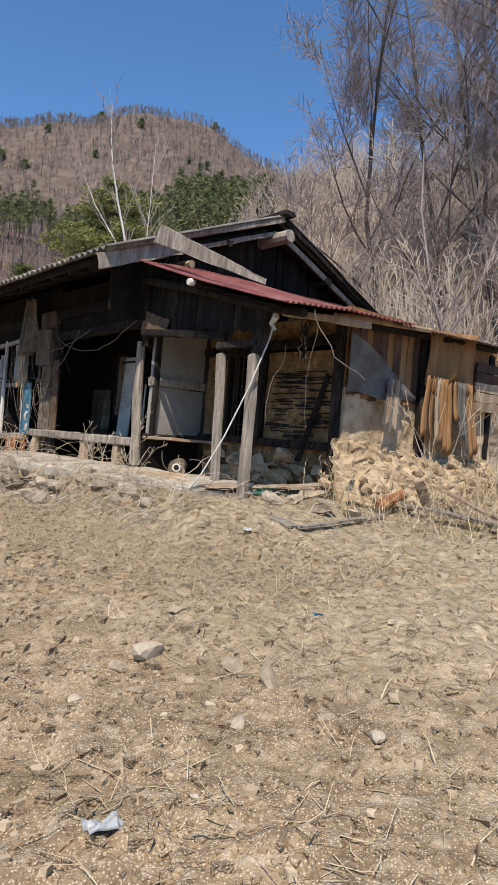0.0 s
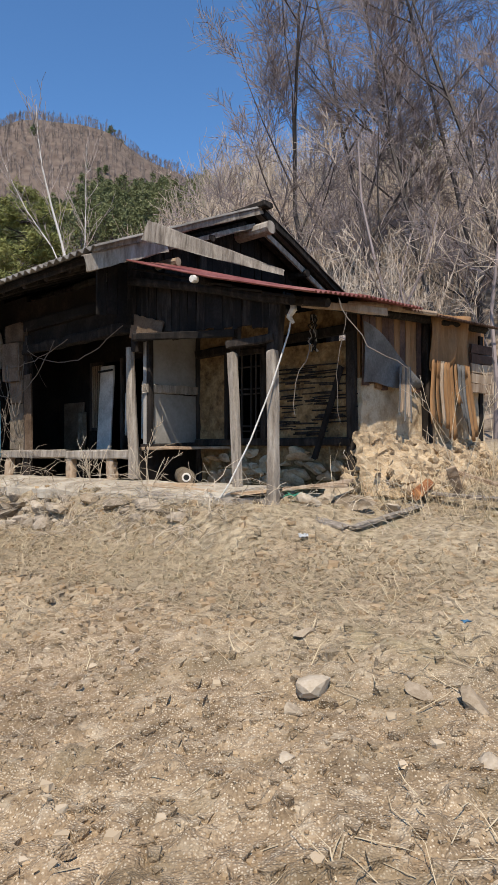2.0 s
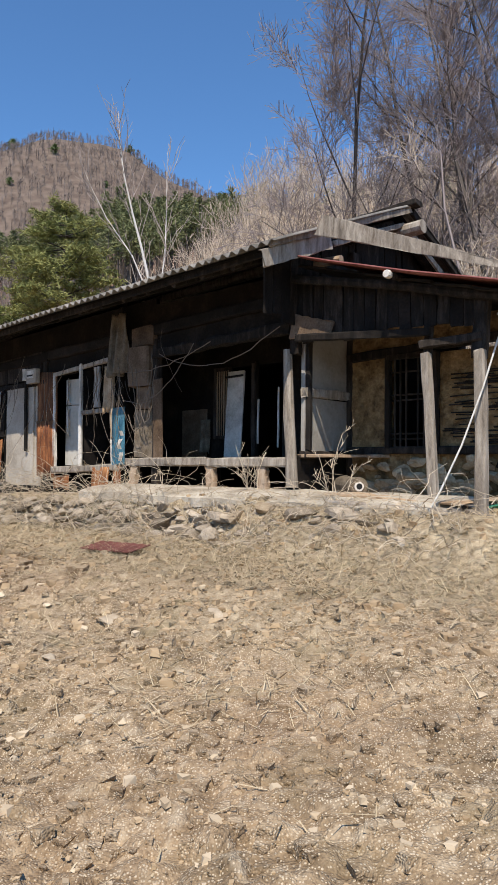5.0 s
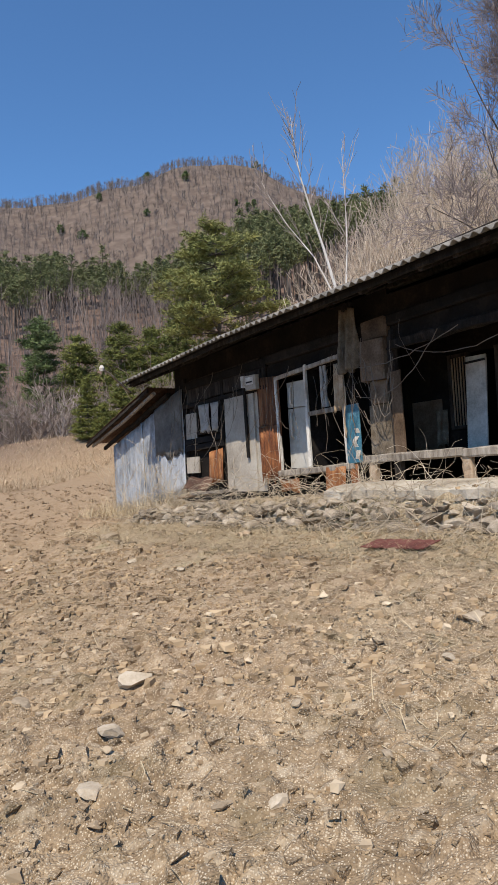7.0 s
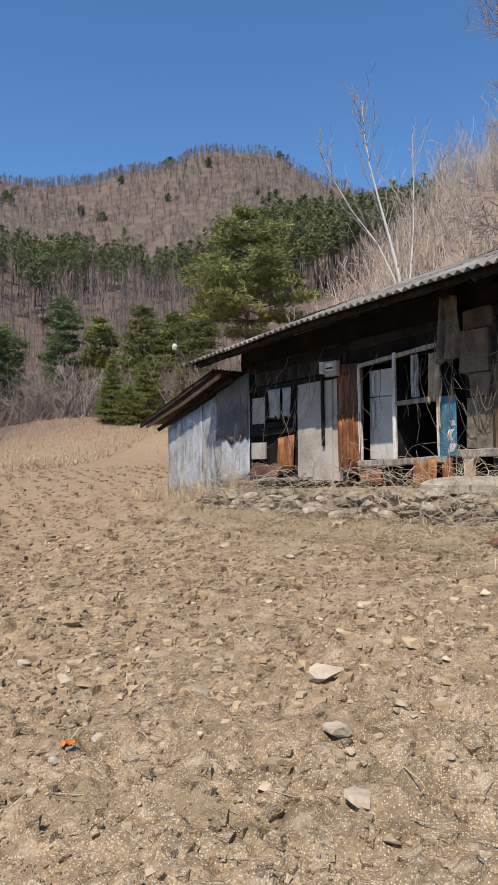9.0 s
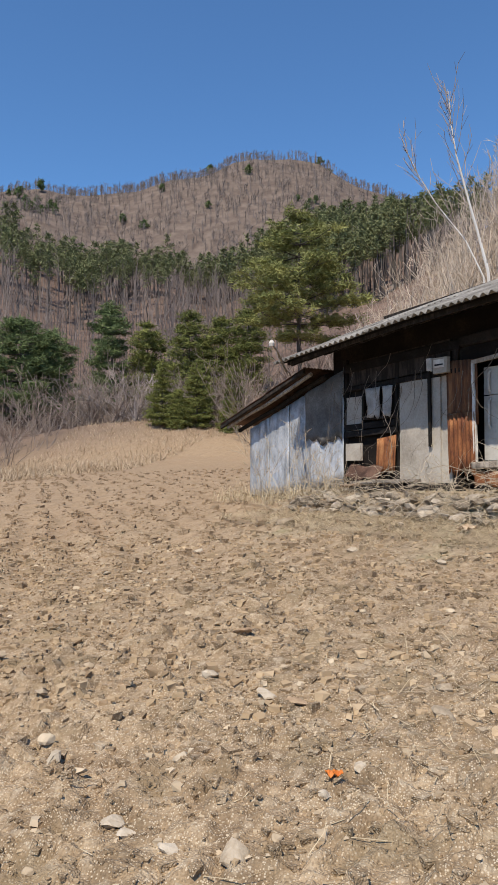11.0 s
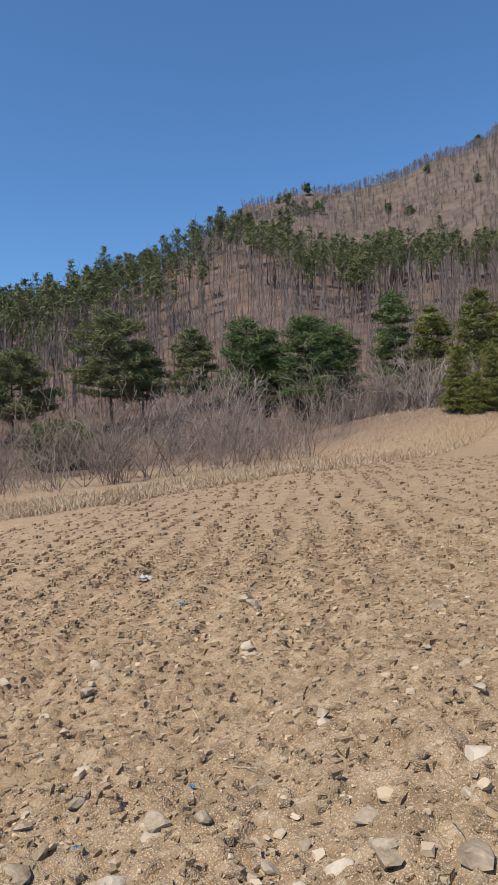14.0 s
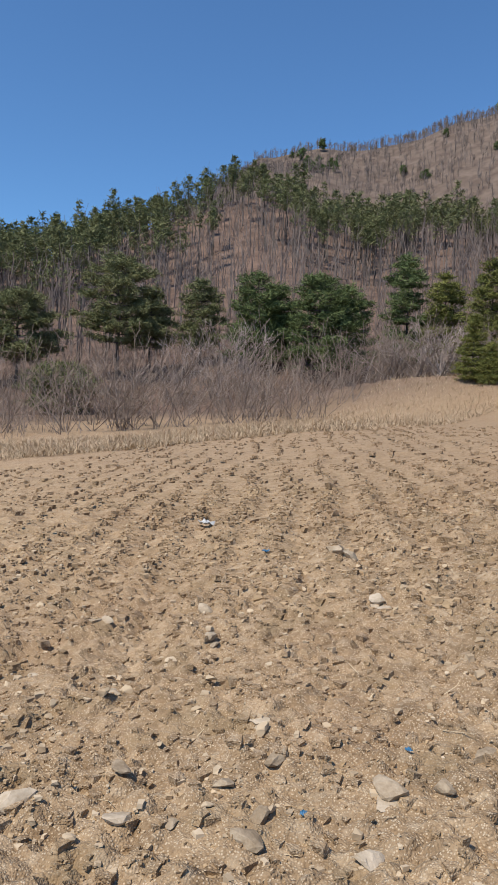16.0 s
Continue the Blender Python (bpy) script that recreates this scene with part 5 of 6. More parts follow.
# thicket of pale shoots on the slope behind the house
bushes = []
for i in range(7):
    bushes.append(seg_arrays(bush_segs(rt, 4.6, 7, 0.021, 2, 0.34, 0.009, (2, 3))))
pl = []
for i in range(620):
    az, r = rng.uniform(-24, 11), 21 + 40 * rng.random() ** 1.3
    x, y = polar(az, r)
    s, n = (x - A0[0]) * S_DIR[0] + (y - A0[1]) * S_DIR[1], (x - A0[0]) * N_DIR[0] + (y - A0[1]) * N_DIR[1]
    if n > 6.8:
        pl.append((x, y, float(land(x, y)) - 0.1))
V, F = scatter(bushes, pl, rng, (0.6, 1.3), 0.12)
tagged(new("thicket", np_mesh("thicket", V, F, M_TWIG_TAN)), "dense thicket of pale leafless shoots behind the house", "thicket", kind="stuff")

# grey shrubs along the wood's edge
greys = [seg_arrays(bush_segs(rt, 5.0, 6, 0.026, 2, 0.8, 0.013, (2, 3))) for _ in range(6)]
pl = []
for i in range(400):
    az = rng.uniform(9, 70)
    lo = np.interp(az, (9, 18, 22, 26, 30, 34, 40, 46, 55, 70), (36, 44, 52, 60, 60, 60, 46, 44, 42, 40))
    r = lo + rng.uniform(0, 1) ** 1.4 * 34
    x, y = polar(az, r)
    pl.append((x, y, float(land(x, y)) - 0.1))
for i in range(110):
    x, y = polar(rng.uniform(36, 72), rng.uniform(72, 92))
    pl.append((x, y, float(land(x, y)) - 0.1))
for i in range(70):
    x, y = polar(rng.uniform(22, 34), rng.uniform(57, 70))
    pl.append((x, y, float(land(x, y)) - 0.1))
V, F = scatter(greys, pl, rng, (0.35, 1.25), 0.15)
tagged(new("shrub_belt", np_mesh("shrub_belt", V, F, M_SHRUB)), "belt of grey leafless shrubs along the wood", "shrubs", kind="stuff")
for az, r, h in ((29.6, 57, 4.2), (31.2, 59, 4.6), (28.4, 58, 3.4), (33.2, 61, 4.4), (26.4, 57, 3.0), (46.5, 72, 8.0), (44.5, 73, 7.0), (49.5, 70, 6.5), (22.5, 56, 3.2), (24.4, 58, 4.0)):
    segs = bush_segs(rt, h, 20, 0.038, 2, 0.9, 0.018)
    put_tree("bare_bush", *polar(az, r), seg_arrays(segs), None, (M_TWIG,), "wide grey leafless bush on the bank", "bush")

# woods on the near hill: pines over bare trunks
pines = [pine_parts(rt, rng, rt.uniform(12.5, 15.5), rt.uniform(0.50, 0.70), rt.uniform(0.11, 0.15), 8, 0.62, 5, 0.02, 0.7, 0.8, True) for _ in range(7)]
bares = []
for i in range(5):
    segs = branch_tree(rt, 10.5, 0.10, 1, 0.5, 0.35, (5, 7), 0.4, 0.028, 0.05, 0, 0.5)
    bares.append(seg_arrays(segs))
pp, pb = [], []
for i in range(3500):
    az, r = rng.uniform(-14, 74), math.sqrt(rng.uniform(88 ** 2, 218 ** 2))
    if az < 16 and r < 120:
        r = rng.uniform(120, 218)
    x, y = polar(az, r)
    z = float(land(x, y)) - 0.3 - 4.5 * float(smooth(170, 205, r))
    green = noise2(np.array(x / 26), np.array(y / 26), 31) + 0.25 * smooth(120, 200, r) + (0.3 if az < 15 else 0) + (0.14 if az > 40 else 0) - 0.35 * (1 - smooth(128, 160, r))
    (pp if green > rng.uniform(-0.05, 0.5) and r < (212 if az > 42 else 200) else pb).append((x, y, z))
for i in range(420):
    x, y = polar(rng.uniform(-14, 74), rng.uniform(192, 214))
    pb.append((x, y, float(land(x, y)) - 1.5))
for i in range(170):
    x, y = polar(rng.uniform(46, 74), rng.uniform(200, 216))
    pp.append((x, y, float(land(x, y)) - 7.5))
pick = np.random.default_rng(5)
V, F = scatter([p[0] for p in pines], pp, pick, (0.75, 1.15))
tagged(new("pine_trunks", np_mesh("pine_trunks", V, F, M_BARK)), "bare pine trunks in the hillside wood", "wood", kind="stuff")
pick = np.random.default_rng(5)
V, F = scatter([p[1] for p in pines], pp, pick, (0.75, 1.15))
tagged(new("pine_crowns", np_mesh("pine_crowns", V, F, M_PINE)), "dark green pine crowns of the hillside wood", "wood", kind="stuff")
V, F = scatter(bares, pb, rng, (0.7, 1.2))
tagged(new("bare_wood", np_mesh("bare_wood", V, F, M_FAR_BARE)), "leafless brown wood on the hillside", "wood", kind="stuff")

# far mountain: bare woods with a few pines along its crest
fb = []
for i in range(4):
    segs = [(Vector((0, 0, 0)), Vector((rt.uniform(-0.5, 0.5), 0, 10)), 0.22, 0.10, 0)]
    for k in range(8):
        z0, a0 = rt.uniform(3, 8.5), rt.uniform(0, 6.28)
        segs.append((Vector((0, 0, z0)), Vector((math.cos(a0) * 1.9, math.sin(a0) * 1.9, z0 + rt.uniform(1.2, 3))), 0.13, 0.09, 1))
    fb.append(seg_arrays(segs))
pl, pg = [], []
for i in range(5600):
    az = rng.uniform(0, 46)
    r = math.sqrt(rng.uniform(430 ** 2, 840 ** 2))
    x, y = polar(az, r)
    pl.append((x, y, float(land(x, y)) - 0.5))
for i in range(900):
    az = rng.uniform(6, 46)
    x, y = polar(az, rng.uniform(806, 828))
    pl.append((x, y, float(land(x, y)) - 0.5))
for i in range(90):
    az = float(rng.choice((rng.uniform(13, 22), rng.uniform(21, 40), rng.uniform(36, 39))))
    x, y = polar(az, rng.uniform(812, 824) if i < 60 else rng.uniform(600, 800))
    pg.append((x, y, float(land(x, y)) - 0.5))
V, F = scatter(fb, pl, rng, (0.7, 1.15))
tagged(new("mountain_wood", np_mesh("mountain_wood", V, F, M_FAR_BARE)), "leafless brown woods on the far mountain", "wood", kind="stuff")
fp = [merge(pine_parts(rt, rng, 9.0, 0.25, 0.42, 6, 1.7, 9, 0.0, 0.7, 1.0, True)) for _ in range(3)]
V, F = scatter(fp, pg, rng, (0.7, 1.3))
tagged(new("mountain_pines", np_mesh("mountain_pines", V, F, M_PINE_DARK)), "scattered pines along the mountain crest", "wood", kind="stuff")

# ---- things round the house ----
def at_house(s, n, z):
    p = HOUSE @ Vector((s, n, z))
    return p


def house_thing(name, s, n, z, label, category, turn=0.0, group=""):
    return empty(name, HOUSE @ Matrix.Translation((s, n, z)) @ Matrix.Rotation(radians(turn), 4, "Z"), label, category, group)


def cloth(i_len, k_len, wave, seed, holes=0.0):
    """A hanging cloth in its own x and z, folded in y."""
    def pt(i, k):
        edge = noise.noise(Vector((i * 3, seed, k * 2))) * 0.25 * k
        return ((i - 0.5) * i_len * (1 - 0.25 * k + edge), wave * math.sin(i * 11 + seed + k * 2) * (0.4 + k) + 0.5 * wave * math.sin(i * 23 + k * 4), -k * k_len * (1 + 0.18 * noise.noise(Vector((i * 5, seed, 3))))), (0, -1, 0)
    return pt


fridge = house_thing("refrigerator", -4.38, 0.46, 1.64, "old cream two-door refrigerator with long handles", "refrigerator")
g = Geo().slab((0, 0.02, 0), (0, 0.02, 1.40), 0.66, 0.52, (1, 0, 0), 3, 0.001)
part("body", g, M_FRIDGE, fridge)
for z0, z1 in ((0.04, 0.97), (0.99, 1.39)):
    d = part("door", Geo().slab((0, -0.27, z0), (0, -0.27, z1), 0.65, 0.05, (1, 0, 0), 2, 0.001), M_FRIDGE, fridge)
    a, b = (0.50, 0.93) if z0 < 0.5 else (1.02, 1.33)
    part("handle", Geo().tube([(-0.20, -0.30, a), (-0.20, -0.34, a + 0.04), (-0.20, -0.34, b - 0.04), (-0.20, -0.30, b)], 0.016, 6), M_WHITE, d)
box_m = house_thing("meter_box", -5.34, -0.08, 2.98, "grey electric meter box with a faded dial plate on the wall", "meter box")
part("case", Geo().slab((0.06, 0, 0.02), (0.06, 0, 0.25), 0.28, 0.10, (1, 0, 0), 2, 0.002), M_CEMENT, box_m)
part("plate", Geo().slab((0.06, -0.055, 0.10), (0.06, -0.055, 0.22), 0.20, 0.012, (1, 0, 0), 1, 0.001), M_WHITE, box_m)
part("slot", Geo().slab((-0.02, -0.064, 0.14), (0.14, -0.064, 0.14), 0.025, 0.006, (0, 0, 1), 1, 0.0), M_WIRE, box_m)
part("fuse", Geo().slab((-0.16, 0, 0.08), (-0.16, 0, 0.26), 0.11, 0.09, (1, 0, 0), 2, 0.006), M_WHITE, box_m, "cracked white fuse holder")
blue = house_thing("painted_board", -3.04, -0.06, 1.70, "faded blue painted board with white torn paper", "board")
part("board", Geo().slab((0, 0, 0), (-0.01, 0, 0.80), 0.27, 0.02, (1, 0, 0), 5, 0.004), M_BLUE, blue)
part("paper", Geo().sheet(lambda i, k: ((0.02 + 0.08 * i + 0.03 * math.sin(k * 9), -0.016 - 0.01 * math.sin(k * 14), 0.05 + 0.42 * k), (0, -1, 0)), 3, 12, 0.002), M_WHITE, blue, "white torn paper strip")
jacket = house_thing("hanging_jacket", -2.96, -0.13, 3.80, "dusty olive work jacket hanging from the lintel", "jacket")
part("body", Geo().sheet(cloth(0.30, 0.84, 0.075, 2.0), 24, 14, 0.012), M_CLOTH_DARK, jacket, smooth=True)
part("sleeve", Geo().sheet(cloth(0.13, 0.62, 0.03, 5.0), 8, 8, 0.02), M_CLOTH_DARK, jacket, smooth=True)
part("collar", Geo().slab((-0.08, -0.01, 0.02), (0.08, -0.01, 0.04), 0.09, 0.05, (0, 0, 1), 3, 0.008), M_WOOD_BLACK, jacket)
rag = house_thing("hanging_rag", -3.24, -0.10, 3.10, "pale brown torn rag hanging over the frame rail", "rag")
part("cloth", Geo().sheet(cloth(0.20, 0.62, 0.03, 8.0), 14, 10, 0.006), M_RAG, rag, smooth=True)
part("shred", Geo().sheet(lambda i, k: ((0.10 + 0.03 * i + 0.02 * math.sin(k * 6), -0.02 + 0.01 * math.sin(k * 9), -0.3 - 0.75 * k), (0, -1, 0)), 3, 10, 0.006), M_RAG, rag, smooth=True)
sock = house_thing("hanging_trousers", -3.68, 0.02, 3.14, "grey rolled trousers hanging in the cupboard bay", "trousers")
for dx in (-0.03, 0.04):
    part("leg", Geo().tube([(dx, 0, 0), (dx * 1.3, 0.01, -0.2), (dx * 0.8, -0.01, -0.42), (dx + 0.02, 0, -0.60)], [0.03, 0.028, 0.03, 0.035], 7, 0.15, True, rr), M_CLOTH, sock)
for s0, w0, sd_ in ((-6.82, 0.30, 1.0), (-6.46, 0.16, 4.0)):
    c = house_thing("window_cloth", s0, -0.06, 2.93, "grey dirty cloth nailed over the broken window", "cloth")
    part("cloth", Geo().sheet(cloth(w0 + 0.08, 0.50, 0.012, sd_), 10, 8, 0.006), M_CLOTH, c, smooth=True)
cup = house_thing("cupboard", -2.66, 0.02, 1.80, "brown plywood cupboard hung with dry vines", "cupboard")
part("top_panel", Geo().slab((0.06, 0.02, 1.53), (0.06, 0.02, 1.79), 0.46, 0.16, (1, 0, 0), 2, 0.006), M_CARD, cup)
part("upper_panel", Geo().slab((0.02, 0, 0.98), (0.02, 0, 1.52), 0.44, 0.18, (1, 0, 0), 3, 0.006), M_CARD, cup)
part("middle_panel", Geo().slab((0.06, 0.03, 0.67), (0.06, 0.03, 0.97), 0.30, 0.10, (1, 0, 0), 3, 0.004), M_CARD, cup)
part("lower_panel", Geo().slab((0.03, 0.06, 0.0), (0.03, 0.06, 0.66), 0.40, 0.06, (1, 0, 0), 3, 0.004), M_CLOTH_DARK, cup)
part("side_board", Geo().slab((0.38, 0.0, -0.08), (0.36, 0.0, 1.06), 0.17, 0.03, (1, 0, 0), 4, 0.004), M_CARD, cup, "upright brown board")
part("back_board", Geo().slab((0.0, 0.14, 0.0), (0.0, 0.14, 1.7), 0.52, 0.02, (1, 0, 0), 3, 0.003), M_WOOD_BLACK, cup)
hall_cloth = house_thing("hall_cloth", -2.36, 0.98, 2.36, "grey cloth hanging beside the lattice door", "cloth")
part("cloth", Geo().sheet(cloth(0.2, 0.5, 0.03, 3.0), 10, 8, 0.008), M_CLOTH_DARK, hall_cloth, smooth=True)

# rope, roller, chain
rope = new("rope", Geo().tube([at_house(2.50, -0.13, 3.12), at_house(2.48, -0.17, 2.9), at_house(2.38, -0.30, 2.4), at_house(2.26, -0.46, 1.9), at_house(2.14, -0.62, 1.5), at_house(2.08, -0.76, 1.29), at_house(1.95, -0.86, 1.24), at_house(1.72, -0.86, 1.24), at_house(1.5, -0.8, 1.27)], 0.009, 6, 0.1, True, rr).mesh("rope", M_ROPE, True))
tagged(rope, "pale knotted rope hanging from the awning to the ground", "rope")
part("knot", Geo().tube([at_house(2.50, -0.13, 3.22), at_house(2.52, -0.15, 3.12), at_house(2.47, -0.15, 3.06), at_house(2.51, -0.13, 3.0)], [0.02, 0.035, 0.03, 0.015], 6, 0.2, True, rr), M_ROPE, rope)
chain = house_thing("net_bundle", 2.20, 0.62, 3.22, "tangled grey net bundle hanging under the awning", "net")
for i in range(9):
    q = [Vector((rr.uniform(-0.05, 0.05), rr.uniform(-0.04, 0.04), -0.055 * k)) for k in range(8)]
    part("strand", Geo().tube(q, 0.007, 4), M_WIRE if i % 3 else M_CLOTH, chain)
roller = house_thing("felt_roll", 0.72, 0.16, 1.50, "grey roll of roofing felt lying on the terrace", "roll")
ends = [(-0.30, 0.26, 0), (0.20, -0.16, 0)]
part("roll", Geo().tube([Vector(ends[0]).lerp(Vector(ends[1]), i / 5) for i in range(6)], 0.095, 18, 0.03, True, rr), M_CLOTH_DARK, roller)
dv = (Vector(ends[1]) - Vector(ends[0])).normalized()
part("core", Geo().tube([Vector(ends[1]) - dv * 0.02, Vector(ends[1]) + dv * 0.012], 0.05, 14), M_WHITE, roller, "pale paper core")
# black disc paints the dark inside of the hollow core
part("hole", Geo().tube([Vector(ends[1]) - dv * 0.02, Vector(ends[1]) + dv * 0.016], 0.032, 12), M_WIRE, roller)

# worn apron before the bench
def apron(i, k):
    rag_ = 0.10 * noise.noise(Vector((i * 14, 3, 1))) + 0.05 * noise.noise(Vector((i * 40, 7, 1)))
    n = -0.80 + rag_ * (1 - k) + 0.95 * k
    return (-2.9 + 5.0 * i, n, 1.385 + 0.02 * noise.noise(Vector((i * 9, k * 3, 4))) - 0.09 * (1 - k) ** 4), (0, 0, 1)


part("apron", Geo().sheet(apron, 70, 12, 0.10), M_APRON, house, "worn pale concrete apron with a broken edge")

# boards and slabs before the annex
def lying(name, a, b, width, thick, mat, label, category="board", up=None):
    ob = new(name, Geo().slab(at_house(*a), at_house(*b), width, thick, up or (N_DIR[0], N_DIR[1], 0.0), 8, 0.006, rr).mesh(name, mat))
    return tagged(ob, label, category)


lying("plank", (1.05, -0.62, 1.36), (2.25, -0.55, 1.33), 0.34, 0.06, M_WOOD_GREY, "thick weathered plank on the terrace edge")
lying("plank", (1.15, -0.66, 1.29), (2.2, -0.6, 1.26), 0.28, 0.05, M_WOOD_DARK, "dark plank below the terrace edge")
lying("pale_sheet", (0.85, -0.22, 1.43), (2.25, -0.30, 1.395), 0.55, 0.02, M_RAG, "pale warped board lying before the window")
lying("plank", (1.80, -0.10, 1.42), (2.75, -0.48, 1.22), 0.17, 0.035, M_WOOD_GREY, "brown plank leaning down from the terrace")
lying("plank", (2.72, -0.50, 1.26), (3.30, -0.46, 1.16), 0.15, 0.03, M_WOOD_GREY, "grey plank in the dry grass")
lying("plank", (3.34, -0.42, 1.16), (3.36, 0.75, 1.27), 0.07, 0.025, M_WOOD_GREY, "thin grey plank in the dry grass", up=(0.793, -0.61, 0.0))
lying("plank", (2.25, 0.05, 1.42), (2.8, 0.35, 1.46), 0.12, 0.03, M_WOOD_TAN, "pale split board lying on the rubble")
lying("plank", (2.30, -0.05, 1.41), (2.75, 0.5, 1.50), 0.09, 0.03, M_WOOD_TAN, "pale split board lying on the rubble")
lying("plank", (3.2, 1.9, 1.55), (4.4, 1.1, 1.36), 0.10, 0.03, M_WOOD_TAN, "fallen yellowish board beside the annex")
lying("plank", (3.3, 1.2, 1.36), (4.7, 0.8, 1.33), 0.16, 0.03, M_WOOD_GREY, "fallen red-brown board beside the annex")
lying("plank", (3.5, 1.3, 1.36), (3.5, 1.1, 1.62), 0.10, 0.03, M_WOOD_TAN, "upright broken board stuck in the soil", up=(1, 0, 0))
lying("pipe_log", (3.15, 1.35, 1.45), (3.25, 0.85, 1.36), 0.10, 0.09, M_RUST, "rusty brown rotten log beside the annex", "log")
lying("plank", (-6.9, -0.42, 1.33), (-5.4, -0.45, 1.38), 0.13, 0.05, M_WOOD_GREY, "grey plank on the terrace")
lying("plank", (-6.6, -0.62, 1.24), (-5.0, -0.6, 1.27), 0.11, 0.05, M_WOOD_DARK, "dark plank on the terrace")
lying("plank", (-7.1, -0.5, 1.27), (-5.9, -0.35, 1.36), 0.09, 0.04, M_WOOD_TAN, "pale stick of timber on the terrace")
M_PLATE = material("red_brown_rust", [(0.075, 0.025, 0.02), (0.14, 0.05, 0.04), (0.2, 0.085, 0.065)], 4, 40, 0.4, 0.8)
rust_plate = new("rusty_plate", Geo().sheet(lambda i, k: ((-6.95 + 0.62 * i + 0.15 * k, 7.26 - 0.44 * i + 0.26 * k, 0.862 + 0.02 * i + 0.045 * k + 0.004 * math.sin(i * 40)), (0, 0, 1)), 24, 6, 0.008).mesh("rusty_plate", M_PLATE))
tagged(rust_plate, "dark red rusty metal sheet lying on dry grass", "sheet")

# cables under the eave
cable = house_thing("cable", 0, 0, 0, "sagging electric cable tangled under the eave", "cable")
runs = [((-2.2, -0.06, 3.18), (-0.1, -0.06, 3.3), 0.30), ((-3.0, -0.08, 3.0), (-1.2, -0.08, 3.24), 0.12), ((-2.9, -0.10, 2.6), (-1.5, -0.08, 3.25), 0.30), ((-2.75, -0.08, 3.05), (-2.25, -0.08, 3.02), 0.85), ((-2.8, -0.10, 2.4), (-2.3, -0.10, 2.9), 0.45), ((-2.6, -0.12, 3.0), (-2.2, -0.12, 2.75), 0.6)]
for a, b, sag in runs:
    a, b = Vector(a), Vector(b)
    q = [a.lerp(b, i / 14) - Vector((0, 0, sag * 4 * (i / 14) * (1 - i / 14))) + Vector((rr.uniform(-1, 1), rr.uniform(-1, 1), rr.uniform(-1, 1))) * 0.012 for i in range(15)]
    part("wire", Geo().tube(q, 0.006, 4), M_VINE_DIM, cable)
insul = house_thing("insulator", 1.55, -0.50, 3.50, "white porcelain insulator under the red awning", "insulator")
part("body", Geo().tube([(0, -0.03, 0), (0, 0, 0), (0, 0.04, 0)], [0.035, 0.042, 0.035], 10), M_WHITE, insul)
lamp = house_thing("insulator", -7.36, -1.76, 3.55, "small white insulator on a stick at the eave", "insulator")
part("body", Geo().tube([(0, 0, 0), (0, 0, 0.05), (0, 0, 0.10)], [0.035, 0.05, 0.025], 8), M_WHITE, lamp)

# terrace: rough stones in its front
rs = np.random.default_rng(17)
terrace = new("terrace_wall")
tagged(terrace, "low dry stone terrace under the house front", "wall", kind="structure")
M_TERRACE = material("lichen_grey_stone", [(0.18, 0.145, 0.105), (0.32, 0.265, 0.20), (0.46, 0.39, 0.305)], 7, 55, 0.6, 0.95, random_amount=0.5)
shapes = [np_mesh("stone", *rock_shape(rs, 1, 0.8, 0.62), M_TERRACE) for _ in range(9)]
for row, (nn, lift, sz) in enumerate(((-1.08, 0.03, 0.16), (-1.00, 0.13, 0.15), (-0.92, 0.22, 0.14), (-0.82, 0.30, 0.13))):
    s = -7.9
    while s < 2.0:
        w = sz * rs.uniform(0.6, 1.5)
        s += w * 1.3
        p, q = at_house(s, nn + rs.uniform(-0.06, 0.06), 0), at_house(s, -1.25, 0)
        z = float(land(q.x, q.y)) + lift + rs.uniform(-0.04, 0.03)
        if z > float(np.interp(s, (-8, -6, -4, 0, 2), (1.03, 1.17, 1.25, 1.31, 1.29))) or (row and rs.random() < 0.12):
            continue
        o = new("stone", shapes[int(rs.integers(9))])
        o.parent = terrace
        o.matrix_world = Matrix.Translation((p.x, p.y, z)) @ Euler((rs.uniform(-0.3, 0.3), rs.uniform(-0.3, 0.3), rs.uniform(-0.5, 0.5) - 0.66)).to_matrix().to_4x4() @ Matrix.Diagonal((w, w * rs.uniform(0.7, 1.1), w * rs.uniform(0.55, 0.9), 1))
# rubble foot of the annex
rubble = new("rubble_foot")
tagged(rubble, "rubble stones set in clay at the foot of the annex wall", "wall", kind="structure")
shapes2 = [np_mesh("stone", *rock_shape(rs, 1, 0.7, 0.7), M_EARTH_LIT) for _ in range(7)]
for i in range(230):
    if i < 170:
        n = 0.85 + 3.1 * rs.random()
        z = 1.34 + rs.random() * 0.55
        s = 2.60 + 0.62 * max(0.0, (1.97 - z) / 0.66) ** 1.4 + rs.uniform(-0.03, 0.03)
    else:
        s = rs.uniform(0.3, 2.6)
        n = 0.93 - rs.uniform(0, 0.06)
        z = rs.uniform(1.40, 1.80)
    p = at_house(s, n, z)
    w = rs.uniform(0.07, 0.19)
    o = new("stone", shapes2[int(rs.integers(7))])
    o.parent = rubble
    o.matrix_world = Matrix.Translation(p) @ Matrix.Rotation(radians(-37.6), 4, "Z") @ Euler((rs.uniform(-0.3, 0.3), rs.uniform(-0.3, 0.3), rs.uniform(-0.4, 0.4) + (1.57 if i < 170 else 0))).to_matrix().to_4x4() @ Matrix.Diagonal((w * 1.2, w * 0.5, w * 0.75, 1))

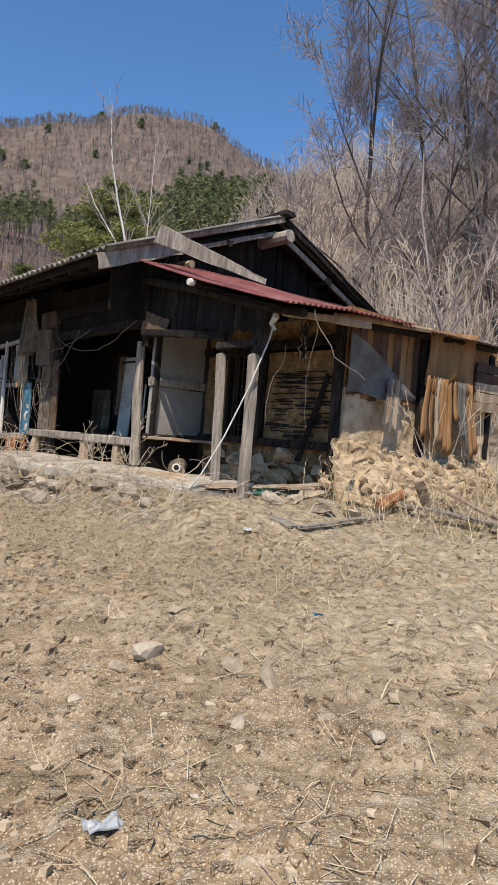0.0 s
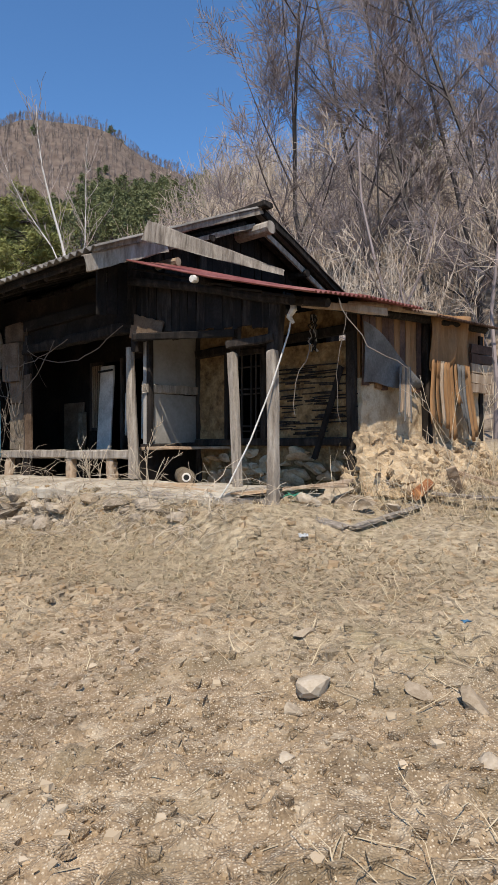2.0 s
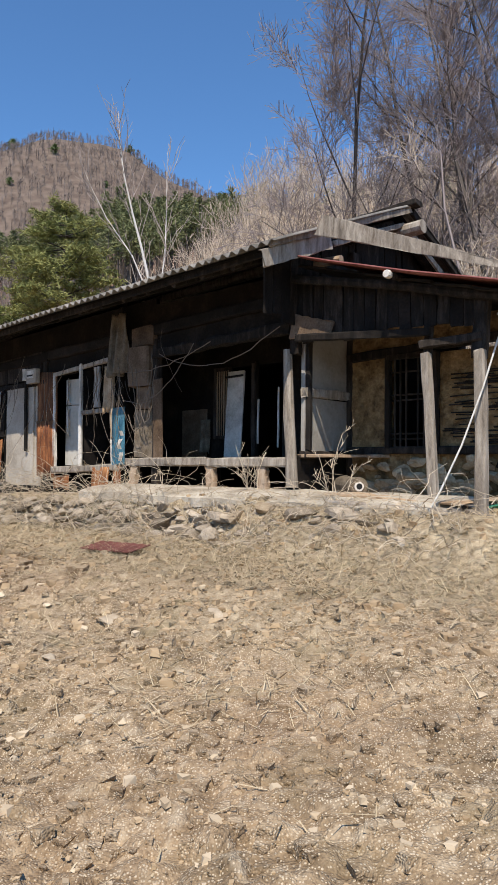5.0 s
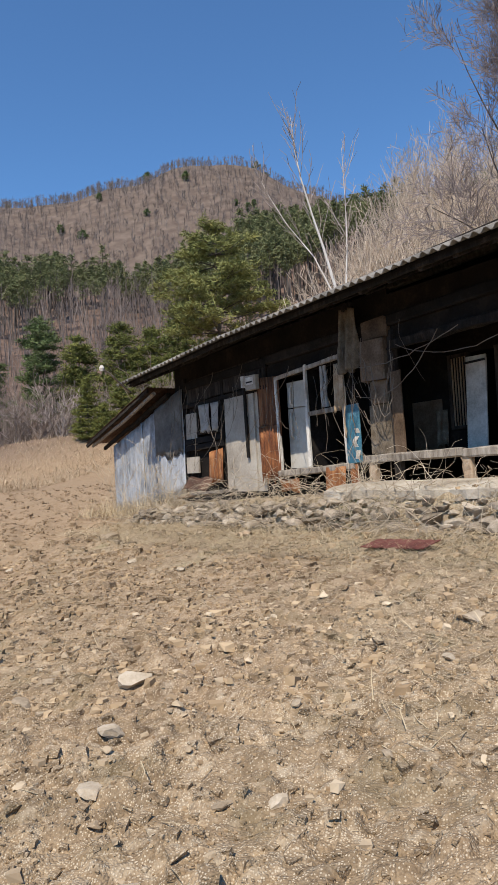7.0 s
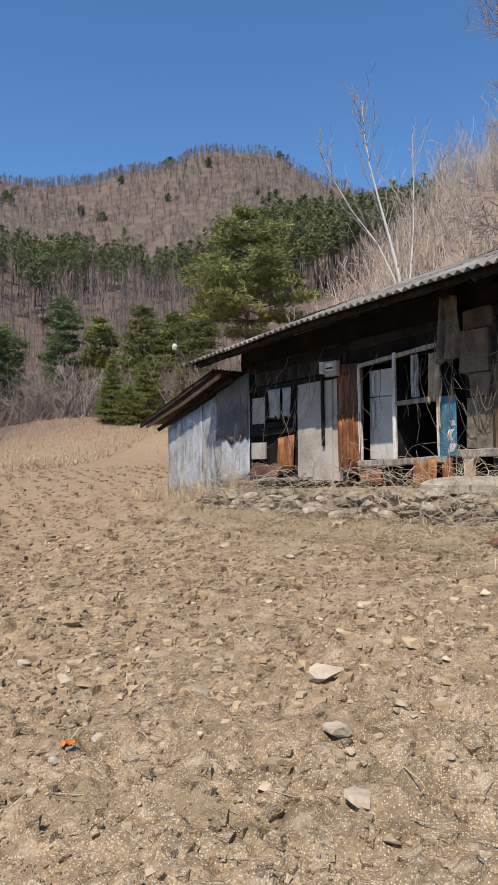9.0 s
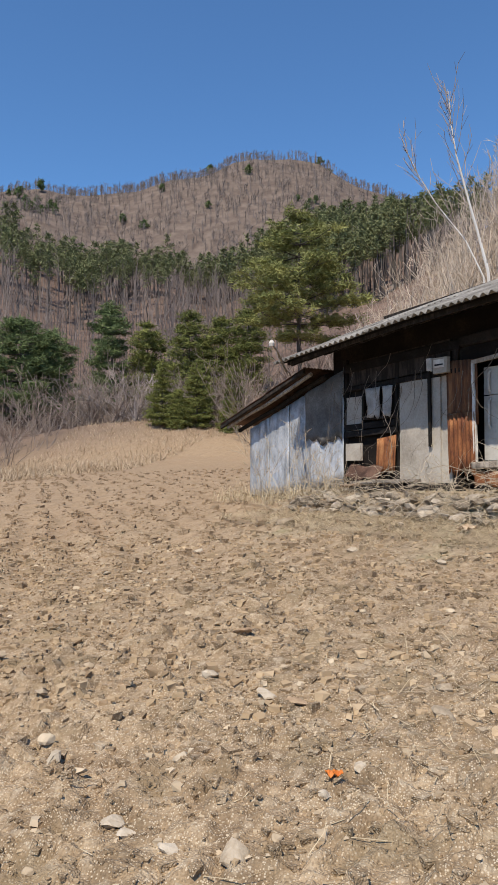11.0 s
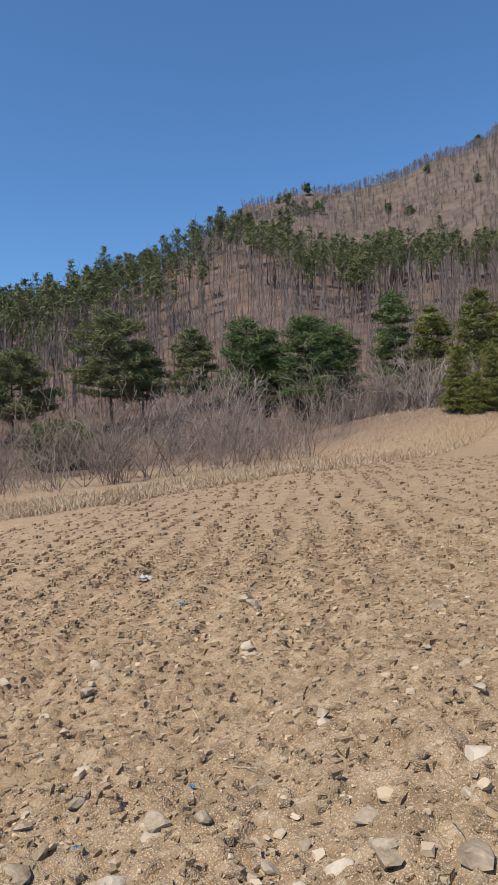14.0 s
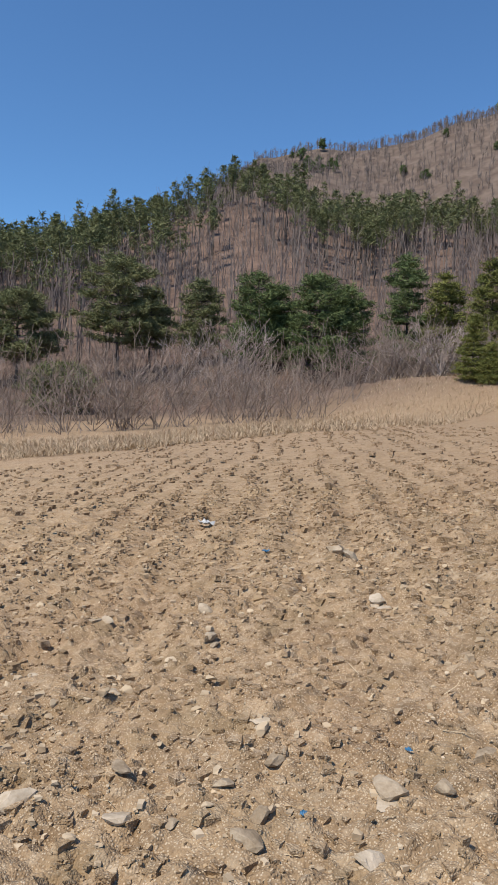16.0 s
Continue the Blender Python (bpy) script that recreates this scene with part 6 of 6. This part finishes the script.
# ---- stones of the field ----
def stone(x, y, size, name="stone", mat=None, label="pale angular field stone half sunk in dry soil", flat=0.55, lift=0.25):
    a = rs.uniform(0.75, 1.1)
    ob = new(name, np_mesh(name, *rock_shape(rs, size * 0.55, size * 0.55 * a, size * 0.5 * flat), mat or M_STONE))
    ob.matrix_world = Matrix.Translation((x, y, ground_z(x, y) + size * flat * lift * 0.5)) @ Euler((rs.uniform(-0.3, 0.3), rs.uniform(-0.3, 0.3), rs.uniform(0, 6))).to_matrix().to_4x4()
    return tagged(ob, label, "stone", "stones on the field")


BY_HOUSE = ((-2.91, 2.93, 0.20), (-2.98, 2.75, 0.11), (-1.84, 2.26, 0.10), (-2.34, 2.33, 0.09), (-2.92, 3.57, 0.11), (-2.28, 2.73, 0.20), (-2.46, 2.88, 0.16), (-3.8, 3.58, 0.07), (-2.38, 1.83, 0.05), (-6.11, 4.17, 0.13), (-5.97, 4.84, 0.19), (-5.27, 4.82, 0.20), (-5.27, 3.85, 0.07), (-5.76, 2.59, 0.08), (-5.83, 2.51, 0.11), (-5.84, 3.07, 0.05), (-5.49, 2.73, 0.08), (-3.0, 2.35, 0.09))
MIDWAY = ((-7.86, 4.15, 0.23), (-7.67, 3.50, 0.17), (-7.51, 3.01, 0.15), (-6.72, 2.95, 0.09), (-7.09, 2.46, 0.11), (-6.33, 3.19, 0.08), (-11.48, 10.68, 0.32), (-6.92, 2.91, 0.09), (-6.81, 3.71, 0.08), (-8.77, 7.13, 0.12), (-9.45, 4.14, 0.13), (-9.84, 4.32, 0.12), (-9.05, 4.20, 0.14), (-8.52, 4.29, 0.13), (-8.49, 3.97, 0.16), (-9.59, 3.41, 0.12), (-9.09, 2.76, 0.15), (-9.36, 2.77, 0.10), (-9.55, 2.84, 0.09), (-8.88, 3.13, 0.07), (-9.65, 2.91, 0.11), (-8.78, 3.34, 0.07), (-11.84, 8.57, 0.22), (-9.78, 8.07, 0.14))
FIELD = ((-12.57, 5.44, 0.26), (-10.52, 2.38, 0.14), (-11.18, 2.32, 0.17), (-10.76, 2.24, 0.09), (-10.07, 2.43, 0.13), (-10.36, 2.69, 0.15), (-10.20, 3.30, 0.11), (-12.07, 3.18, 0.12), (-10.72, 3.91, 0.09), (-10.23, 2.84, 0.11), (-14.56, 5.26, 0.30), (-14.3, 5.1, 0.22), (-13.26, 3.87, 0.14), (-12.40, 7.37, 0.11), (-12.09, 2.01, 0.14), (-11.96, 2.16, 0.11), (-11.96, 2.51, 0.17), (-11.54, 2.09, 0.14), (-11.32, 2.20, 0.13), (-11.21, 2.33, 0.15))
LAST = ((-12.0, 1.72, 0.16), (-12.37, 1.55, 0.13), (-12.43, 1.68, 0.12), (-12.67, 1.74, 0.11), (-12.61, 1.98, 0.11), (-12.85, 2.18, 0.09), (-13.33, 3.91, 0.11), (-11.36, 2.46, 0.12), (-11.51, 2.26, 0.07), (-13.89, 2.94, 0.10), (-14.84, 2.72, 0.14), (-12.85, 1.37, 0.13), (-13.28, 1.22, 0.20), (-13.05, 1.56, 0.10), (-14.83, 2.83, 0.13), (-14.57, 2.10, 0.09), (-13.87, 2.14, 0.11), (-12.66, 1.47, 0.06))
MORE = ((-11.22, 10.35, 0.34), (-9.99, 10.15, 0.26), (-9.47, 9.63, 0.22), (-11.57, 2.01, 0.13), (-10.9, 2.4, 0.18), (-11.08, 2.75, 0.11), (-11.16, 3.03, 0.14), (-13.36, 3.98, 0.16), (-11.73, 4.14, 0.12), (-14.43, 3.41, 0.14), (-13.96, 2.99, 0.13), (-12.88, 2.22, 0.12), (-11.43, 3.66, 0.09), (-12.12, 2.05, 0.16), (-12.13, 3.22, 0.13), (-11.37, 2.05, 0.10), (-11.53, 2.59, 0.08))
for some in (BY_HOUSE, MIDWAY, FIELD, LAST, MORE):
    for x, y, size in some:
        stone(x, y, size)
for x, y, size in ((-9.88, 4.94, 0.15), (-9.23, 3.99, 0.13)):
    stone(x, y, size, "tile_piece", M_RAG, "pale square piece of broken tile on the soil", 0.35, 0.9)
for s, n, size in ((2.50, 0.62, 0.42), (2.95, 0.23, 0.44), (2.70, -0.10, 0.3), (-0.45, -0.92, 0.34), (-0.95, -0.95, 0.32), (0.0, -0.95, 0.36), (0.42, -0.9, 0.28), (1.75, -0.62, 0.3), (3.2, 0.5, 0.25), (2.6, 0.2, 0.26), (2.85, 0.6, 0.22)):
    p = at_house(s, n, 0)
    stone(p.x, p.y, size, "boulder", None, "large grey stone lying before the terrace", 0.6, 0.45)


def litter(name, x, y, size, mat, label, category="litter"):
    def pt(i, k):
        return ((i - 0.5) * size, (k - 0.5) * size * 0.7, size * 0.25 + size * 0.3 * noise.noise(Vector((i * 3 + x * 5, k * 3, y)))), (0, 0, 1)
    ob = new(name, Geo().sheet(pt, 7, 6, size * 0.04).mesh(name, mat))
    ob.matrix_world = Matrix.Translation((x, y, ground_z(x, y) + 0.005)) @ Matrix.Rotation(x * 7, 4, "Z")
    return tagged(ob, label, category)


litter("crumpled_foil", -2.58, 1.59, 0.11, M_PLASTIC_CLEAR, "crumpled pale plastic foil on dry soil")
litter("plastic_bottle", -2.89, 5.54, 0.09, M_PLASTIC_CLEAR, "flattened clear plastic bottle in dry grass", "bottle")
litter("blue_scrap", -2.14, 3.45, 0.05, M_PLASTIC_BLUE, "small blue plastic scrap on the soil")
litter("blue_scrap", -15.25, 5.04, 0.07, M_PLASTIC_BLUE, "small blue plastic scrap on the soil")
litter("blue_scrap", -12.15, 2.83, 0.03, M_PLASTIC_BLUE, "small blue plastic scrap on the soil")
litter("blue_scrap", -12.19, 2.31, 0.03, M_PLASTIC_BLUE, "small blue plastic scrap on the soil")
litter("blue_scrap", -12.30, 1.77, 0.03, M_PLASTIC_BLUE, "small blue plastic scrap on the soil")
litter("plastic_film", -17.08, 6.07, 0.22, M_PLASTIC_CLEAR, "clear plastic film in the furrow")
litter("orange_scrap", -8.86, 3.21, 0.06, material("orange_plastic", [(0.5, 0.12, 0.02), (0.6, 0.2, 0.04)], 20, 90, 0.2, 0.5), "small orange plastic scrap on the soil")
litter("dark_scrap", -5.81, 2.62, 0.09, M_RUST_DARK, "dark rusty scrap half buried in soil")
p = at_house(2.36, 0.10, 0)
litter("green_netting", p.x, p.y, 0.30, M_PLASTIC_GREEN, "crumpled green plastic netting among the rubble", "netting")
litter("yellow_rag", -8.64, 8.96, 0.2, M_RAG, "yellowish rag in the dry grass", "rag")

# ---- small stuff on the ground ----
rg = np.random.default_rng(9)
bits = []
for _ in range(14):
    corner = np.array([(a, b, c) for a in (-1, 1) for b in (-1, 1) for c in (-1, 1)], float)
    corner *= rg.uniform(0.45, 1.05, (8, 3)) * np.array((1, rg.uniform(0.6, 1), rg.uniform(0.4, 0.75)))
    bits.append((corner, np.array([(0, 1, 3), (0, 3, 2), (4, 6, 7), (4, 7, 5), (0, 4, 5), (0, 5, 1), (2, 3, 7), (2, 7, 6), (0, 2, 6), (0, 6, 4), (1, 5, 7), (1, 7, 3)])))
bits = [(np.asarray(a), b) for a, b in bits]


def strew(count, x0, x1, y0, y1, lo, hi, near, name, mat, label, category, sink=0.25, keep=None):
    out = []
    xs = rg.uniform(x0, x1, count)
    ys = y0 + (y1 - y0) * rg.random(count) ** near
    zs = land(xs, ys) + clods(xs, ys)
    sz = lo * (hi / lo) ** (rg.random(count) ** 2.6)
    ok = np.ones(count, bool) if keep is None else keep(xs, ys)
    for x, y, z, s in zip(xs[ok], ys[ok], zs[ok], sz[ok]):
        V, F = bits[int(rg.integers(14))]
        a = rg.uniform(0, 6.28)
        c, q = math.cos(a) * s, math.sin(a) * s
        W = np.stack([V[:, 0] * c - V[:, 1] * q + x, V[:, 0] * q + V[:, 1] * c + y, V[:, 2] * s + z + s * sink], -1)
        out.append((W, F))
    V, F = merge(out)
    return tagged(new(name, np_mesh(name, V, F, mat)), label, category, kind="stuff")


M_CLOD = island_material("soil_clods", (0.24, 0.16, 0.092), (0.52, 0.39, 0.25), 0.97, dark=(0.38, 0.275, 0.165))
M_PEBBLE = island_material("pebbles", (0.30, 0.225, 0.145), (0.60, 0.49, 0.35), 0.9, dark=(0.45, 0.35, 0.235))


def tilled(x, y):
    """Fewer clods on the turf towards the house."""
    t = 0.16 * x + 0.20 * y + noise2(x * 0.8, y * 0.8, 40) * 1.5 - np.maximum(0.35 * np.hypot(x + 4, y - 7) - 2.6, 0)
    return rg.random(len(x)) > np.clip((t - 0.2) * 1.2, 0, 0.82)


strew(30000, -19, 1.5, 1.1, 7.5, 0.009, 0.042, 1.2, "soil_clods", M_SOIL, "crumbled clods of dry sandy soil", "clods", 0.12, tilled)
strew(6000, -24, 0.0, 7.5, 14.0, 0.012, 0.06, 1.4, "far_soil_clods", M_SOIL, "crumbled clods of dry reddish soil", "clods", 0.12)
strew(15000, -21, 1.0, 3.8, 9.5, 0.010, 0.045, 1.1, "field_crumbs", M_CLOD, "loose clods of dry sandy soil", "clods", 0.15, tilled)
strew(14000, -17, 1.0, 1.1, 5.5, 0.005, 0.014, 1.3, "soil_crumbs", M_CLOD, "loose pale crumbs of dry sandy soil", "clods", 0.3)
strew(16000, -32, 0, 6.0, 30.0, 0.02, 0.085, 1.2, "field_clods", M_SOIL, "crumbled clods in the furrows", "clods", 0.12, tilled)
strew(6000, -19, 1.5, 1.1, 9.0, 0.006, 0.030, 1.5, "pebbles", M_PEBBLE, "pale pebbles strewn over the field", "pebbles", 0.3)


bits = [rock_shape(rg, 1, rg.uniform(0.65, 1), rg.uniform(0.45, 0.65)) for _ in range(14)]
strew(1300, -17, -5, 1.1, 8.0, 0.012, 0.055, 1.3, "small_stones", M_PEBBLE, "pale small stones on the ploughed field", "stones", 0.3)


def blades(xs, ys, zs, length, width, lean, mat, name, label, category, bend=0.3):
    """Dry stalks, each bent once."""
    n = len(xs)
    a = rg.uniform(0, 2 * math.pi, n)
    up = np.clip(rg.normal(lean, 0.15, n), 0.02, 1.0)
    hor = np.sqrt(1 - up * up)
    d = np.stack([np.cos(a) * hor, np.sin(a) * hor, up], -1)
    w = np.stack([-np.sin(a), np.cos(a), np.zeros(n)], -1) * width[:, None]
    b = np.stack([xs, ys, zs], -1)
    m = b + d * length[:, None] * 0.55
    d2 = d + rg.normal(0, bend, (n, 3))
    d2[:, 2] -= bend * 0.4 * (lean > 0.3)
    t = m + d2 / np.linalg.norm(d2, axis=1, keepdims=True) * length[:, None] * 0.45
    t[:, 2] = np.maximum(t[:, 2], zs + 0.004)
    V = np.stack([b - w, b + w, m - w * 0.8, m + w * 0.8, t], 1).reshape(-1, 3)
    F = np.array([(0, 1, 3), (0, 3, 2), (2, 3, 4)])[None] + (np.arange(n) * 5)[:, None, None]
    return tagged(new(name, np_mesh(name, V, F.reshape(-1, 3), mat)), label, category, kind="stuff")


def spots(count, x0, x1, y0, y1, near=1.0, keep=None):
    xs, ys = rg.uniform(x0, x1, count), y0 + (y1 - y0) * rg.random(count) ** near
    if keep is not None:
        ok = keep(xs, ys)
        xs, ys = xs[ok], ys[ok]
    return xs, ys, land(xs, ys) + clods(xs, ys)


def turf(x, y):
    t = 0.16 * x + 0.20 * y + noise2(x * 0.8, y * 0.8, 40) * 1.8
    return rg.random(len(x)) < np.clip((t + 0.25) * 0.9, 0.02, 1)


xs, ys, zs = spots(60000, -14, 3.5, 1.2, 11.0, 1.1, turf)
n = len(xs)
blades(xs, ys, zs + 0.006, rg.uniform(0.06, 0.26, n), rg.uniform(0.0012, 0.003, n), 0.12, M_STRAW, "straw", "flattened dry straw over the soil", "straw")


def near_house(s0, s1, n0, n1, count):
    s, n_ = rg.uniform(s0, s1, count), rg.uniform(n0, n1, count)
    x = A0[0] + s * S_DIR[0] + n_ * N_DIR[0]
    y = A0[1] + s * S_DIR[1] + n_ * N_DIR[1]
    return x, y, land(x, y)


xs, ys, zs = near_house(-8.2, 4.8, -2.4, -0.8, 17000)
n = len(xs)
blades(xs, ys, zs + 0.02, rg.uniform(0.08, 0.30, n), rg.uniform(0.0015, 0.003, n), 0.14, M_STRAW, "dry_grass", "matted dry grass before the terrace", "grass", 0.35)
xs, ys, zs = near_house(-11.0, -7.0, -0.9, -0.1, 1300)
n = len(xs)
blades(xs, ys, zs, rg.uniform(0.15, 0.6, n), rg.uniform(0.0015, 0.0035, n), 0.8, M_STRAW, "dry_weeds", "dry weeds before the zinc lean-to", "weeds", 0.35)
xs, ys, zs = near_house(2.6, 6.0, 0.2, 5.0, 2500)
n = len(xs)
blades(xs, ys, zs, rg.uniform(0.15, 0.7, n), rg.uniform(0.0015, 0.004, n), 0.75, M_STRAW, "dry_weeds", "dry weeds beside the annex", "weeds", 0.4)

# blond grass and stakes along the field's far edge
EDGE_AZ, EDGE_R = (18, 24, 28, 31, 39, 47, 55, 61, 75), (52, 50, 44, 36, 32.5, 31.5, 29, 30.5, 34)
az = rg.uniform(18, 72, 30000)
r = np.interp(az, EDGE_AZ, EDGE_R) + rg.random(30000) ** 1.2 * np.interp(az, (18, 24, 34, 40, 60), (8, 16, 24, 13, 8))
xs, ys = -8 - r * np.sin(np.radians(az)), 1 + r * np.cos(np.radians(az))
blades(xs, ys, land(xs, ys), rg.uniform(0.12, 0.60, 30000), rg.uniform(0.006, 0.016, 30000), 0.66, M_REED, "blond_grass", "tall blond dry grass along the field edge", "grass", 0.5)
stake = new("stake", Geo().slab((0, 0, -0.1), (0.02, 0, 0.62), 0.03, 0.03, (1, 0, 0), 3, 0.003).mesh("stake", M_RAG))
tagged(stake, "thin pale wooden stake at the field edge", "stake", "stakes along the field edge")
first_stake = True
for a in np.arange(31, 64, 1.35):
    rad = float(np.interp(a, EDGE_AZ, EDGE_R)) + rg.uniform(0.1, 0.9)
    x, y = polar(a, rad)
    m = Matrix.Translation((x, y, float(land(x, y)))) @ Euler((rg.uniform(-0.08, 0.08), rg.uniform(-0.08, 0.08), 0)).to_matrix().to_4x4()
    if first_stake:
        stake.matrix_world = m
        first_stake = False
    else:
        copy_thing(stake, m)

# dry vines hanging down the front
def hanging_vines(count, s0, s1, label):
    P0, P1, R0, R1 = [], [], [], []
    for i in range(count):
        s = rr.uniform(s0, s1)
        q = Vector((s, -0.12 - 0.1 * rr.random(), rr.uniform(2.6, 3.5)))
        d = Vector((rr.uniform(-0.5, 0.5), rr.uniform(-0.1, 0.05), -1)).normalized()
        r0 = rr.uniform(0.003, 0.006)
        for k in range(rr.randint(6, 14)):
            e = q + d * 0.11
            a, b = at_house(*q), at_house(*e)
            P0.append(a[:])
            P1.append(b[:])
            R0.append(r0)
            R1.append(r0 * 0.94)
            q, r0 = e, r0 * 0.94
            d = (d + Vector((rr.gauss(0, 0.28), rr.gauss(0, 0.05), rr.gauss(-0.03, 0.2)))).normalized()
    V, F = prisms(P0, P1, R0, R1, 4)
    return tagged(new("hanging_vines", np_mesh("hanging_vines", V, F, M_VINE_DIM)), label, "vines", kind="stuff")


hanging_vines(18, -3.1, -1.9, "dry vines hanging over the cupboard")
hanging_vines(20, -7.8, -5.0, "dry vines climbing the cement wall")
hanging_vines(12, -5.0, -3.1, "dry vines hanging before the frame")
hanging_vines(3, 2.7, 3.2, "dry vines hanging by the tarpaulin")

# dead vines and shoots
def vine_heap(name, count, s0, s1, n0, n1, z0, z1, spread, label, radius=0.005):
    P0, P1, R0, R1 = [], [], [], []
    for i in range(count):
        s, n_ = rr.uniform(s0, s1), rr.uniform(n0, n1)
        q = at_house(s, n_, 0)
        q.z = float(land(q.x, q.y)) + rr.uniform(z0, z1)
        d = Vector((rr.gauss(0, 1), rr.gauss(0, 1), rr.uniform(0.1, 0.9))).normalized()
        ln = spread * rr.uniform(0.4, 1.2) / 7
        r0 = radius * rr.uniform(0.5, 1.2)
        for k in range(7):
            e = q + d * ln
            e.z = max(e.z, float(land(e.x, e.y)) + 0.01)
            P0.append(q[:])
            P1.append(e[:])
            R0.append(r0)
            R1.append(r0 * 0.85)
            r0 *= 0.88
            q = e
            d = (d + Vector((rr.gauss(0, 0.3), rr.gauss(0, 0.3), rr.gauss(-0.16, 0.25)))).normalized()
    V, F = prisms(P0, P1, R0, R1)
    return tagged(new(name, np_mesh(name, V, F, M_VINE)), label, "vines", kind="stuff")


vine_heap("dead_vines", 650, -7.8, -1.2, -1.30, -0.70, 0.0, 0.30, 0.8, "tangled dead vines over the terrace stones")
vine_heap("dead_vines", 330, -1.6, 2.6, -1.5, -0.5, 0.0, 0.10, 0.7, "tangled dead vines and stalks below the bench")
vine_heap("dead_vines", 120, 2.4, 4.2, -0.6, 1.4, 0.0, 0.15, 0.5, "dry tangled stalks among the rubble", 0.004)
for s, n_, h, cnt in ((-9.2, -0.55, 1.5, 7), (-8.5, -0.5, 1.6, 7), (-7.9, -0.6, 1.2, 6), (-7.5, -0.45, 1.0, 5), (-0.25, -0.35, 0.6, 4), (1.1, -0.7, 0.7, 4), (3.3, 1.6, 1.9, 3), (3.4, 2.6, 1.8, 3), (4.6, 1.6, 1.2, 5), (-2.4, -0.5, 0.6, 4)):
    p = at_house(s, n_, 0)
    segs = bush_segs(rt, h, cnt, 0.007, 2, 0.35, 0.0025)
    put_tree("dry_shrub", p.x, p.y, seg_arrays(segs), None, (M_VINE,), "pale dry leafless shrub growing by the wall", "shrub", sink=0.03)
